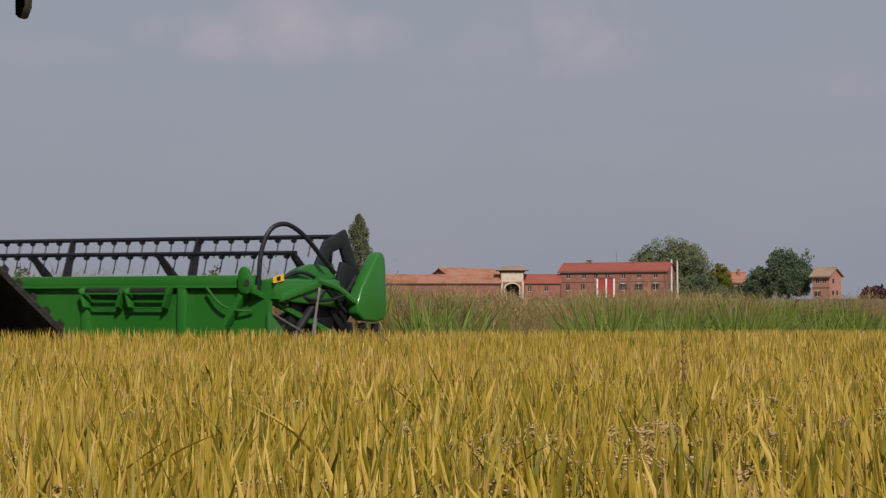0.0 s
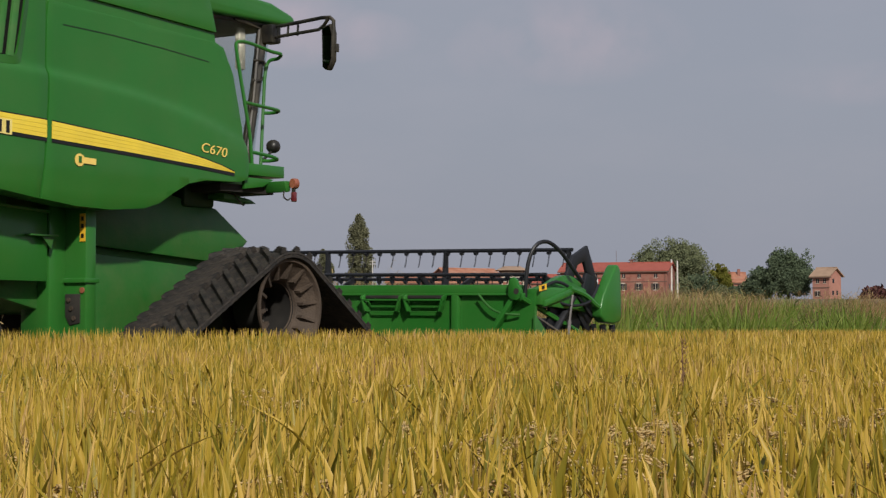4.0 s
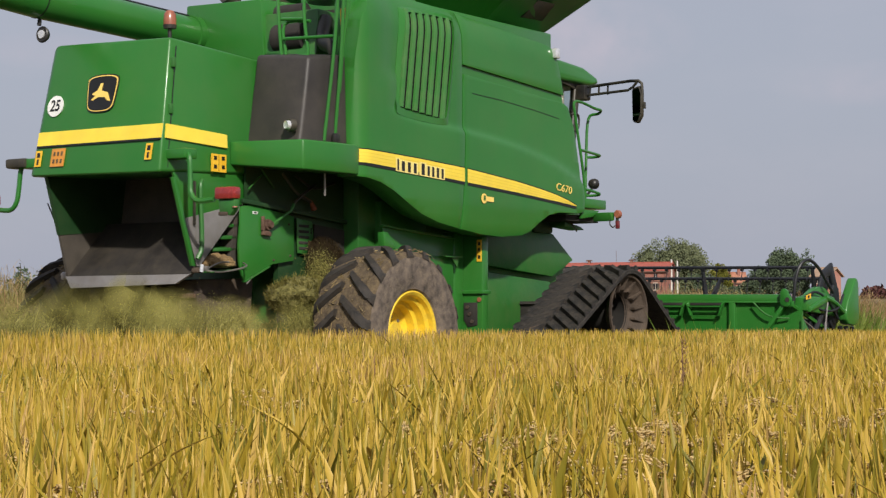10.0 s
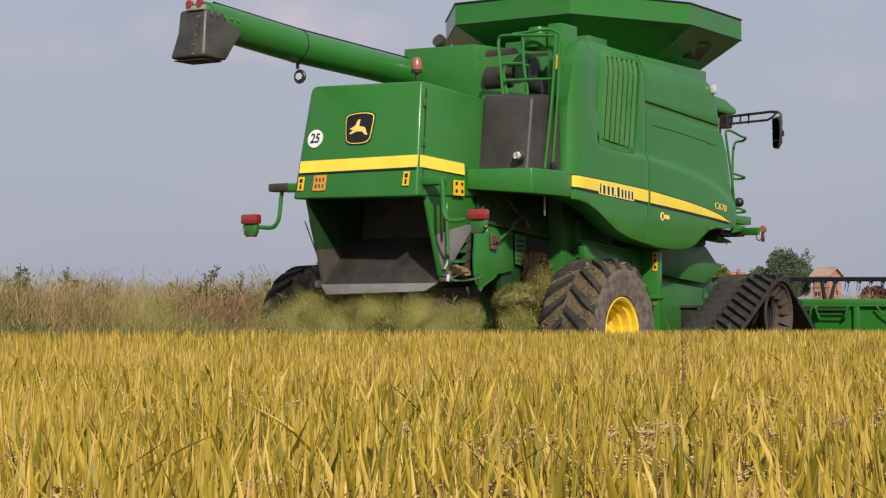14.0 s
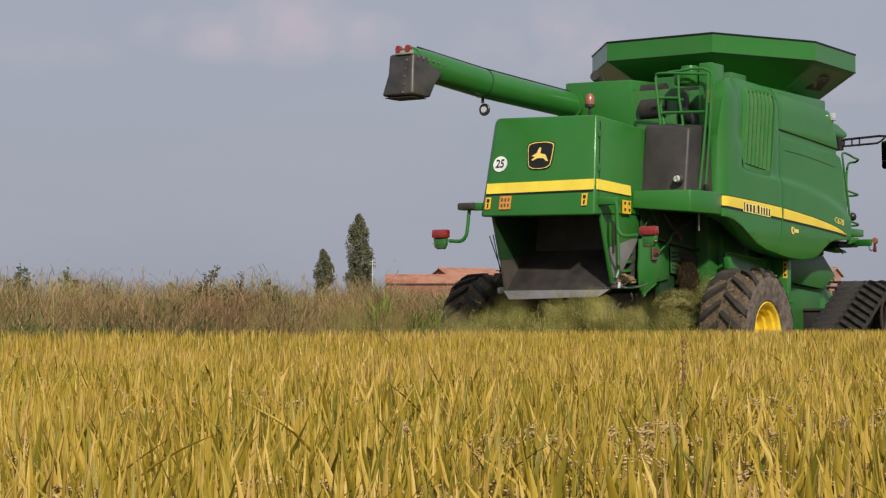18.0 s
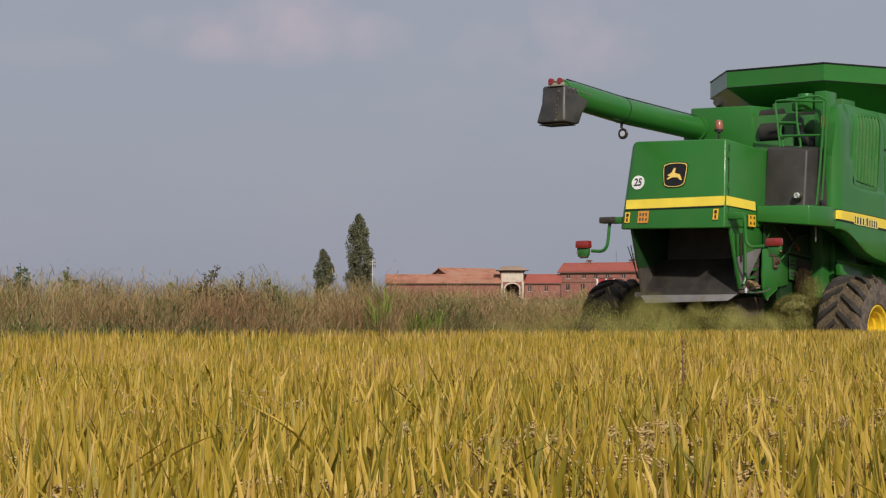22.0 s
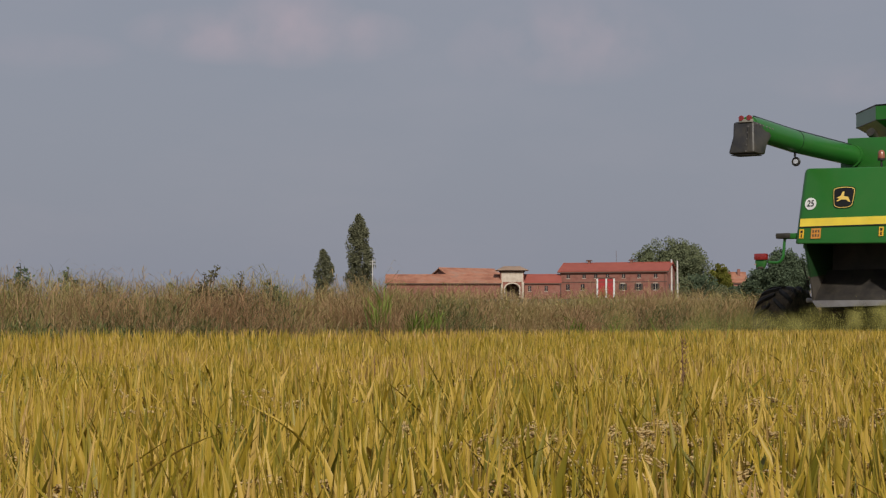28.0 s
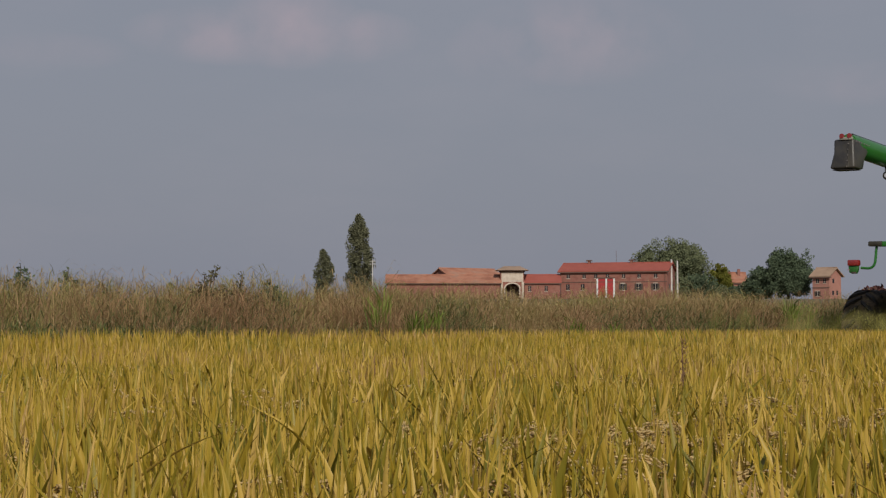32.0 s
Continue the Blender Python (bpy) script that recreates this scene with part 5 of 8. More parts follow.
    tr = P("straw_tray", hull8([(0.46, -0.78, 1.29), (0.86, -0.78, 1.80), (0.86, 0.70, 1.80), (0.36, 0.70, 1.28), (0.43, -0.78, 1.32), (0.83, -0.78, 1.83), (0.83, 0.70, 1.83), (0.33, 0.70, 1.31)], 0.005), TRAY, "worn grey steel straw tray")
    P("tray_lip", hull8([(0.36, -0.66, 1.225), (0.40, -0.66, 1.225), (0.34, 0.60, 1.20), (0.30, 0.60, 1.20), (0.44, -0.79, 1.325), (0.49, -0.79, 1.325), (0.38, 0.70, 1.315), (0.33, 0.70, 1.315)], 0.005), GALV, "bent steel lip", parent=tr)
    P("side_deflector", prism([(0.30, 1.815), (0.465, 1.385), (0.50, 1.385), (1.10, 1.975), (0.90, 1.95)], "y", -0.836, -0.826, 0.003), GALV, "grey steel side deflector")
    P("flap_strut", tube(rounded([(0.50, -0.86, 2.17), (0.46, -0.88, 2.13), (0.46, -0.88, 2.0), (0.48, -0.88, 1.58), (0.43, -0.87, 1.45)], 3), 0.022, 8), GREEN_DUSTY)
    P("strut_guide", box(0.40, 0.415, -0.865, -0.838, 1.76, 2.16, 0.003), BLACK)
    lt = P("latch", box(0.42, 0.52, -0.88, -0.80, 1.325, 1.375, 0.012), MUDDY_STEEL, "worn steel hinge pin and clamp")
    P("hinge_pin", tube([(0.45, -0.90, 1.33), (0.46, -0.90, 1.40)], 0.018, 10), LAMP_GLASS, "bright worn pin", parent=lt)
    P("clamp_block", box(0.50, 0.57, -0.90, -0.84, 1.34, 1.39, 0.014), STEEL, parent=lt)
    P("latch", box(0.40, 0.48, 0.72, 0.84, 1.28, 1.36, 0.02), STEEL)
    tb = P("side_shelf", hull8([(0.50, -0.98, 1.325), (0.95, -1.02, 1.365), (1.0, -0.66, 1.365), (0.50, -0.66, 1.325), (0.50, -0.98, 1.335), (0.95, -1.02, 1.375), (1.0, -0.66, 1.375), (0.50, -0.66, 1.335)], 0.003), GREEN_DUSTY, "narrow green shelf with a bent wire rim")
    P("shelf_rim", tube(rounded([(0.47, -0.94, 1.345), (0.60, -1.0, 1.335), (0.80, -1.04, 1.365), (0.93, -1.03, 1.40), (1.0, -0.93, 1.43)], 4), 0.009, 6), STEEL, parent=tb)
    P("shelf_rim", tube(rounded([(0.52, -0.93, 1.37), (0.62, -0.97, 1.42), (0.74, -0.98, 1.43)], 4), 0.008, 6), STEEL, parent=tb)
    b = bmesh.new()
    bmesh.ops.create_icosphere(b, subdivisions=4, radius=1.0)
    for v in b.verts:
        q = v.co.copy()
        k = 1 + 0.2 * noise.noise(q * 2.0) + 0.12 * noise.noise(q * 6)
        v.co = Vector((0.80 + 0.24 * q.x * k, -0.78 + 0.10 * q.y * k, 1.41 + (0.10 if q.z > 0 else 0.03) * q.z * k))
    P("straw_wad", b, material("straw_heap", [(0.15, 0.09, 0.036), (0.24, 0.155, 0.066), (0.33, 0.225, 0.10)], 40, 0.9, bump=0.9, bump_scale=110), "tan wad of caught straw")
    ch = P("chopper_housing", prism([(0.62, 0.95), (0.70, 0.72), (1.0, 0.62), (1.35, 0.70), (1.40, 1.30), (0.60, 1.27)], "y", -0.72, 0.66, 0.02), MUDDY_STEEL, "straw-caked chopper housing under the tray")
    P("housing_rib", box(0.585, 0.605, -0.70, 0.64, 1.10, 1.14, 0.004), RUSTY, parent=ch)
    # green wall coloured dark for the shade inside the mouth
    P("inner_wall", box(0.62, 1.30, -0.66, -0.63, 1.36, 2.24, 0.0), SHADED_GREEN)
    for k in range(3):
        P("inner_step", hull8([(0.72, -0.80, 1.53 + 0.11 * k), (1.10, -0.80, 1.55 + 0.11 * k), (1.10, -0.66, 1.57 + 0.11 * k), (0.72, -0.66, 1.55 + 0.11 * k), (0.72, -0.80, 1.56 + 0.11 * k), (1.10, -0.80, 1.58 + 0.11 * k), (1.10, -0.66, 1.60 + 0.11 * k), (0.72, -0.66, 1.58 + 0.11 * k)], 0.004), GREEN_DUSTY)
    rp = P("rear_side_plate", prism([(1.00, 1.955), (1.12, 1.985), (1.78, 1.90), (1.785, 1.475), (1.62, 1.452), (1.46, 1.43), (1.24, 1.345), (1.04, 1.262), (0.985, 1.42), (0.97, 1.60), (0.995, 1.80)], "y", -0.905, -0.875, 0.006), GREEN, "green side plate with a worn lower edge")
    P("plate_lip", hull8([(1.04, -0.93, 1.250), (1.40, -0.93, 1.400), (1.40, -0.875, 1.400), (1.04, -0.875, 1.250), (1.04, -0.93, 1.262), (1.40, -0.93, 1.412), (1.40, -0.875, 1.412), (1.04, -0.875, 1.262)], 0.003), GREEN_DUSTY, parent=rp)
    P("plate_prong", tube([(1.06, -0.92, 1.235), (1.14, -0.92, 1.30)], 0.008, 6), STEEL, parent=rp)
    P("plate_label", box(1.16, 1.23, -0.909, -0.904, 1.895, 1.92, 0), WHITE, "small pale label", parent=rp)
    P("label_mark", box(1.175, 1.215, -0.911, -0.908, 1.90, 1.915, 0), DECAL_BLACK, parent=rp)
    for u, w in ((1.70, 1.82), (1.72, 1.52), (1.47, 1.47)):
        P("plate_bolt", moved(lathe([(0, -0.010), (0.010, -0.008), (0.012, 0)], 8), pose(u, -0.906, w)), MUDDY_STEEL, parent=rp)
    # rail coloured as if in the body's shadow
    P("frame_rail", prism([(1.00, 2.03), (2.60, 1.90), (2.60, 1.86), (1.00, 1.99)], "y", -0.93, -0.89, 0.006), SHADED_GREEN)
    bt = P("belt_tensioner", moved(lathe([(0, -0.05), (0.03, -0.05), (0.035, -0.02), (0.052, -0.02), (0.056, 0.01), (0.045, 0.02), (0, 0.02)], 14), pose(1.36, -0.93, 1.80)), RUSTY, "rusty round tensioner")
    P("tensioner_arm", box(1.27, 1.31, -0.94, -0.91, 1.74, 1.88, 0.012), RUSTY, parent=bt)
    P("tensioner_fork", hull8([(1.27, -0.95, 1.70), (1.40, -0.95, 1.69), (1.40, -0.91, 1.69), (1.27, -0.91, 1.70), (1.28, -0.95, 1.745), (1.38, -0.95, 1.74), (1.38, -0.91, 1.74), (1.28, -0.91, 1.745)], 0.01), RUSTY, parent=bt)
    P("tie_rod", tube([(1.38, -0.96, 1.80), (1.62, -0.99, 1.94), (1.64, -0.99, 1.96), (1.68, -0.99, 2.03)], [0.013, 0.013, 0.018, 0.014], 8), GREEN_DUSTY)
    # flat sheets whose dark green stands in for shade under the deck
    P("cavity_shade_sheet", prism([(1.10, 2.02), (2.60, 1.90), (2.60, 2.34), (1.10, 2.34)], "y", -0.875, -0.85, 0), SHADED_GREEN)
    P("belly_recess", box(1.60, 2.9, -0.86, -0.80, 1.25, 2.25, 0.0), SHADED_GREEN)
    # near-black sheet standing in for the shaded opening
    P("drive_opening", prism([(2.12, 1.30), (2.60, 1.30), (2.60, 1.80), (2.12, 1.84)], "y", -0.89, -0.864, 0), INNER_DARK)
    for a_, b_2, c_2 in (((1.55, -0.95, 2.30), (1.70, -1.0, 2.12), (1.98, -0.95, 2.05)), ((1.80, -0.9, 2.30), (2.0, -0.98, 2.18), (2.4, -0.92, 2.26)), ((1.66, -1.0, 2.02), (1.80, -1.02, 2.12), (2.05, -0.95, 2.22))):
        P("hydraulic_hose", tube(rounded([a_, b_2, c_2], 5), 0.014, 7), BLACK)
    P("rusty_lever", tube([(1.88, -0.93, 2.10), (2.0, -0.94, 2.05), (2.05, -0.94, 1.98)], [0.012, 0.018, 0.030], 8), material("rust_red_lever", [(0.16, 0.045, 0.02), (0.24, 0.075, 0.035)], 20, 0.8))
    for a, b2 in (((1.27, -0.90, 2.35), (1.48, -0.90, 2.16)), ((1.07, -0.93, 2.12), (1.30, -0.90, 2.27))):
        P("rod", tube([a, b2], 0.008, 6), GREEN_DUSTY)
    P("drop_rod", tube([(1.60, -1.42, 2.28), (1.60, -1.42, 2.07)], 0.011, 6), STEEL)
    # --- rear lamps on their arms
    for s in (1, -1):
        arm = P("lamp_arm", tube(rounded([(0.12, s * 1.0, 2.40), (0.10, s * 1.06, 2.34), (0.09, s * 1.08, 2.15), (0.08, s * 1.10, 2.02), (0.08, s * 1.18, 1.95), (0.09, s * 1.36, 1.955)]), 0.024, 8), GREEN)
        P("arm_root", box(0.05, 0.22, min(s * 0.78, s * 1.05), max(s * 0.78, s * 1.05), 2.335, 2.425, 0.012), GREEN, parent=arm)
        if s > 0:
            P("arm_block", box(0.02, 0.18, 0.94, 1.20, 2.34, 2.43, 0.02), BLACK, parent=arm)
        up = 0.02 if s > 0 else -0.025
        lens = box(0.05, 0.16, s * 1.503 - 0.112, s * 1.503 + 0.112, 1.975 + up, 2.085 + up, 0.022)
        P("rear_lamp", lens, RED_LENS, "red rear lamp", parent=arm)
        P("lamp_bracket", prism([(s * 1.51 - 0.10, 1.975 + up), (s * 1.51 + 0.10, 1.975 + up), (s * 1.51 + 0.08, 1.85 + up), (s * 1.50 - 0.05, 1.83 + up), (s * 1.51 - 0.09, 1.89 + up)], "x", 0.08, 0.15, 0.015), GREEN_DUSTY, parent=arm)
        P("side_reflector", moved(lathe([(0, 0.012), (0.022, 0.01), (0.024, 0)], 12), pose(0.09, s * 1.60, 1.90 + up, 90, 0, 0)), BEACON, "small amber reflector", parent=arm)
        P("plate_lamp", box(0.045, 0.08, s * 1.49 - 0.045, s * 1.49 + 0.045, 1.83 + up, 1.865 + up, 0.01), MUDDY_STEEL, parent=arm)
    for k in range(2):
        P("whip_rod", tube([(0.46, 0.80 + 0.02 * k, 1.55), (0.24 + 0.085 * k, 0.85, 2.01 + 0.02 * k)], 0.007, 6), BLACK)

    # --- engine deck: bumper platform, dark cover, ladder, filters
    db = prism([(0.90, -0.84), (1.10, -1.56), (1.58, -1.622), (1.90, -1.60), (1.90, -0.84)], "z", 2.24, 2.56, 0.022, segments=3)
    for v in db.verts:
        v.co.z += max(0.0, 2.56 - v.co.z) / 0.32 * (0.10 + 0.085 * (v.co.y + 0.84))
    P("deck_bumper", db, GREEN, "angular green engine deck bumper")
    cb = prism([(1.13, -0.80), (1.15, -1.45), (1.86, -1.50), (1.86, -0.80)], "z", 2.40, 3.36, 0)
    bmesh.ops.subdivide_edges(cb, edges=[e for e in cb.edges if abs(e.verts[0].co.z - e.verts[1].co.z) > 0.5], cuts=3)
    for v in cb.verts:
        k = (v.co.z - 2.40) / 0.96
        if v.co.x < 1.5:
            v.co.x += 0.20 * k + 0.04 * k * (1 - k)
        v.co.z += (0.06 if v.co.y > -1.0 else 0.0) * k + (0.07 if v.co.x > 1.6 else 0.0) * k
        v.co.y += 0.03 * k if v.co.y < -1.0 else 0.0
    bevelled(cb, 0.035, 3)
    cover = P("engine_cover", cb, PLASTIC, "dark brown moulded plastic cover")
    P("cover_foot", box(1.60, 1.70, -1.535, -1.49, 2.56, 2.66, 0.02), BLACK, parent=cover)
    P("lamp_ring", moved(lathe([(0, -0.02), (0.058, -0.015), (0.064, -0.04), (0.066, -0.07), (0, -0.07)], 20), pose(1.105, -1.36, 2.70, 0, 0, 75)), BLACK, parent=cover)
    P("cover_lamp", moved(lathe([(0, -0.01), (0.036, 0.0), (0.042, -0.02), (0.045, -0.05), (0, -0.05)], 20), pose(1.085, -1.36, 2.70, 0, 0, 75)), LAMP_GLASS, "round clear lamp", parent=cover)
    P("deck_box", hull8([(2.24, 0.92, 3.4), (2.24, -0.16, 3.4), (3.3, -0.16, 3.4), (3.3, 0.92, 3.4), (2.24, 0.90, 4.17), (2.24, -0.10, 4.15), (3.3, -0.16, 4.20), (3.3, 0.9, 4.2)], 0.02), GREEN, "green clean grain housing")
    P("hood_bridge", box(1.2, 2.3, -0.1, 0.60, 2.6, 3.12, 0.02), GREEN)
    # bay wall and floor coloured near-black for the shade inside the bay
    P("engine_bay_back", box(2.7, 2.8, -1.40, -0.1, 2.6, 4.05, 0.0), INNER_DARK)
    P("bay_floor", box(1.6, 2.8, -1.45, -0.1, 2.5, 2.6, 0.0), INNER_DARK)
    P("air_filter", tube([(2.35, -0.62, 3.74), (2.35, -0.61, 3.74), (2.35, -0.24, 3.74)], [0.13, 0.15, 0.15], 20), INNER_DARK)
    P("air_filter", tube([(2.4, -0.55, 4.0), (2.4, -0.20, 4.0)], 0.09, 16), INNER_DARK)
    P("intake_pipe", tube(rounded([(2.2, -1.15, 3.35), (2.15, -1.1, 3.55), (2.25, -0.9, 3.65), (2.4, -0.8, 3.9)]), 0.075, 12), BLACK)
    P("pre_cleaner", tube([(2.1, -1.05, 4.00), (2.1, -1.05, 4.02), (2.1, -1.05, 4.16), (2.1, -1.05, 4.17), (2.1, -1.05, 4.24)], [0.19, 0.20, 0.20, 0.12, 0.11], 20), GREEN)
    P("engine_block", box(1.95, 2.6, -1.3, -0.75, 2.8, 3.4, 0.04), BLACK)
    P("exhaust", tube(rounded([(2.6, 0.55, 4.12), (2.58, 0.55, 4.22), (2.46, 0.56, 4.28)]), 0.08, 14), BLACK)
    lad = empty_part("deck_ladder", top)
    lad["label"] = "green tubular ladder and rail"
    for pts in ([(1.62, -0.88, 3.38), (1.66, -0.80, 3.9), (1.72, -0.76, 4.08), (1.70, -0.86, 4.12), (1.66, -1.5, 4.06)],
                [(1.52, -1.47, 2.58), (1.60, -1.52, 3.4), (1.64, -1.54, 4.0), (1.65, -1.52, 4.06)],
                [(1.68, -1.47, 2.57), (1.70, -1.53, 3.4), (1.72, -1.55, 4.05)],
                [(1.64, -0.92, 3.4), (1.68, -0.86, 3.75), (1.70, -1.16, 3.76)],
                [(1.76, -1.42, 2.57), (1.78, -1.48, 3.4), (1.80, -1.50, 4.10), (1.78, -0.9, 4.14)],
                [(1.62, -0.9, 3.60), (1.64, -1.52, 3.58)], [(1.66, -0.84, 3.80), (1.66, -1.12, 3.78)],
                [(1.68, -1.10, 4.08), (1.66, -1.12, 3.78), (1.64, -1.18, 3.46), (1.62, -1.15, 3.42), (1.62, -0.92, 3.42)]):
        part("rail", tube(rounded(pts, 4), 0.017, 8), GREEN, lad)
    P("warning_label", box(1.86, 1.865, -1.46, -1.40, 3.72, 3.88, 0), WARN, "amber warning label")
    P("corner_post", box(1.95, 2.30, -1.45, -1.25, 3.2, 4.25, 0.02), GREEN)

    # --- unloading auger
    aug = P("auger_tube", tube([(2.45, 0.78, 3.84), (2.2, 0.80, 3.86), (0.15, 0.90, 3.95), (-1.10, 0.97, 4.055), (-1.35, 0.985, 4.08)], [0.17, 0.175, 0.185, 0.185, 0.17], 28), GREEN, "green unloading auger tube folded backward")
    P("clamp_ring", tube([(0.145, 0.902, 3.953), (0.158, 0.90, 3.951)], 0.190, 28), DECAL_BLACK, parent=aug)
    P("auger_seam", tube([(2.2, 0.80, 4.04), (0.15, 0.90, 4.142), (-1.2, 0.97, 4.252)], 0.018, 6), DECAL_BLACK, parent=aug)
    P("joint_collar", tube([(2.16, 0.80, 3.855), (2.24, 0.80, 3.855)], 0.20, 28), GREEN, parent=aug)
    sb = prism([(-1.50, 4.15), (-1.55, 3.90), (-1.61, 3.60), (-1.42, 3.585), (-1.24, 3.59), (-1.05, 3.78), (-0.90, 3.93), (-0.88, 4.07), (-1.2, 4.13)], "y", 0.80, 1.17, 0.04, segments=3)
    for v in sb.verts:
        k = max(0.0, min(1.0, (4.0 - v.co.z) / 0.4))
        v.co.z += 0.03 * k
        v.co.y = 0.985 + (v.co.y - 0.985) * (1 + 0.28 * k * k)
        v.co.y += 0.010 * math.sin(9 * v.co.z + 7 * v.co.x)
    sp = P("spout", sb, SPOUT, "dark grey rubber discharge spout", parent=aug)
    # near-black sheet as the shaded mouth of a solid spout
    P("spout_mouth", prism([(-1.58, 0.79), (-1.27, 0.79), (-1.27, 1.18), (-1.58, 1.18)], "z", 3.604, 3.613, 0), INNER_DARK, parent=sp)
    P("spout_fold", tube(rounded([(-1.535, 0.885, 4.05), (-1.57, 0.88, 3.86), (-1.60, 0.87, 3.64)], 4), 0.009, 6), SPOUT, parent=sp)
    P("lamp_bracket", box(-1.53, -1.47, 0.83, 1.07, 4.13, 4.18, 0.01), CAB_BEIGE, parent=aug)
    for k in range(6):
        P("spout_bolt", moved(lathe([(0, -0.012), (0.012, -0.01), (0.015, 0)], 8), pose(-1.46 + 0.11 * k, 0.775, 4.10 - 0.008 * k)), STEEL, parent=sp)
    for k in range(5):
        P("spout_bolt", moved(lathe([(0, -0.012), (0.012, -0.01), (0.015, 0)], 8), pose(-1.525 - 0.02 * k, 0.90, 4.06 - 0.1 * k, 0, 0, -90)), STEEL, parent=sp)
    P("end_lamp", tube([(-1.50, 0.88, 4.20), (-1.54, 0.88, 4.20)], 0.042, 12), RED_LENS, "small red lamp", parent=aug)
    P("end_lamp", tube([(-1.50, 1.02, 4.20), (-1.54, 1.02, 4.20)], 0.042, 12), RED_LENS, "small red lamp", parent=aug)
    P("tip_cap", tube([(-1.35, 0.985, 4.08), (-1.48, 0.99, 4.12)], [0.165, 0.10], 20), GREEN, parent=aug)
    wl = P("auger_lamp", moved(lathe([(0, -0.06), (0.05, -0.055), (0.075, -0.02), (0.08, 0.0), (0.07, 0.01), (0, 0.005)], 20), pose(0.20, 0.90, 3.62, 0, 0, 90)), BLACK, "small black work lamp", parent=aug)
    P("lamp_lens", moved(lathe([(0, 0.012), (0.04, 0.010), (0.042, 0)], 16), pose(0.19, 0.90, 3.62, 0, 0, 90)), LAMP_GLASS, parent=aug)
    P("lamp_stem", tube([(0.16, 0.90, 3.70), (0.17, 0.90, 3.79)], 0.02, 8), BLACK, parent=aug)

    # --- grain tank: flared eight-sided rim, sloping walls, open top
    rim = [(3.15, 0.76), (3.15, -0.86), (4.70, -1.68), (6.25, -1.64), (6.75, -0.82), (6.75, 0.82), (6.25, 1.64), (4.25, 1.62)]
    base = [(4.20, 0.50), (4.20, -0.55), (4.85, -1.05), (5.80, -1.25), (6.05, -0.6), (6.05, 0.6), (5.80, 1.25), (4.85, 1.05)]
    tank = P("grain_tank", prism([(3.2, -1.36), (5.8, -1.36), (5.8, 1.36), (3.2, 1.36)], "z", 3.55, 4.13, 0.02), GREEN, "green grain tank with raised flared extensions")
    for i in range(8):
        j = (i + 1) % 8
        a, c = rim[i], rim[j]
        e, g = base[i], base[j]
        ins = lambda p, k: (5.05 + (p[0] - 5.05) * k, p[1] * k)
        q = [(*a, 4.56), (*c, 4.56), (*ins(c, .985), 4.56), (*ins(a, .985), 4.56), (*a, 4.82), (*c, 4.82), (*ins(c, .985), 4.82), (*ins(a, .985), 4.82)]
        P("tank_wall", hull8(q, 0), GREEN, parent=tank)
        q = [(*e, 4.14), (*g, 4.14), (*ins(g, .98), 4.14), (*ins(e, .98), 4.14), (*a, 4.56), (*c, 4.56), (*ins(c, .98), 4.55), (*ins(a, .98), 4.55)]
        P("tank_slope", hull8(q, 0), GREEN, parent=tank)
        P("tank_edge", tube([(*a, 4.825), (*c, 4.825)], 0.014, 6), DECAL_BLACK, parent=tank)
        P("tank_seam", tube([(*a, 4.56), (*c, 4.56)], 0.008, 6), DECAL_BLACK, parent=tank)
    P("tank_floor", prism([(p[0], p[1]) for p in base], "z", 4.10, 4.15, 0), INNER_DARK, parent=tank)
    P("tank_window", hull8([(5.25, -1.318, 4.25), (5.62, -1.352, 4.25), (5.62, -1.30, 4.25), (5.25, -1.27, 4.25), (5.27, -1.520, 4.42), (5.60, -1.540, 4.42), (5.60, -1.48, 4.42), (5.27, -1.46, 4.42)], 0.004), TRAY, "dull tank window", parent=tank)
    P("tank_skirt", box(2.75, 3.2, -1.34, -0.2, 3.6, 4.22, 0.02), GREEN_DUSTY)

    # --- cab, platform, rails and mirrors
    cab = empty_part("cab", top)
    cab["label"] = "glazed driver's cab with a green roof"
    part("cab_floor", box(5.75, 7.05, -0.98, 0.98, 2.10, 2.30, 0.02), GREEN, cab)
    part("cab_roof", prism([(5.75, 3.80), (5.74, 3.90), (6.3, 3.97), (7.1, 3.92), (7.42, 3.83), (7.46, 3.76), (7.30, 3.72), (5.9, 3.72)], "y", -1.02, 1.02, 0.04, segments=3), GREEN, cab, "green cab roof")
    part("roof_lining", box(5.8, 7.30, -0.95, 0.95, 3.68, 3.77, 0.02), BLACK, cab)
    for s in (1, -1):
        part("front_pillar", tube([(7.10, s * 0.90, 3.74), (6.97, s * 0.92, 3.1), (6.80, s * 0.92, 2.28)], 0.055, 10), BLACK, cab)
        part("door_handle", tube(rounded([(6.90, s * 0.955, 3.35), (6.96, s * 0.98, 3.355), (7.02, s * 0.985, 3.345), (7.035, s * 0.985, 3.28), (7.02, s * 0.985, 3.20), (6.96, s * 0.98, 3.165), (6.88, s * 0.955, 3.16)], 4), 0.013, 8), BLACK, cab)
        part("rear_pillar", box(5.78, 5.95, s * 0.95 - 0.05, s * 0.95 + 0.05, 2.2, 3.76, 0.02), BLACK, cab)
        part("door_frame", tube([(6.62, s * 0.955, 3.72), (6.98, s * 0.96, 3.66), (6.90, s * 0.96, 3.0), (6.80, s * 0.96, 2.4)], 0.022, 8), BLACK, cab)
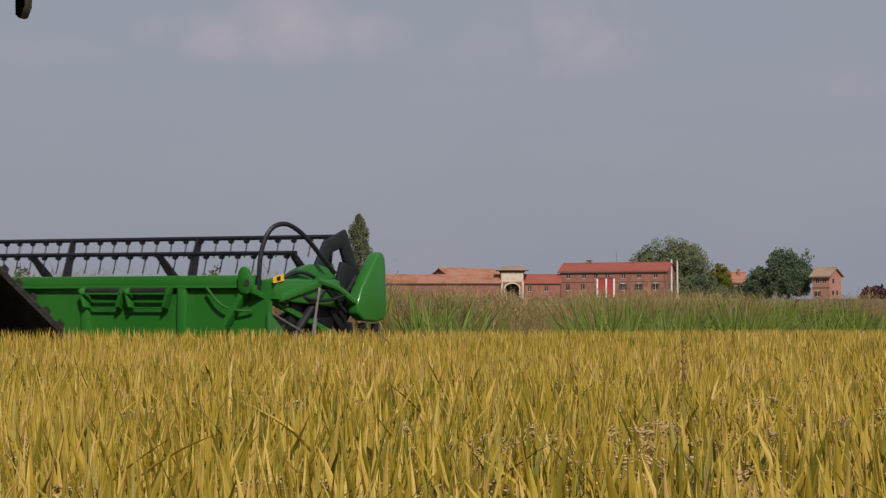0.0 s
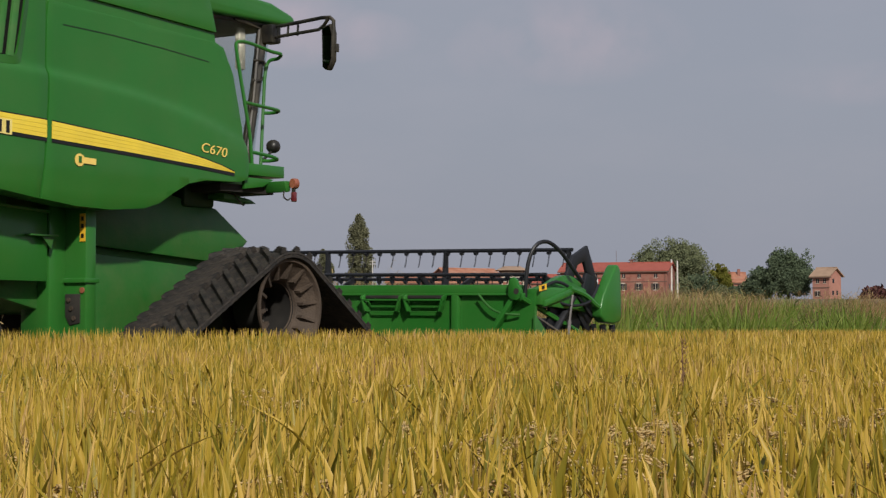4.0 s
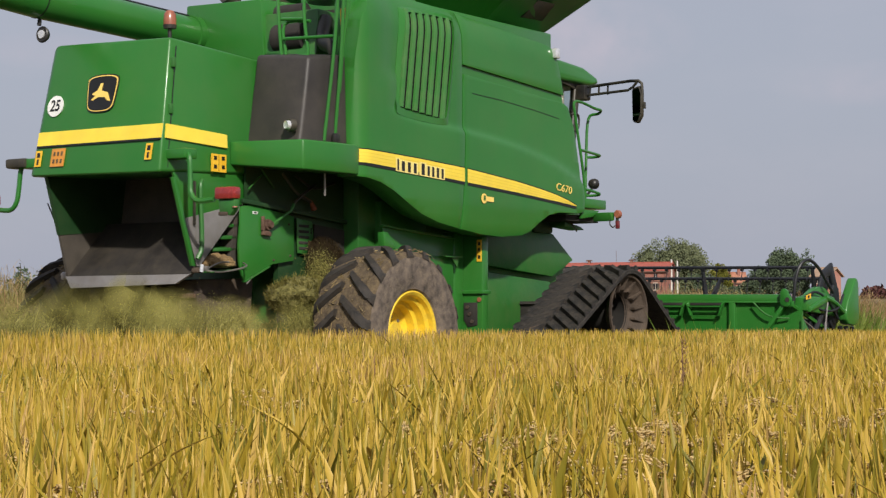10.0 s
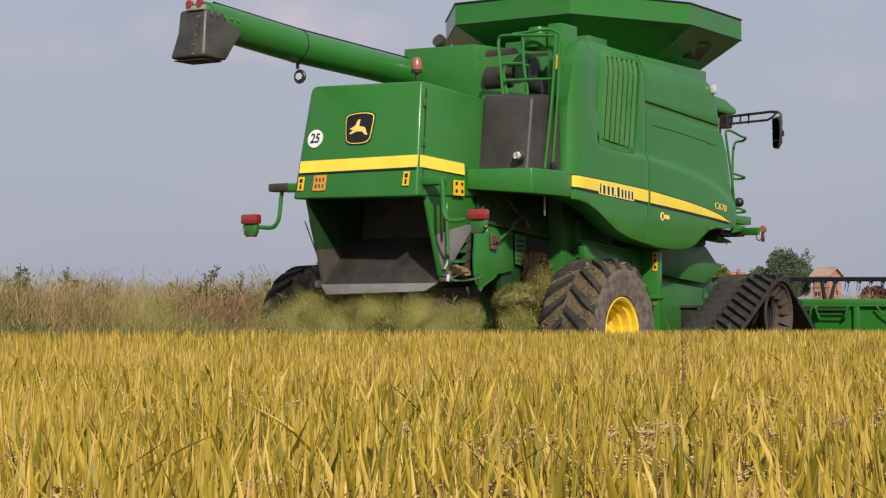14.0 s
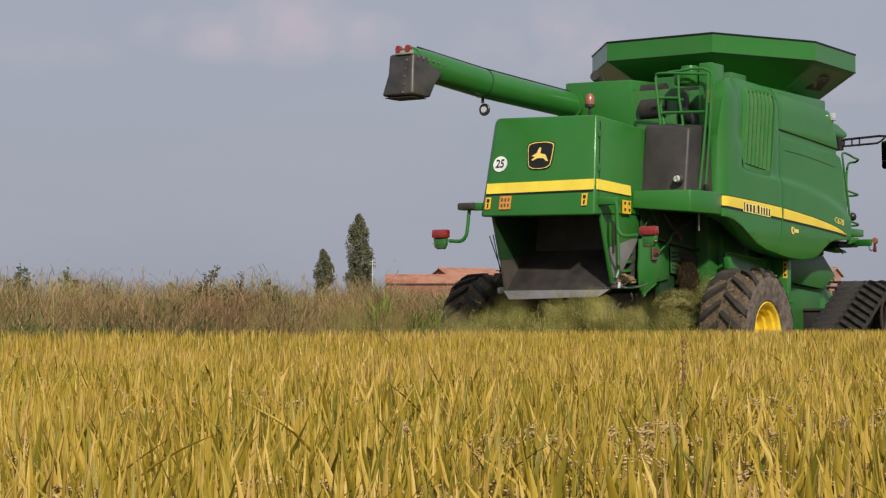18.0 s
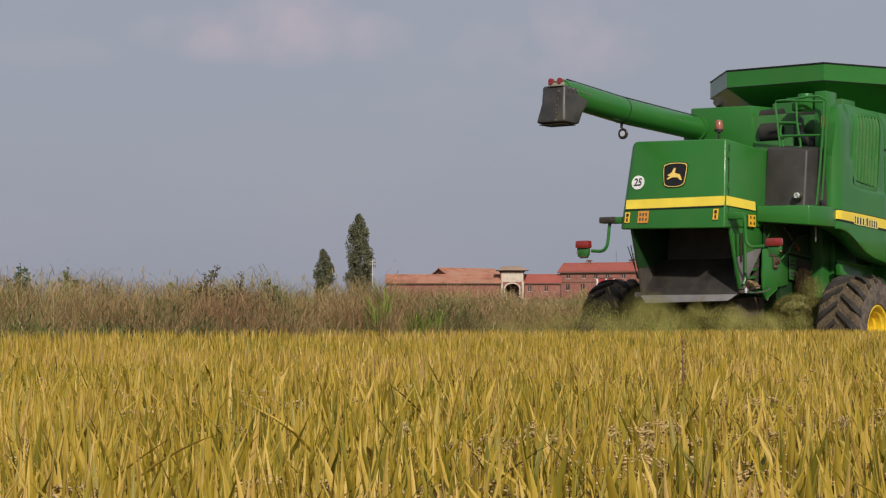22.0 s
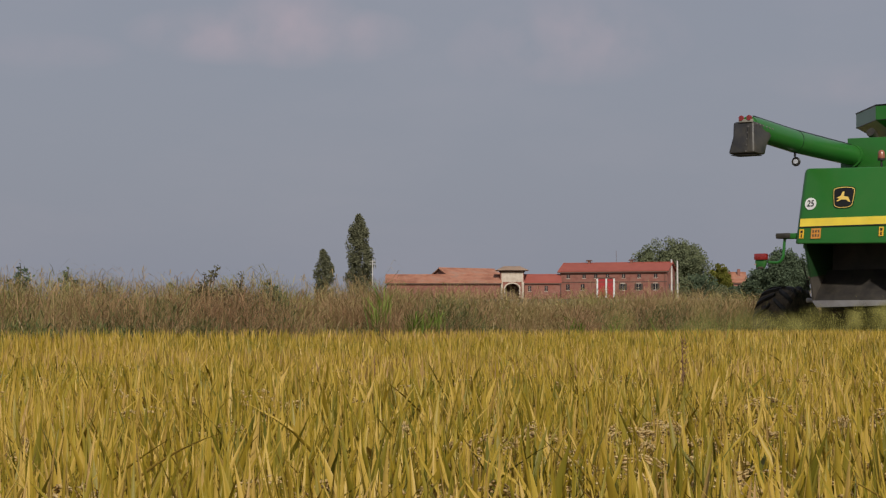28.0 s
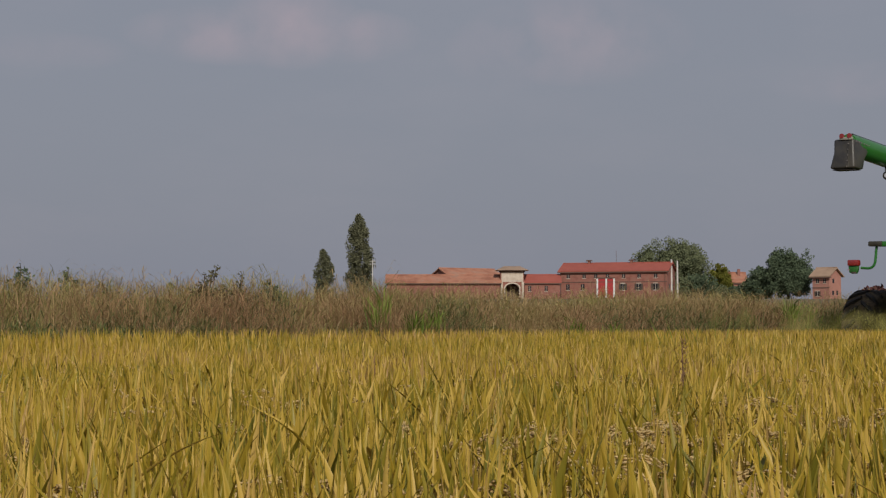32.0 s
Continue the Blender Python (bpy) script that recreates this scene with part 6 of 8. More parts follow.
        g = part("side_glass", prism([(5.95, 2.4), (6.90, 2.32), (7.16, 3.70), (5.95, 3.72)], "y", s * 0.925, s * 0.932, 0), GLASS, cab, "cab side glass")
        g.visible_shadow = False
    g = part("windscreen", hull8([(6.94, -0.9, 2.3), (6.95, -0.9, 2.3), (6.95, 0.9, 2.3), (6.94, 0.9, 2.3), (7.22, -0.88, 3.7), (7.23, -0.88, 3.7), (7.23, 0.88, 3.7), (7.22, 0.88, 3.7)], 0), GLASS, cab, "cab windscreen")
    g.visible_shadow = False
    part("cab_back", box(5.74, 5.80, -0.95, 0.95, 2.2, 3.74, 0.01), INTERIOR, cab)
    part("driver_seat", box(6.0, 6.42, -0.26, 0.26, 2.3, 2.85, 0.08), INTERIOR, cab)
    part("seat_back", box(5.92, 6.06, -0.25, 0.25, 2.8, 3.30, 0.06), INTERIOR, cab)
    part("steering_column", tube([(6.75, 0, 2.3), (6.62, 0, 2.95)], 0.05, 10), INTERIOR, cab)
    part("pillar_lining", box(6.78, 6.88, -0.88, -0.82, 3.26, 3.66, 0.02), CAB_BEIGE, cab, "pale pillar lining")
    P("platform", prism([(6.02, -1.62), (6.58, -1.61), (6.62, -0.95), (6.02, -0.95)], "z", 2.185, 2.29, 0.008), GREEN)
    P("platform_gusset", prism([(6.05, 2.165), (6.45, 2.165), (6.30, 2.09), (6.05, 2.06)], "y", -1.60, -1.56, 0.006), GREEN)
    for pts in ([(6.10, -1.40, 2.05), (6.16, -1.45, 1.95), (6.24, -1.42, 1.93), (6.30, -1.38, 2.0)], [(6.40, -1.76, 2.06), (6.37, -1.78, 2.0), (6.40, -1.80, 1.97), (6.43, -1.81, 1.99)]):
        P("lamp_cable", tube(rounded(pts, 4), 0.007, 6), BLACK)
    P("under_step", hull8([(5.98, -1.42, 1.97), (6.42, -1.42, 1.95), (6.42, -1.22, 1.95), (5.98, -1.22, 1.97), (5.98, -1.42, 2.03), (6.34, -1.42, 1.985), (6.34, -1.22, 1.985), (5.98, -1.22, 2.03)], 0.01), GREEN_DUSTY)
    # slab added beneath the cab floor; its near-black colour paints the shade there
    P("cab_shade_slab", box(5.78, 6.50, -1.55, -0.6, 2.03, 2.10, 0.005), INNER_DARK)
    # frame in the darkened green, as in the shade under the cab
    P("under_frame", box(5.7, 6.1, -1.2, -0.9, 1.9, 2.14, 0.03), SHADED_GREEN)
    ra = empty_part("platform_rail", top)
    ra["label"] = "green tubular hand rail"
    for pts in ([(6.19, -1.56, 2.28), (6.16, -1.56, 2.55), (6.09, -1.555, 2.85), (6.02, -1.53, 3.25), (6.03, -1.52, 3.37), (6.20, -1.515, 3.385), (6.50, -1.51, 3.345), (6.64, -1.51, 3.335), (6.66, -1.46, 3.30), (6.65, -1.36, 3.28), (6.62, -1.34, 3.15), (6.60, -1.34, 2.9), (6.55, -1.35, 2.28)],
                [(6.09, -1.565, 2.835), (6.35, -1.54, 2.825), (6.60, -1.51, 2.815), (6.64, -1.47, 2.805), (6.64, -1.40, 2.80), (6.60, -1.34, 2.80)],
                [(6.17, -1.56, 2.40), (6.4, -1.55, 2.385), (6.54, -1.54, 2.37), (6.60, -1.50, 2.36), (6.60, -1.42, 2.355), (6.56, -1.35, 2.355)]):
        part("rail_tube", tube(rounded(pts, 5), 0.0165, 8), GREEN, ra)
    kn = P("round_horn", moved(lathe([(0, 0.064), (0.028, 0.060), (0.050, 0.042), (0.062, 0.012), (0.062, -0.018), (0.050, -0.045), (0.026, -0.060), (0, -0.064)], 28), pose(6.68, -1.39, 2.495)), BLACK, "black round lamp on the rail")
    P("horn_stem", tube([(6.58, -1.36, 2.37), (6.63, -1.385, 2.42), (6.655, -1.39, 2.45)], 0.014, 8), BLACK, parent=kn)
    ol = P("marker_arm", prism([(6.36, 2.14), (6.47, 2.145), (6.455, 2.05), (6.40, 2.04)], "y", -1.79, -1.50, 0.012), GREEN)
    P("amber_marker", moved(lathe([(0, 0.03), (0.034, 0.028), (0.038, 0.015), (0.038, -0.03), (0, -0.03)], 20), pose(6.45, -1.835, 2.12, 0, 0, 90) @ Matrix.Diagonal((1, 1, 1.25, 1))), BEACON, "amber marker lamp", parent=ol)
    P("marker_stem", box(6.435, 6.46, -1.845, -1.815, 2.02, 2.08, 0.004), BLACK, parent=ol)
    P("red_marker", box(6.43, 6.47, -1.855, -1.81, 1.955, 2.045, 0.010), AMBER, "dark red reflector", parent=ol)
    for s in (-1, 1):
        ma = empty_part("mirror_arm", top, pose(0, 0, -0.055))
        ma["label"] = "black tubular mirror arm"
        part("arm_tube", tube([(7.10, s * 1.0, 3.735), (7.00, s * 1.70, 3.755), (6.975, s * 1.82, 3.745), (6.97, s * 1.865, 3.71), (6.97, s * 1.87, 3.62), (6.98, s * 1.85, 3.40)], 0.018, 8), BLACK, ma)
        part("arm_tube", tube([(7.08, s * 1.0, 3.635), (7.01, s * 1.66, 3.65), (6.985, s * 1.74, 3.68), (6.975, s * 1.80, 3.735)], 0.016, 8), BLACK, ma)
        for yy in (1.12, 1.24, 1.36):
            part("arm_rung", tube([(7.07, s * yy, 3.73), (7.06, s * yy, 3.625)], 0.012, 6), BLACK, ma)
        part("arm_root", box(7.02, 7.16, min(s * .94, s * 1.08), max(s * .94, s * 1.08), 3.58, 3.76, 0.02), BLACK, ma)
        mi = part("mirror", prism([(s * 1.74, 3.66), (s * 1.84, 3.69), (s * 1.875, 3.6), (s * 1.87, 3.34), (s * 1.82, 3.25), (s * 1.75, 3.27)], "x", 6.95, 7.02, 0.02), BLACK, ma, "black mirror housing")
        part("mirror_glass", prism([(s * 1.752, 3.64), (s * 1.835, 3.665), (s * 1.86, 3.59), (s * 1.855, 3.36), (s * 1.815, 3.27), (s * 1.76, 3.285)], "x", 6.940, 6.949, 0), MIRROR, mi)
        part("mirror_knob", box(6.98, 7.03, s * 1.878 - 0.012, s * 1.878 + 0.012, 3.42, 3.50, 0.01), BLACK, mi)

    # --- running gear
    for left in (False, True):
        make_wheel(top, "rear_wheel", 1.91, 0.78, 2.25, 0.66, 0.80, 0.36, left)
        make_track(top, left)

    make_header(top)
    make_chaff(top)
    return top


def make_header(top):
    hd = empty_part("cutting_header", top, pose(0, 0, 0.032, 0.6, 0, 0))
    hd["label"] = "wide green cutting header with a black tined reel"
    H = lambda name, bm, mat, label="", **k: part(name, bm, mat, hd, label, **k)
    W = 3.30
    H("top_beam", box(8.095, 8.20, -3.14, 3.14, 1.135, 1.228, 0.010), GREEN)
    H("beam_lip", box(8.088, 8.10, -3.10, 3.10, 1.128, 1.146, 0.003), GREEN)
    H("back_sheet", hull8([(8.12, -W, 0.42), (8.16, -W, 0.42), (8.16, W, 0.42), (8.12, W, 0.42), (8.14, -W, 1.14), (8.18, -W, 1.14), (8.18, W, 1.14), (8.14, W, 1.14)], 0), GREEN)
    H("bottom_beam", box(8.07, 8.16, -W, W, 0.40, 0.50, 0.012), GREEN)
    for y in (-2.43, -1.36, 1.36, 2.43, -0.3, 0.3):
        H("post", box(8.085, 8.14, y - 0.04, y + 0.04, 0.45, 1.13, 0.008), GREEN)
    for y0, y1 in ((-2.33, -1.86), (-1.82, -1.35), (1.35, 1.82), (1.86, 2.33)):
        H("tool_rail", box(8.03, 8.06, y0, y1, 1.075, 1.093, 0.004), GREEN)
        H("tool_rail", box(8.075, 8.095, y0 + 0.04, y1 - 0.04, 0.965, 0.978, 0.003), GREEN)
        H("comb_strip", box(8.07, 8.10, y0 + 0.03, y1 - 0.03, 1.098, 1.128, 0.003), INNER_DARK)
        for y, lean in ((y0, 0.05), (y1, -0.05)):
            H("rail_foot", hull8([(8.03, y + lean - 0.008, 0.975), (8.10, y + lean - 0.008, 0.97), (8.10, y + lean + 0.008, 0.97), (8.03, y + lean + 0.008, 0.975), (8.03, y - 0.012, 1.12), (8.10, y - 0.012, 1.14), (8.10, y + 0.012, 1.14), (8.03, y + 0.012, 1.12)], 0.003), GREEN)
    for s in (-1, 1):
        H("ear_plate", prism([(s * p, q) for p, q in ((3.07, 1.12), (3.075, 1.25), (3.095, 1.285), (3.13, 1.295), (3.165, 1.27), (3.18, 1.22), (3.215, 1.18), (3.215, 1.11), (3.17, 1.08), (3.11, 1.09))], "x", 8.03, 8.07, 0.006), GREEN)
        # hole shown by a near-black disc, its shade in the colour
        H("ear_hole", tube([(8.031, s * 3.165, 1.165), (8.026, s * 3.165, 1.165)], 0.028, 14), INNER_DARK)
        H("gusset", hull8([(8.05, s * 2.56, 0.42), (8.13, s * 2.56, 0.42), (8.13, s * 2.62, 0.42), (8.05, s * 2.62, 0.42), (8.05, s * 3.085, 1.12), (8.13, s * 3.085, 1.12), (8.13, s * 3.145, 1.12), (8.05, s * 3.145, 1.12)], 0.006), GREEN)
        H("tool_hose", tube(rounded([(8.07, s * 2.72, 1.13), (8.06, s * 2.82, 1.04), (8.06, s * 2.92, 0.98), (8.07, s * 3.05, 0.955), (8.10, s * 3.16, 0.95)], 5), 0.011, 7), GREEN_DUSTY)
        H("reel_arm", hull8([(8.15, s * 3.20, 1.04), (8.95, s * 3.24, 0.98), (8.95, s * 3.36, 0.98), (8.15, s * 3.36, 1.04), (8.15, s * 3.20, 1.19), (8.75, s * 3.24, 1.30), (8.95, s * 3.36, 1.20), (8.15, s * 3.36, 1.20)], 0.015), GREEN)
        H("arm_hood", prism(rounded([(8.2, 1.06), (8.45, 1.24), (8.75, 1.33), (9.0, 1.26), (9.15, 1.08)], 5), "y", s * 3.18, s * 3.26, 0.008), GREEN)
        H("end_wall", prism([(8.1, 0.42), (9.6, 0.35), (9.5, 0.60), (8.9, 0.72), (8.5, 0.62), (8.1, 0.95)], "y", s * W, s * (W + 0.04), 0.01), GREEN_DUSTY)
        H("end_strut", hull8([(8.03, s * 3.20, 1.085), (8.07, s * 3.20, 1.085), (8.07, s * 3.24, 1.085), (8.03, s * 3.24, 1.085), (8.03, s * 3.20, 1.15), (8.07, s * 3.20, 1.15), (8.07, s * 3.24, 1.15), (8.03, s * 3.24, 1.15)], 0.004), GREEN)
        H("end_strut", tube([(8.05, s * 3.22, 1.10), (8.84, s * 3.36, 0.78), (9.20, s * 3.40, 0.62)], 0.026, 6), GREEN)
        H("end_brace", hull8([(8.55, s * 3.36, 0.86), (8.60, s * 3.36, 0.84), (8.60, s * 3.42, 0.84), (8.55, s * 3.42, 0.86), (8.92, s * 3.40, 0.62), (8.99, s * 3.40, 0.62), (8.99, s * 3.46, 0.64), (8.92, s * 3.46, 0.64)], 0.006), GREEN)
        H("end_rod", tube([(8.18, s * 3.30, 0.93), (8.56, s * 3.36, 0.76)], 0.010, 6), STEEL)
        H("feed_pipe", tube(rounded([(8.62, s * 3.38, 1.20), (8.86, s * 3.40, 1.14), (9.02, s * 3.42, 1.05), (9.12, s * 3.43, 1.02)], 5), 0.028, 8), GREEN)
        H("inner_shroud", prism([(8.40, 0.80), (8.95, 0.80), (9.05, 1.10), (8.70, 1.18), (8.45, 1.08)], "y", s * 3.24, s * 3.28, 0.01), REEL_BLACK)
        H("cylinder", tube([(8.30, s * 3.30, 0.62), (8.78, s * 3.34, 1.16)], 0.035, 10), REEL_BLACK)
        H("piston", tube([(8.56, s * 3.40, 0.72), (8.575, s * 3.405, 0.90), (8.576, s * 3.405, 0.90), (8.62, s * 3.41, 1.14)], [0.018, 0.018, 0.011, 0.011], 8), GALV)
        H("side_shield", prism([(9.315, 1.42), (9.345, 1.445), (9.385, 1.44), (9.415, 1.40), (9.43, 1.30), (9.445, 0.95), (9.41, 0.89), (9.30, 0.872), (9.14, 0.885), (9.065, 0.94), (9.05, 1.02), (9.10, 1.14)], "y", s * 3.345, s * 3.46, 0.030, segments=3), GREEN, "rounded green drive shield")
        H("divider", prism([(9.2, 0.30), (10.6, 0.25), (10.5, 0.32), (9.6, 0.52), (9.2, 0.52)], "y", s * 3.30, s * 3.42, 0.03), GREEN)
        for k in range(3):
            H("drive_link", tube([(9.0 + 0.18 * k, s * 3.40, 0.86), (9.12 + 0.14 * k, s * 3.38, 0.55)], 0.032, 8), REEL_BLACK)
        H("hose", tube(rounded([(8.12, s * 3.20, 1.08), (8.12, s * 3.23, 1.40), (8.18, s * 3.27, 1.58), (8.32, s * 3.31, 1.63), (8.50, s * 3.34, 1.55), (8.70, s * 3.36, 1.39), (8.86, s * 3.37, 1.26)], 6), 0.019, 10), REEL_BLACK)
        H("hose", tube(rounded([(8.3, s * 3.24, 1.18), (8.5, s * 3.30, 1.26), (8.7, s * 3.36, 1.18), (9.0, s * 3.38, 0.95)], 6), 0.016, 8), REEL_BLACK)
        H("hose", tube(rounded([(8.4, s * 3.30, 1.10), (8.6, s * 3.40, 1.04), (8.9, s * 3.42, 1.08), (9.1, s * 3.40, 1.24)], 6), 0.014, 8), REEL_BLACK)
        H("reel_end_plate", prism([(8.68, 1.10), (8.93, 1.52), (9.20, 1.63), (9.42, 1.22), (9.28, 1.18), (9.14, 1.47), (9.02, 1.43), (8.84, 1.10)], "y", s * 3.18, s * 3.22, 0.012), REEL_BLACK, "black arched reel end plate")
        H("drive_plate", prism([(8.9, 0.95), (9.05, 0.80), (9.25, 1.0), (9.2, 1.32), (9.05, 1.36)], "y", s * 3.26, s * 3.30, 0.01), REEL_BLACK)
        H("warning_label", hull8([(8.105, s * 3.37, 1.165), (8.225, s * 3.375, 1.185), (8.225, s * 3.372, 1.185), (8.105, s * 3.366, 1.165), (8.10, s * 3.37, 1.215), (8.22, s * 3.375, 1.24), (8.22, s * 3.372, 1.24), (8.10, s * 3.366, 1.215)], 0), WARN, "amber warning label")
        H("label_mark", hull8([(8.14, s * 3.379, 1.185), (8.18, s * 3.380, 1.192), (8.18, s * 3.375, 1.192), (8.14, s * 3.374, 1.185), (8.137, s * 3.379, 1.213), (8.177, s * 3.380, 1.222), (8.177, s * 3.375, 1.222), (8.137, s * 3.374, 1.213)], 0), DECAL_BLACK)
        H("cover_strip", hull8([(8.20, s * 3.30, 1.025), (8.66, s * 3.34, 1.145), (8.66, s * 3.40, 1.145), (8.20, s * 3.38, 1.025), (8.20, s * 3.30, 1.085), (8.70, s * 3.34, 1.22), (8.70, s * 3.40, 1.22), (8.20, s * 3.38, 1.085)], 0.008), GREEN)
    H("cutter_bar", box(9.55, 9.70, -W, W, 0.22, 0.30, 0.01), STEEL)
    H("header_floor", hull8([(8.14, -W, 0.42), (9.6, -W, 0.26), (9.6, W, 0.26), (8.14, W, 0.42), (8.14, -W, 0.46), (9.6, -W, 0.30), (9.6, W, 0.30), (8.14, W, 0.46)], 0), TRAY)
    H("cross_auger", tube([(8.62, -3.2, 0.72), (8.62, 3.2, 0.72)], 0.20, 18), TRAY)
    # reel: six bars with tines on spiders, turning about its shaft
    reel = empty_part("reel", hd, pose(9.06, 0, 1.07, 0.3, 0, 0))
    part("reel_shaft", tube([(0, -3.15, 0), (0, 3.15, 0)], 0.05, 10), REEL_BLACK, reel)
    R = 0.53
    tine = tube(rounded([(0.012, 0, -0.03), (0.004, 0, -0.07), (-0.004, 0, -0.11), (-0.022, 0, -0.165)], 3), 0.0055, 5)
    tube([(0.006, -0.014, -0.022), (0.006, 0.016, -0.022)], 0.024, 8, tine)
    tine_me = finish(tine)
    tine_me.materials.append(REEL_BLACK)
    for k in range(6):
        a = 2 * math.pi * k / 6
        me = finish(tube([(0, -3.12, 0), (0, 3.12, 0)], 0.019, 8))
        me.materials.append(REEL_BLACK)
        tb = bmesh.new()
        tb.from_mesh(me)
        for i in range(36):
            y = -3.02 + 0.1726 * i
            t2 = bmesh.new()
            t2.from_mesh(tine_me)
            moved(t2, Matrix.Translation((0, y, 0)))
            joined(tb, t2)
        ob = part("reel_bar", tb, REEL_BLACK, reel, "black reel bar with spring tines")
        ob.matrix_basis = pose(R * math.cos(a), 0, R * math.sin(a))
        MOVERS.append(("bar", ob, a))
    for y in (-3.08, -1.62, -0.10, 1.42, 3.05):
        for k in range(6):
            a = 2 * math.pi * k / 6
            q = hull8([(0.05, -0.012, -0.055), (R, -0.012, -0.025), (R, 0.012, -0.025), (0.05, 0.012, -0.055), (0.05, -0.012, 0.055), (R, -0.012, 0.025), (R, 0.012, 0.025), (0.05, 0.012, 0.055)], 0)
            arm = part("reel_spoke", q, REEL_BLACK, reel)
            arm.matrix_basis = Matrix.Translation((0, y, 0)) @ Matrix.Rotation(-a, 4, "Y")
    MOVERS.append(("reel", reel))


CHAFF = material("flying_chaff", [(0.15, 0.14, 0.035), (0.25, 0.235, 0.06), (0.36, 0.33, 0.10), (0.28, 0.22, 0.08)], 1.5, 0.9, island=True, translucent=0.3)


def soft_dust():
    """Dust that thins out toward each puff's rim."""
    m = material("chaff_dust", [(0.225, 0.212, 0.062), (0.335, 0.307, 0.100)], 3.0, 1.0, spec=0.0)
    nt = m.node_tree
    at = nt.nodes.new("ShaderNodeAttribute")
    at.attribute_name = "soft"
    cut = nt.nodes.new("ShaderNodeMath")
    cut.operation = "MULTIPLY"
    cut.inputs[1].default_value = 0.66
    nt.links.new(at.outputs["Fac"], cut.inputs[0])
    nt.links.new(cut.outputs[0], nt.nodes["Principled BSDF"].inputs["Alpha"])
    return m


HAZE = soft_dust()


def make_chaff(top):
    """Chopped straw and dust under the tail, in rigid clouds that drift behind the machine."""
    rng = np.random.default_rng(21)
    clouds = [((0.62, -0.95, 0.86), (0.30, 0.26, 0.20), 5000, 12), ((0.55, 0.35, 0.84), (0.36, 0.50, 0.20), 6000, 26), ((0.35, -0.50, 0.86), (0.34, 0.42, 0.20), 6000, 26),
              ((-0.1, 0.95, 0.82), (0.6, 0.5, 0.20), 3200, 14), ((1.20, -1.36, 0.84), (0.22, 0.20, 0.16), 5000, 6),
              ((-0.6, 0.1, 0.80), (0.7, 1.1, 0.18), 2600, 14), ((1.90, -1.26, 1.36), (0.16, 0.10, 0.18), 1600, 2),
              ((-0.5, 1.9, 0.80), (0.8, 0.8, 0.14), 1800, 9), ((-0.9, 2.9, 0.80), (0.8, 0.9, 0.14), 900, 5)]
    for i, (c, r, n, puffs) in enumerate(clouds):
        size = 0.0048
        n = int(n * 1.2)
        p = rng.normal(0, 0.5, (n, 3)) * np.array(r)
        d = rng.normal(0, 1, (n, 3))
        d /= np.linalg.norm(d, axis=1)[:, None]
        s = np.cross(d, rng.normal(0, 1, (n, 3)))
        s /= np.linalg.norm(s, axis=1)[:, None]
        a = rng.uniform(0.4, 2.0, (n, 1)) * size
        b = rng.uniform(0.15, 0.5, (n, 1)) * size
        V = np.stack([p - d * a - s * b, p + d * a - s * b, p + d * a + s * b, p - d * a + s * b], 1).reshape(-1, 3)
        me = mesh_from_arrays("chaff", V, np.arange(4 * n).reshape(-1, 4))
        me.materials.append(CHAFF)
        o = part("chaff_cloud", me, CHAFF, top, "greenish tan cloud of flying chaff")
        o.matrix_basis = pose(*c)
        MOVERS.append(("chaff", o, c, i))
        # streaks of straw falling through the cloud
        n = int(puffs * 26)
        p = rng.normal(0, 0.5, (n, 3)) * np.array(r)
        V, F = blades(rng, p[:, :2], rng.uniform(0.05, 0.15, n), rng.uniform(0.003, 0.007, n), np.abs(rng.normal(0.35, 0.35, n)), rng.normal(0, 0.3, n), 2, p[:, 2] - 0.05)
        tagged(part("falling_straw", mesh_from_arrays("streaks", V, F), CHAFF, o, "streaks of falling straw"), kind="stuff")
        # thin veils of dust
        vs, fs, soft = [], [], []
        for _ in range(max(3, int(puffs * 0.9))):
            q = rng.normal(0, 0.48, 3) * np.array(r)
            m = Matrix.Translation(q) @ Euler(rng.uniform(0, 6.28, 3)).to_matrix().to_4x4()
            rad = rng.uniform(0.26, 0.46) * (0.8 if max(r) < 0.4 else 1.0)
            o0 = len(vs)
            vs.append(tuple(m @ Vector((0, 0, 0))))
            dense = 1.1 if i < 3 else 0.4
            soft.append(dense)
            for ring, value in ((0.5, 0.55 * dense), (1.0, 0.0)):
                for k in range(12):
                    t = 2 * math.pi * k / 12
                    vs.append(tuple(m @ Vector((ring * rad * rng.uniform(0.85, 1.1) * math.cos(t), ring * rad * rng.uniform(0.85, 1.1) * math.sin(t), 0))))
                    soft.append(value)
            for k in range(12):
                j = (k + 1) % 12
                fs.append((o0, o0 + 1 + k, o0 + 1 + j))
                fs.append((o0 + 1 + k, o0 + 13 + k, o0 + 13 + j))
                fs.append((o0 + 1 + k, o0 + 13 + j, o0 + 1 + j))
        me = mesh_from_arrays("dust", np.array(vs), np.array(fs))
        me.attributes.new("soft", "FLOAT", "POINT").data.foreach_set("value", soft)
        tagged(part("dust_veil", me, HAZE, o, "thin veil of dust"), kind="stuff")


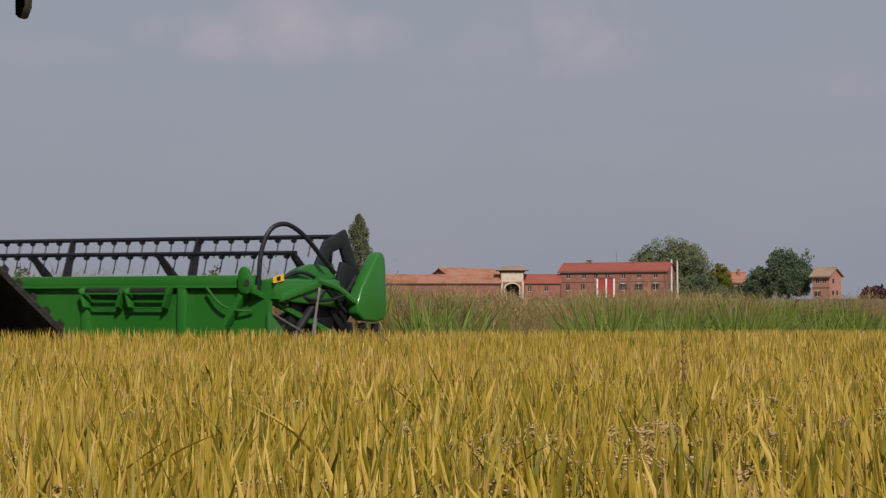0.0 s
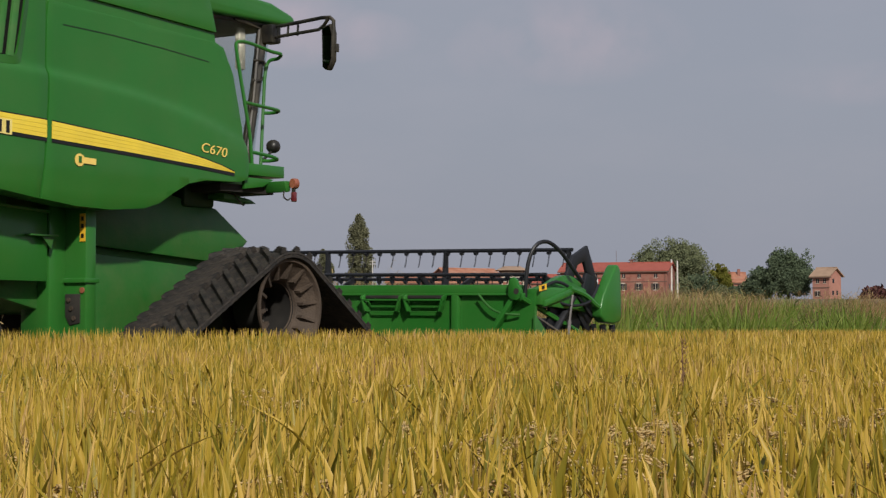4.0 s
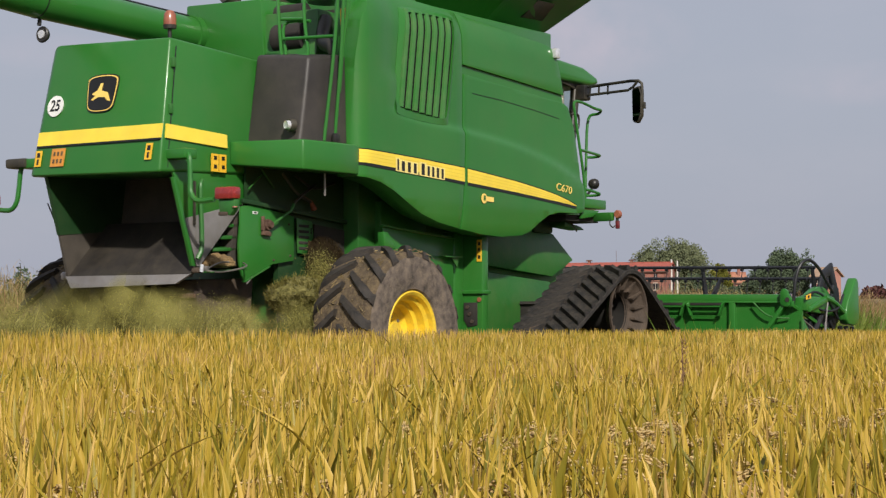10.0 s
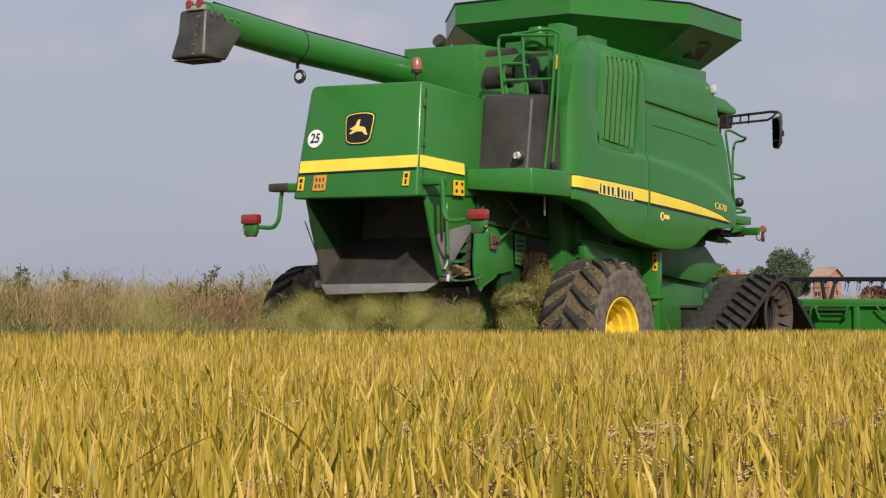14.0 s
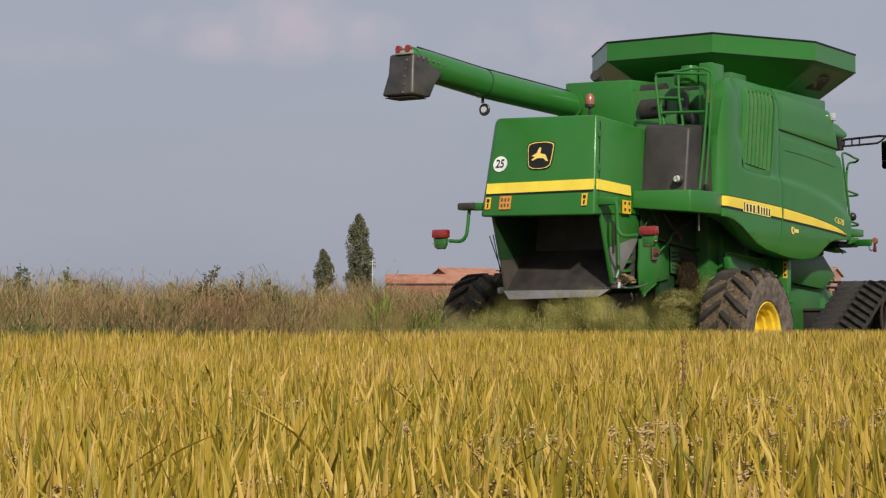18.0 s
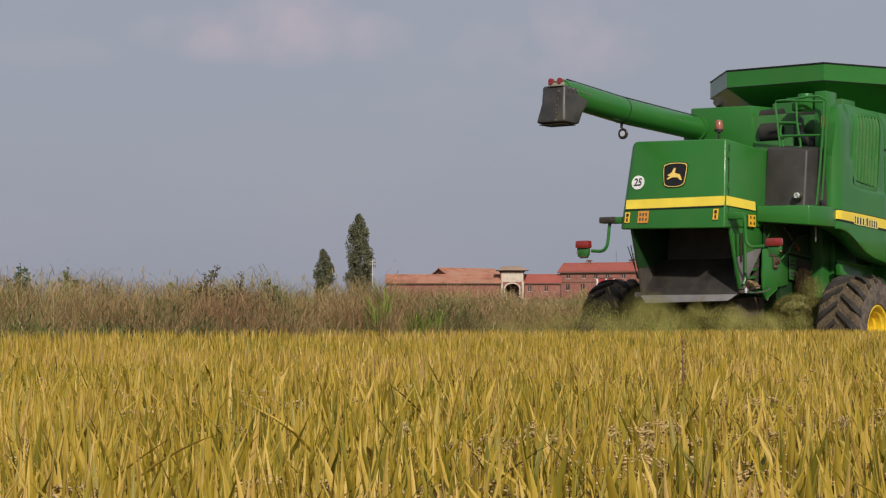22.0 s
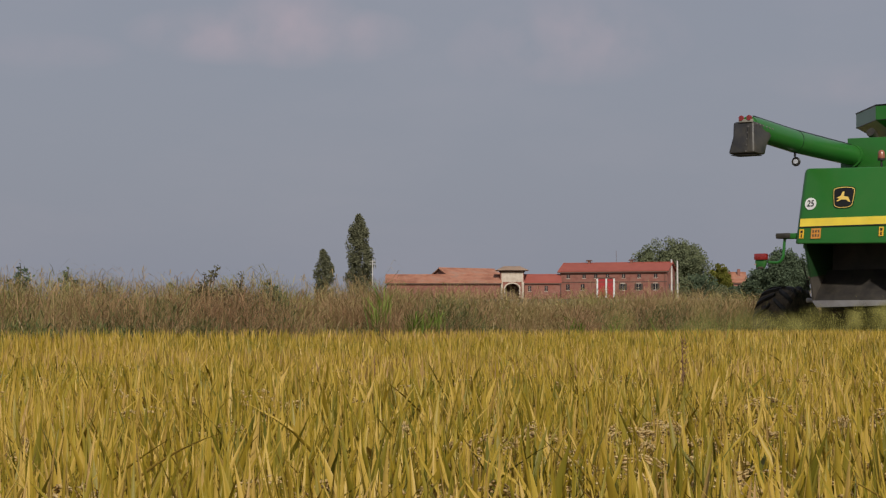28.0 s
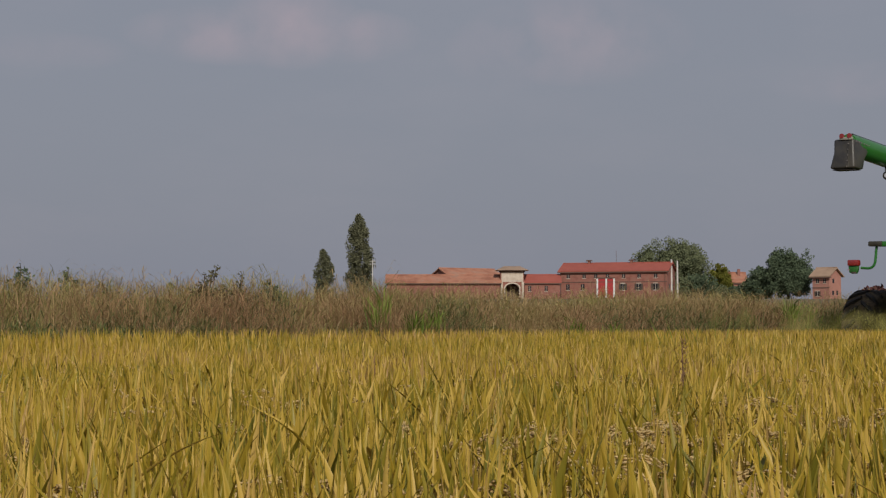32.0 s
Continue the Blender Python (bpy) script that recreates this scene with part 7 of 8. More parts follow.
def make_straw_clump(top):
    """The lump of green straw that rides up behind the right-hand steering wheel."""
    rng = np.random.default_rng(58)
    c = (1.62, -1.08, 1.14)
    b = bmesh.new()
    bmesh.ops.create_icosphere(b, subdivisions=4, radius=1.0)
    for v in b.verts:
        q = v.co.copy()
        k = 1 + 0.22 * noise.noise(q * 1.6) + 0.10 * noise.noise(q * 5)
        v.co = Vector((q.x * 0.30 * k, q.y * 0.25 * k, q.z * 0.17 * k + 0.12 * q.x * 0.30))
    core = part("straw_clump", b, STRAW_CLUMP, top, "dense green-yellow clump of cut straw behind the wheel")
    core.matrix_basis = pose(*c)
    n = 5200
    d = rng.normal(0, 1, (n, 3))
    d /= np.linalg.norm(d, axis=1)[:, None]
    k = rng.uniform(0.88, 1.12, n)
    p = np.stack([d[:, 0] * 0.30 * k, d[:, 1] * 0.25 * k, d[:, 2] * 0.17 * k + 0.12 * d[:, 0] * 0.30 - 0.02], 1)
    V, F = blades(rng, p[:, :2], rng.uniform(0.03, 0.10, n), rng.uniform(0.003, 0.007, n), rng.uniform(0.2, 1.9, n), rng.normal(0.2, 0.5, n), 2, p[:, 2], np.arctan2(d[:, 1], d[:, 0]) + rng.normal(0, 0.8, n))
    tagged(part("loose_straw", mesh_from_arrays("loose", V, F), LOOSE_STRAW, core, "loose straw ends"), kind="stuff")
    # tails of straw hanging from the drive above it
    b = bmesh.new()
    bmesh.ops.create_icosphere(b, subdivisions=4, radius=1.0)
    for v in b.verts:
        q = v.co.copy()
        k = 1 + 0.3 * noise.noise(q * 2.2) + 0.14 * noise.noise(q * 6)
        q = Vector([math.copysign(abs(c) ** 0.55, c) for c in q])
        v.co = Vector((2.25 + 0.25 * q.x * k, -0.93 + 0.035 * q.y * k, 1.47 + 0.19 * q.z * k - 0.06 * q.x))
    mat_ = part("straw_mat", b, OLD_STRAW, top, "brown mat of straw caught in the drive")
    n = 2600
    d = rng.normal(0, 1, (n, 3))
    d /= np.linalg.norm(d, axis=1)[:, None]
    V, F = blades(rng, np.stack([2.25 + 0.30 * d[:, 0], -0.95 + 0.05 * d[:, 1]], 1), rng.uniform(0.03, 0.11, n), rng.uniform(0.003, 0.006, n), rng.uniform(1.2, 3.1, n), rng.normal(0, 0.5, n), 2, 1.50 + 0.22 * d[:, 2] - 0.06 * d[:, 0])
    tagged(part("hanging_straw", mesh_from_arrays("hanging", V, F), OLD_STRAW, mat_, "straw hanging from the drive"), kind="stuff")


LOOSE_STRAW = material("loose_green_straw", [(0.075, 0.068, 0.018), (0.15, 0.135, 0.036), (0.25, 0.215, 0.07)], 4.0, 0.9, island=True, spec=0.1)
STRAW_CLUMP = material("green_straw_clump", [(0.07, 0.063, 0.017), (0.14, 0.127, 0.034), (0.21, 0.185, 0.06)], 26.0, 0.95, bump=0.9, bump_scale=70)
COMBINE = make_combine()
make_straw_clump(COMBINE)


# ---- the farm on the terrace ----
BRICK = material("red_brick_wall", [(0.21, 0.078, 0.058), (0.27, 0.105, 0.078), (0.25, 0.115, 0.085)], 0.8, 0.9, dirt=(0.30, 0.18, 0.135), dirt_amount=0.5, dirt_scale=0.4, bump=0.2, bump_scale=6)
TILES = material("orange_roof_tiles", [(0.27, 0.105, 0.064), (0.41, 0.18, 0.11), (0.36, 0.205, 0.145)], 0.35, 0.85, dirt=(0.22, 0.10, 0.06), dirt_amount=0.6, dirt_scale=0.6, bump=0.5, bump_scale=5)
NEW_TILES = material("bright_red_roof_tiles", [(0.29, 0.072, 0.052), (0.35, 0.092, 0.066)], 0.6, 0.85, dirt=(0.24, 0.065, 0.045), dirt_amount=0.4, dirt_scale=1.2, bump=0.4, bump_scale=5)
OLD_TILES = material("mossy_roof_tiles", [(0.30, 0.20, 0.135), (0.38, 0.26, 0.18)], 0.5, 0.9, bump=0.4, bump_scale=5)
PLASTER = material("pale_plaster", [(0.50, 0.42, 0.34), (0.62, 0.54, 0.45)], 0.9, 0.9, dirt=(0.35, 0.25, 0.18), dirt_amount=0.5, dirt_scale=0.8)
PINK = material("pink_plaster", [(0.34, 0.155, 0.12), (0.41, 0.20, 0.155)], 0.6, 0.9, dirt=(0.36, 0.18, 0.12), dirt_amount=0.5, dirt_scale=0.7)
DARK_PANE = material("dark_window_pane", [(0.015, 0.015, 0.018), (0.03, 0.03, 0.035)], 3, 0.2)
SHUTTER = material("brown_shutter", [(0.05, 0.04, 0.03), (0.08, 0.06, 0.045)], 4, 0.7)
RED_DOOR = material("red_barn_door", [(0.36, 0.030, 0.035), (0.42, 0.045, 0.045)], 1.5, 0.6)
EAVE = material("dark_eave_wood", [(0.10, 0.06, 0.045), (0.15, 0.09, 0.07)], 2, 0.9)
CONCRETE = material("pale_concrete", [(0.50, 0.48, 0.45), (0.60, 0.58, 0.55)], 1.5, 0.9)


def house(name, label, origin, turn, length, depth, wall_h, roof_h, wall_mat, roof_mat, over=0.5, windows=()):
    """A gabled house: local x along its front, y into it, z up. windows: (x, z, width, height, with shutters)."""
    h = new(name)
    h.matrix_basis = pose(*origin, 0, 0, turn)
    tagged(h, label, "house")
    t = 0.4
    # walls butt at the corners
    part("front_wall", box(0, length, 0, t, -4, wall_h, 0), wall_mat, h)
    part("back_wall", box(0, length, depth - t, depth, -4, wall_h, 0), wall_mat, h)
    for x0 in (0, length - t):
        part("gable_wall", prism([(t, -4), (depth - t, -4), (depth - t, wall_h), (depth / 2, wall_h + roof_h * 0.92), (t, wall_h)], "x", x0, x0 + t, 0), wall_mat, h)
    k = roof_h / (depth / 2)
    for s in (0, 1):
        y0, y1 = (-over, depth / 2) if s == 0 else (depth + over, depth / 2)
        z0, z1 = wall_h - k * over, wall_h + roof_h
        part("roof", hull8([(-over, y0, z0), (length + over, y0, z0), (length + over, y1, z1), (-over, y1, z1), (-over, y0, z0 + 0.28), (length + over, y0, z0 + 0.28), (length + over, y1, z1 + 0.28), (-over, y1, z1 + 0.28)], 0), roof_mat, h)
    part("eave", box(-over, length + over, -over - 0.06, -0.002, wall_h - k * over - 0.28, wall_h - k * over - 0.02, 0), EAVE, h)
    part("ridge_cap", tube([(-over, depth / 2, wall_h + roof_h + 0.28), (length + over, depth / 2, wall_h + roof_h + 0.28)], 0.18, 8), roof_mat, h)
    for x, z, w, hh, shut in windows:
        win = part("window", box(x - w / 2, x + w / 2, -0.03, 0.05, z - hh / 2, z + hh / 2, 0), DARK_PANE, h, "dark window")
        part("lintel", box(x - w / 2 - 0.15, x + w / 2 + 0.15, -0.08, 0.04, z + hh / 2 + 0.02, z + hh / 2 + 0.22, 0), PLASTER if shut else wall_mat, win)
        part("sill", box(x - w / 2 - 0.12, x + w / 2 + 0.12, -0.12, 0.04, z - hh / 2 - 0.16, z - hh / 2 - 0.01, 0), PLASTER, win)
        part("mullion", box(x - 0.04, x + 0.04, -0.05, 0.0, z - hh / 2, z + hh / 2, 0), PLASTER, win)
        if shut:
            for sx in (-1, 1):
                part("shutter", box(x + sx * (w * 0.78) - w * 0.25, x + sx * (w * 0.78) + w * 0.25, -0.10, -0.03, z - hh / 2, z + hh / 2, 0), SHUTTER, win)
    return h


def make_farm():
    Z0 = 10.25
    # long two-storey farmhouse, its right end toward the viewer
    wins = []
    for x in (2.3, 6.8, 10.1, 13.4, 17.9, 22.2, 26.8):
        wins.append((x, 5.95, 0.9, 1.05, False))
    for x in (2.2, 6.4):
        wins.append((x, 3.0, 1.0, 1.6, False))
    for x in (17.7, 22.1, 26.7):
        wins.append((x, 3.0, 1.1, 1.7, True))
    h = house("farmhouse", "long red brick farmhouse under a bright red tiled roof", (32.1, 546, Z0), -20, 29.9, 9.5, 7.4, 2.0, BRICK, NEW_TILES, 0.6, wins)
    part("string_course", box(-0.02, 29.92, -0.10, 0, 4.25, 4.45, 0), EAVE, h)
    for x0, x1 in ((10.7, 12.7), (13.4, 15.0)):
        part("barn_door", box(x0, x1, -0.07, 0.0, 0.0, 5.3, 0), RED_DOOR, h, "red double barn door")
    for x in (10.55, 13.05, 15.25):
        part("white_pier", box(x - 0.22, x + 0.22, -0.18, -0.075, 0.0, 5.6, 0), WHITE, h)
    part("door_head", box(10.3, 15.5, -0.22, -0.19, 5.3, 5.6, 0), EAVE, h)
    for x in (6.6, 18.6):
        part("chimney", box(x, x + 0.7, 4.2, 4.9, 8.9, 10.2, 0), BRICK, h)
        part("chimney_cap", prism([(x - 0.5, 10.2), (x + 1.3, 10.2), (x + 1.0, 10.55), (x - 0.2, 10.55)], "y", 4.0, 5.1, 0), EAVE, h)
    part("downpipe", tube([(0.2, -0.12, 0), (0.2, -0.12, 7.0)], 0.09, 6), EAVE, h)
    part("downpipe", tube([(29.4, -0.12, 0), (29.4, -0.12, 7.0)], 0.09, 6), EAVE, h)
    part("aerial", tube([(14.6, 4.75, 9.8), (14.6, 4.75, 13.0)], 0.05, 5), EAVE, h)
    for k, y in enumerate((2.6, 6.6)):
        part("gable_window", box(29.88, 29.93, y - 0.55, y + 0.55, 2.2, 3.8, 0), DARK_PANE, h, "dark window")
    # joining wing
    house("low_wing", "low red brick wing under a red tiled roof", (22.2, 543, Z0), 0, 9.7, 7, 4.3, 1.9, BRICK, NEW_TILES, 0.4, [(1.4, 2.6, 0.8, 1.5, False), (5.9, 2.6, 0.8, 1.5, False)])
    # gatehouse with an arched way through
    g = new("gatehouse")
    g.matrix_basis = pose(15.6, 541, Z0)
    tagged(g, "pale plastered gatehouse with an arched gateway and a wide roof", "gatehouse")
    arch = [(1.3, -4), (1.3, 2.6)] + [(3.2 - 1.9 * math.cos(a), 2.6 + 1.3 * math.sin(a)) for a in np.linspace(0.2, math.pi - 0.2, 9)] + [(5.1, 2.6), (5.1, -4), (6.4, -4), (6.4, 7.1), (0, 7.1), (0, -4)]
    part("gate_wall", prism(arch, "y", 0, 0.6, 0), BRICK, g)
    part("upper_plaster", box(0.25, 6.15, -0.06, 0.0, 4.35, 7.0, 0), PLASTER, g, "pale plaster panel")
    part("arch_moulding", prism([(1.0, 0), (1.0, 2.7)] + [(3.2 - 2.25 * math.cos(a), 2.7 + 1.55 * math.sin(a)) for a in np.linspace(0.1, math.pi - 0.1, 9)] + [(5.4, 2.7), (5.4, 0), (5.1, 0), (5.1, 2.6)] + [(3.2 + 1.9 * math.cos(a), 2.6 + 1.3 * math.sin(a)) for a in np.linspace(0.2, math.pi - 0.2, 9)] + [(1.3, 2.6), (1.3, 0)], "y", -0.16, -0.07, 0), PLASTER, g)
    for x in (0.05, 5.75):
        part("pilaster", box(x, x + 0.6, -0.2, -0.065, -2, 4.3, 0), PLASTER, g)
    part("cornice", box(-0.2, 6.6, -0.3, 6.2, 7.1, 7.5, 0), EAVE, g)
    part("gate_roof", hull8([(-1.3, -1.3, 7.5), (7.7, -1.3, 7.5), (7.7, 7.2, 7.5), (-1.3, 7.2, 7.5), (1.0, 2.0, 8.7), (5.4, 2.0, 8.7), (5.4, 4.0, 8.7), (1.0, 4.0, 8.7)], 0), OLD_TILES, g)
    part("gate_back", box(0, 6.4, 5.4, 6.0, -4, 7.1, 0), BRICK, g)
    for x in (0, 5.9):
        part("gate_side", box(x, x + 0.5, 0.6, 5.4, -4, 7.1, 0), BRICK, g)
    part("gate_leaf", box(1.32, 5.08, 3.0, 3.1, -2, 2.6, 0), EAVE, g)
    # barns to the left
    house("long_barn", "long low barn with faded orange tiles", (-15.2, 540, Z0), 0, 30.6, 9, 4.2, 1.9, BRICK, TILES, 0.5)
    house("rear_barn", "higher barn roof of faded orange tiles", (1.3, 553, Z0), 35, 18.5, 7.5, 6.6, 1.75, BRICK, TILES, 0.5)
    # houses to the right
    house("far_house", "weathered brick house half hidden by trees", (79.5, 575, Z0), 0, 8.0, 8, 5.2, 2.6, PINK, TILES, 0.4, [(2, 3.8, 0.9, 1.3, False), (6, 3.8, 0.9, 1.3, False)])
    for x in (1.2, 5.8):
        c = new("chimney_stack", finish(box(79.5 + x, 80.3 + x, 577.5, 578.3, Z0 + 6.5, Z0 + 9.0, 0)))
        c.data.materials.append(BRICK)
        tagged(c, "brick chimney stack on the far house", "chimney", "far house chimneys")
    t = house("tower_house", "tall narrow pink house with a tiled gable roof", (101.0, 545, Z0 - 1.0), -42, 5.2, 6.2, 7.2, 1.9, PINK, OLD_TILES, 0.7, [(1.6, 5.7, 0.9, 1.2, False), (3.8, 5.7, 0.8, 1.2, False), (1.6, 2.2, 0.9, 1.3, True)])
    for y, z in ((2.2, 5.7), (4.2, 2.5), (2.0, 2.4)):
        part("gable_window", box(5.18, 5.23, y - 0.45, y + 0.45, z - 0.6, z + 0.6, 0), DARK_PANE, t, "dark window")
    part("string_course", box(-0.05, 5.25, -0.08, 0, 3.7, 3.95, 0), EAVE, t)
    # poles
    for x, y, z1 in ((61.9, 540, 20.7), (63.6, 541, 20.4)):
        p = new("concrete_pole", finish(tube([(x, y, 8), (x, y, z1)], [0.30, 0.22], 8)))
        p.data.materials.append(CONCRETE)
        tagged(p, "pale concrete pole beside the farmhouse", "pole", "concrete poles")
    p = new("wire_pole", finish(tube([(-19.1, 540, 8), (-19.1, 540, 20.5)], [0.16, 0.12], 6)))
    p.data.materials.append(CONCRETE)
    tagged(p, "thin grey pole with cross arms beside the poplar", "pole")
    for z in (19.4, 20.2):
        part("cross_arm", tube([(-20.0, 540, z), (-18.2, 540, z)], 0.07, 5), CONCRETE, p)


make_farm()


# ---- trees ----
BARK = material("grey_brown_bark", [(0.06, 0.045, 0.03), (0.12, 0.09, 0.065)], 3, 0.95, bump=0.6, bump_scale=12)


def leaf_cloud(rng, centres, radii, count, size):
    """Leaf sprays scattered through soft clumps."""
    which = rng.integers(0, len(centres), count)
    d = rng.normal(0, 1, (count, 3))
    d /= np.linalg.norm(d, axis=1)[:, None]
    p = centres[which] + d * (radii[which] * np.minimum(1.05, np.abs(rng.normal(0.75, 0.25, (count, 1)))))
    a = rng.normal(0, 1, (count, 3))
    a /= np.linalg.norm(a, axis=1)[:, None]
    b = np.cross(a, rng.normal(0, 1, (count, 3)))
    b /= np.linalg.norm(b, axis=1)[:, None]
    s = rng.uniform(0.5, 1.3, (count, 1)) * size
    V = np.stack([p - a * s, p - b * s * 0.55, p + a * s, p + b * s * 0.55], 1).reshape(-1, 3)
    return mesh_from_arrays("leaves", V, np.arange(4 * count).reshape(-1, 4))


def tree(name, label, x, y, z0, height, width, kind, leaf_mat, seed, leaves=5000, size=0.42, category="tree"):
    rng = np.random.default_rng(seed)
    t = new(name)
    t.matrix_basis = pose(x, y, z0)
    tagged(t, label, category)
    r0 = height * 0.022
    trunk = tube([(0, 0, -1.5), (0.1, 0, height * 0.3), (-0.1, 0.1, height * 0.6), (0, 0, height * 0.9)], [r0 * 1.3, r0, r0 * 0.6, r0 * 0.15], 8)
    part("trunk", trunk, BARK, t)
    n = 150
    if kind == "column":
        q = rng.uniform(0.03, 0.985, n)
        prof = np.clip(np.minimum(0.62 + q / 0.3, 1.0) * (1 - np.clip((q - 0.55) / 0.47, 0, 1) ** 1.9), 0.10, 1)
        ang = rng.uniform(0, 2 * np.pi, n)
        rad = np.sqrt(rng.uniform(0.0, 0.62, n)) * width / 2 * prof
        C = np.stack([rad * np.cos(ang), rad * np.sin(ang), q * height], 1)
        R = (width * 0.135 * (0.4 + 0.6 * prof) * rng.uniform(0.6, 1.2, n))[:, None] * np.array([[1, 1, 1.9]])
    else:
        d = rng.normal(0, 1, (n, 3))
        d /= np.linalg.norm(d, axis=1)[:, None]
        k = rng.uniform(0.25, 1.0, n)[:, None] ** 0.6
        C = d * k * np.array([[width / 2, width / 2, height * 0.5]]) * 0.86 + np.array([[0, 0, height * 0.47]])
        C[:, 2] = np.maximum(C[:, 2], height * 0.06)
        R = (min(width, height) * rng.uniform(0.06, 0.14, n))[:, None] * np.array([[1, 1, 1.15]])
        for c in C[::9]:
            part("limb", tube(rounded([(0, 0, height * 0.2), (c[0] * 0.45, c[1] * 0.45, height * 0.2 + (c[2] - height * 0.2) * 0.6), tuple(c * 0.95)], 3), [r0 * 0.5 * (1 - 0.12 * i) for i in range(7)], 5), BARK, t)
    me = leaf_cloud(rng, C, R, int(leaves * 0.7), size * 1.12)
    me.materials.append(leaf_mat)
    part("crown", me, leaf_mat, t)
    return t


# LEAF_A to LEAF_C are lightened: distance haze is mixed into the leaf colours
LEAF_A = material("hazed_poplar_leaves", [(0.105, 0.108, 0.066), (0.14, 0.142, 0.084), (0.175, 0.176, 0.106)], 0.3, 0.9, island=True, spec=0.1, translucent=0.15)
LEAF_B = material("hazed_willow_leaves", [(0.115, 0.136, 0.074), (0.165, 0.186, 0.100), (0.215, 0.23, 0.130)], 0.3, 0.9, island=True, spec=0.1, translucent=0.2)
LEAF_C = material("hazed_dark_oak_leaves", [(0.070, 0.098, 0.062), (0.100, 0.134, 0.080), (0.130, 0.162, 0.096)], 0.3, 0.9, island=True, spec=0.1, translucent=0.15)
LEAF_D = material("yellowing_leaves", [(0.09, 0.10, 0.02), (0.16, 0.16, 0.03), (0.22, 0.19, 0.04)], 0.3, 0.9, island=True, spec=0.1, translucent=0.2)
LEAF_S = material("shrub_leaves", [(0.07, 0.06, 0.035), (0.12, 0.11, 0.055), (0.18, 0.155, 0.085)], 3.0, 0.9, island=True, spec=0.1, translucent=0.15)
LEAF_E = material("dark_red_leaves", [(0.045, 0.014, 0.014), (0.08, 0.022, 0.02), (0.06, 0.03, 0.02)], 0.3, 0.7, island=True)


def make_trees():
    z = terrace(540)
    tree("lombardy_poplar", "tall dark green Lombardy poplar beyond the reeds", -22.9, 545, z, 23.6, 8.6, "column", LEAF_A, 1, 30000, 0.25)
    tree("lombardy_poplar", "shorter Lombardy poplar beside the tall one", -32.6, 545, z, 14.0, 6.4, "column", LEAF_A, 2, 14000, 0.24)
    tree("willow", "broad round willow behind the farmhouse", 66.5, 577, z, 19.6, 26.0, "round", LEAF_B, 3, 52000, 0.30)
    tree("yellowing_tree", "small yellowing tree beside the willow", 78.8, 569, z, 12.2, 8.4, "round", LEAF_D, 4, 10000, 0.28)
    for i, (x, h, w) in enumerate(((68.0, 7.6, 9.5), (72.6, 8.8, 10.5), (76.8, 6.0, 7.5), (82.2, 5.0, 7.0), (87.2, 7.6, 7.5))):
        tree("bush", "dark green bush at the foot of the willow" if i < 3 else "low dark green bush before the brick house", x, 561, z, h, w, "round", LEAF_C if i % 2 else LEAF_B, 50 + i, 7000, 0.32, "bush")
    tree("oak", "dense dark green oak between the houses", 96.2, 556, z, 16.0, 17.0, "round", LEAF_C, 5, 38000, 0.29)
    tree("oak", "dark green tree at the oak's side", 88.8, 558, z, 10.8, 9.0, "round", LEAF_C, 6, 13000, 0.29)
    tree("plum_bush", "dark red-leaved bush beside the field", 116.0, 530, z - 3, 7.4, 12.0, "round", LEAF_E, 7, 9000, 0.5, "bush")
    tree("dark_hedge", "dark hedge far beyond the bank", 130.0, 560, z - 3, 7.5, 16.0, "round", LEAF_C, 8, 7000, 0.55, "hedge")
    # small trees over the bank on the left
    for i, (x, h, w, m, lab) in enumerate(((-63.6, 13.9, 5.2, LEAF_C, "small tree showing over the reeds"), (-56.4, 13.5, 5.2, LEAF_C, "small tree showing over the reeds"),
                                         (-51.0, 11.0, 5.5, LEAF_B, "low bush showing over the reeds"), (-26.0, 11.6, 4.0, LEAF_C, "low bush showing over the reeds"), (-41.0, 10.8, 6.0, LEAF_B, "low bush showing over the reeds"))):
        tree("small_tree", lab, x, 300, terrace(300) - 1.5, h, w, "round", m, 20 + i, 3000, 0.26, "tree")
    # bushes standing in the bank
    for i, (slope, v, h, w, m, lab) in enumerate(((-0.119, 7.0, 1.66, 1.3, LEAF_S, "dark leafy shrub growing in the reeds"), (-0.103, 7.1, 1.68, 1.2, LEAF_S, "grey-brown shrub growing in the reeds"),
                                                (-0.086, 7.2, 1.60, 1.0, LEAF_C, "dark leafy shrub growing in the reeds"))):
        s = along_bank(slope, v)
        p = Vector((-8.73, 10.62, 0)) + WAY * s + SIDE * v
        sh = tree("shrub", lab, p.x, p.y, 0, h, w, "round", m, 30 + i, 9000, 0.030, "shrub")
        for k in range(3 if i == 0 else 1):
            a = 1.3 * k + i
            top = (0.10 * math.cos(a) + (0.06 if i == 0 else 0), 0.1 * math.sin(a), h + (0.12 if i == 0 else 0.02) - 0.06 * k)
            part("twig", tube([(0.03 * math.cos(a), 0, h * 0.5), (top[0] * 0.6, top[1] * 0.6, h * 0.85), top], [0.012, 0.009, 0.005], 5), BARK, sh)
            rr = np.random.default_rng(60 + 9 * i + k)
            part("twig_leaves", leaf_cloud(rr, np.array([[top[0], top[1], top[2] - 0.04], [top[0] * 0.8, top[1] * 0.8, top[2] - 0.14]]), np.array([[0.06, 0.06, 0.08]] * 2), 40, 0.026), m, sh)


make_trees()


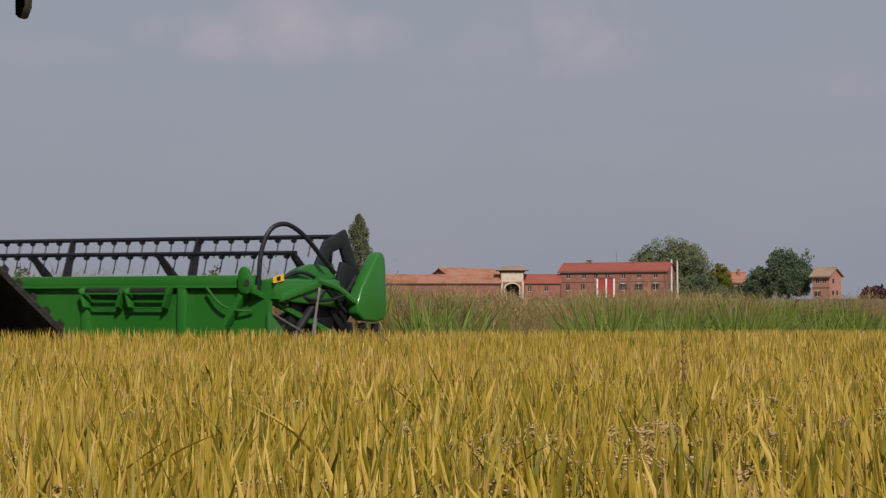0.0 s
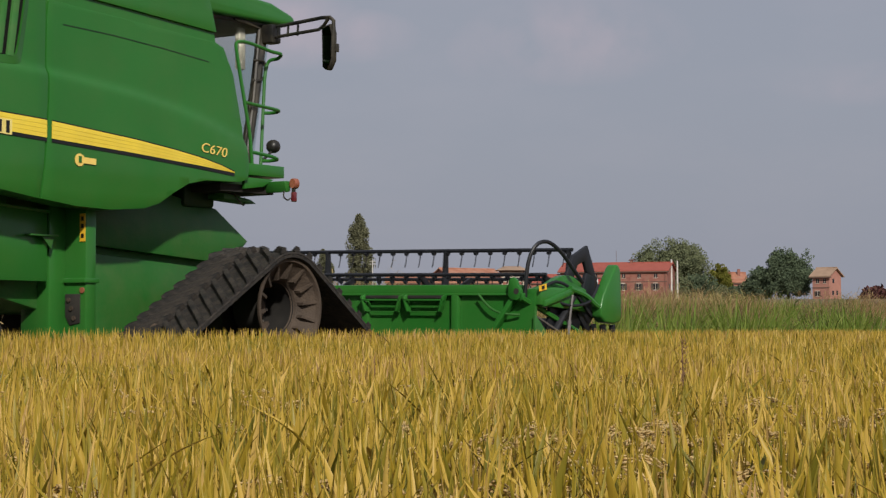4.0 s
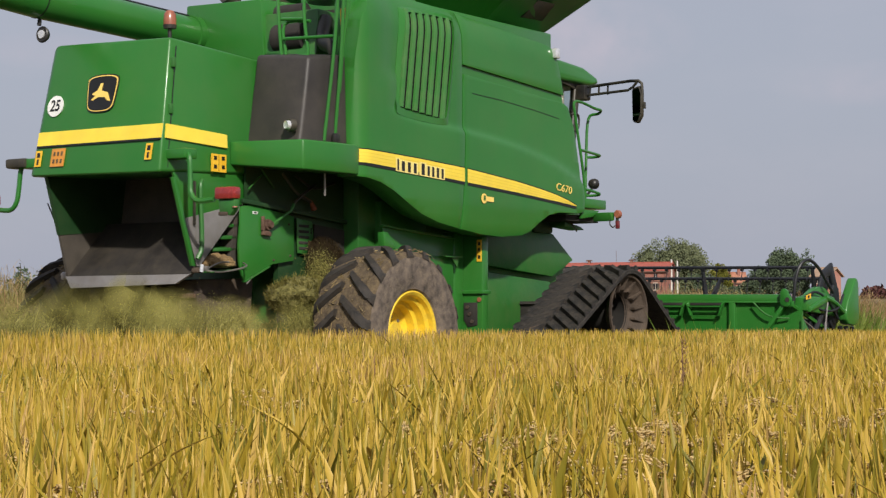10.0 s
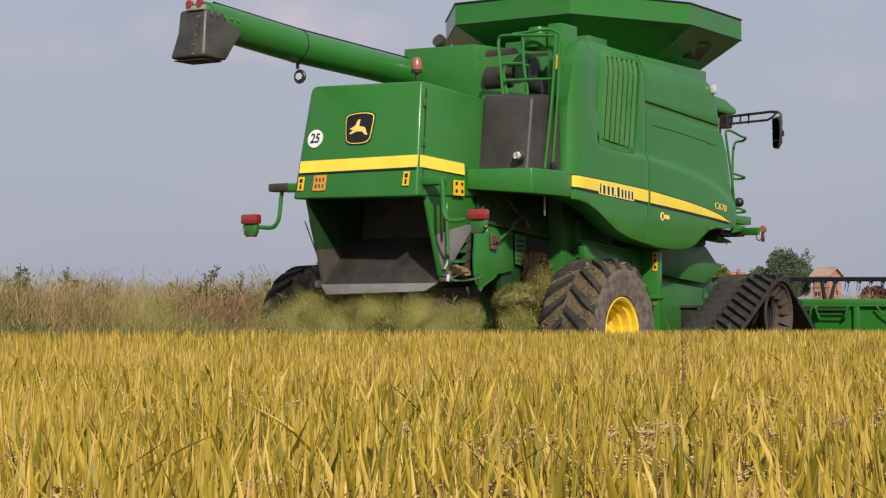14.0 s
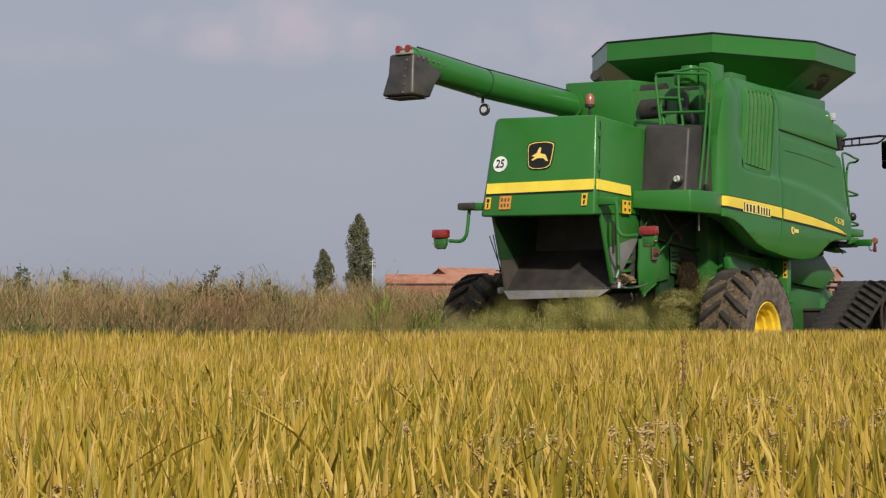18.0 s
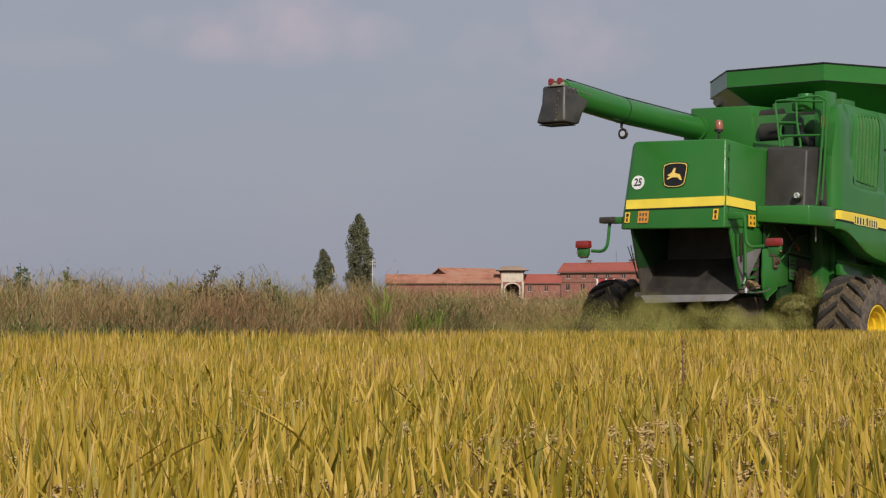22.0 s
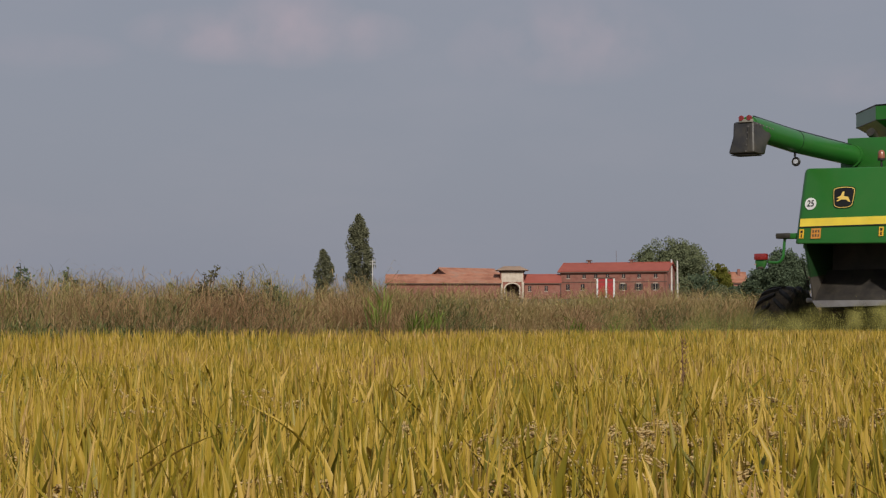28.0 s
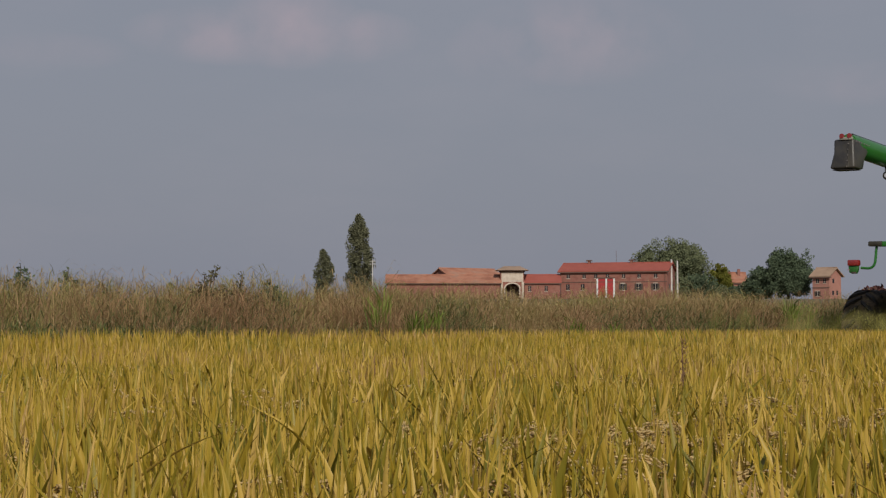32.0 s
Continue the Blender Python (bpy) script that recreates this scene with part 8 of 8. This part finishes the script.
# ---- what moves ----
DRIVE = [(0, -8.729, 10.621, 54.89), (1, -8.205, 11.385, 54.79), (2, -7.667, 12.15, 54.7), (3, -7.122, 12.916, 54.61), (4, -6.577, 13.677, 54.47), (5, -6.035, 14.422, 54.43), (6, -5.474, 15.183, 54.28),
         (7, -4.9, 15.945, 54.57), (8, -4.323, 16.702, 54.84), (9, -3.754, 17.455, 55.17), (10, -3.188, 18.214, 55.54), (11, -2.614, 18.97, 55.89), (12, -2.041, 19.737, 56.2), (13, -1.485, 20.528, 56.46),
         (14, -0.949, 21.346, 56.6), (15, -0.421, 22.158, 56.54), (16, 0.106, 22.962, 56.46), (17, 0.635, 23.788, 56.42), (18, 1.162, 24.625, 56.13), (19, 1.681, 25.423, 55.81), (20, 2.186, 26.19, 55.44),
         (21, 2.68, 26.942, 55.06), (22, 3.186, 27.683, 54.69), (23, 3.709, 28.404, 54.39), (24, 4.238, 29.128, 54.16), (25, 4.77, 29.88, 54.02), (26, 5.323, 30.673, 54.14), (27, 5.925, 31.54, 54.24),
         (28, 6.471, 32.308, 54.34), (29, 7.001, 33.028, 54.61), (30, 7.552, 33.748, 54.89), (31, 8.105, 34.483, 55.19), (32, 8.636, 35.224, 55.48)]


def motions():
    walk(COMBINE, [(float(t), pose(x, y, 0, 0, 0, rz)) for t, x, y, rz in DRIVE])
    gone = [0.0]
    for a, b in zip(DRIVE, DRIVE[1:]):
        gone.append(gone[-1] + math.dist(a[1:3], b[1:3]))

    def far(t):
        return float(np.interp(t, range(33), gone))

    half = [k * 0.5 for k in range(65)]
    quarter = [k * 0.25 for k in range(129)]
    fast = [min(32.0, k * 0.3) for k in range(108)]
    for kind, ob, *rest in MOVERS:
        if kind == "wheel":
            base = ob.matrix_basis.copy()
            walk(ob, [(t, base @ Matrix.Rotation(far(t) / rest[0], 4, "Y")) for t in half])
        elif kind == "lug":
            s0, y = rest
            rows = []
            for t in quarter:
                x, z, q = on_belt(s0 + far(t))
                rows.append((t, Matrix.Translation((x, y, z)) @ Matrix.Rotation(math.pi / 2 - q, 4, "Y")))
            walk(ob, rows)
        elif kind == "reel":
            base = ob.matrix_basis.copy()
            walk(ob, [(t, base @ Matrix.Rotation(radians(REEL_PHASE + REEL_SPEED * t), 4, "Y")) for t in fast])
        elif kind == "bar":
            base = ob.matrix_basis.copy()
            walk(ob, [(t, base @ Matrix.Rotation(-radians(REEL_PHASE + REEL_SPEED * t), 4, "Y")) for t in fast])
        elif kind == "sedge":
            # stands until the reel reaches it, falls in sideways and rides along on the header's floor
            s, v = rest
            hit = float(np.interp(s - 9.25, gone, range(33)))
            base = ob.matrix_basis.copy()
            if s - 9.25 > gone[-1]:
                walk(ob, [(0.0, base), (32.0, base)])
                continue
            rows = [(0.0, base)] + ([(hit - 0.3, base)] if hit > 0.4 else [])
            side = -1 if v > 0 else 1
            for k, (u, tip, z) in enumerate(((9.2, 40, 0.3), (8.95, 80, 0.42))):
                t = max(0.05, hit) + 0.35 * k
                x, y, rz = [float(np.interp(t, range(33), [r[i] for r in DRIVE])) for i in (1, 2, 3)]
                rows.append((t, pose(x, y, 0, 0, 0, rz) @ pose(u, v * 0.9, z, -side * tip, 0, 0)))
            t = math.ceil(rows[-1][0] + 0.2)
            while t <= 32:
                x, y, rz = DRIVE[t][1:]
                rows.append((float(t), pose(x, y, 0, 0, 0, rz) @ pose(8.85, v * 0.9, 0.45, -side * 84, 0, 0)))
                t += 1
            walk(ob, rows)
        elif kind == "chaff":
            c, i = rest
            rows = []
            for t in [min(32.0, k * 0.4) for k in range(81)]:
                a = t * (2.1 + 0.37 * i) + i
                rows.append((t, pose(c[0] + 0.10 * math.sin(a), c[1] + 0.08 * math.sin(1.7 * a), c[2] + 0.06 * math.cos(1.3 * a), 14 * math.sin(0.9 * a), 20 * math.sin(0.6 * a + 1), 25 * math.sin(0.5 * a))))
            walk(ob, rows)


REEL_SPEED, REEL_PHASE = 117.0, 43.5
motions()
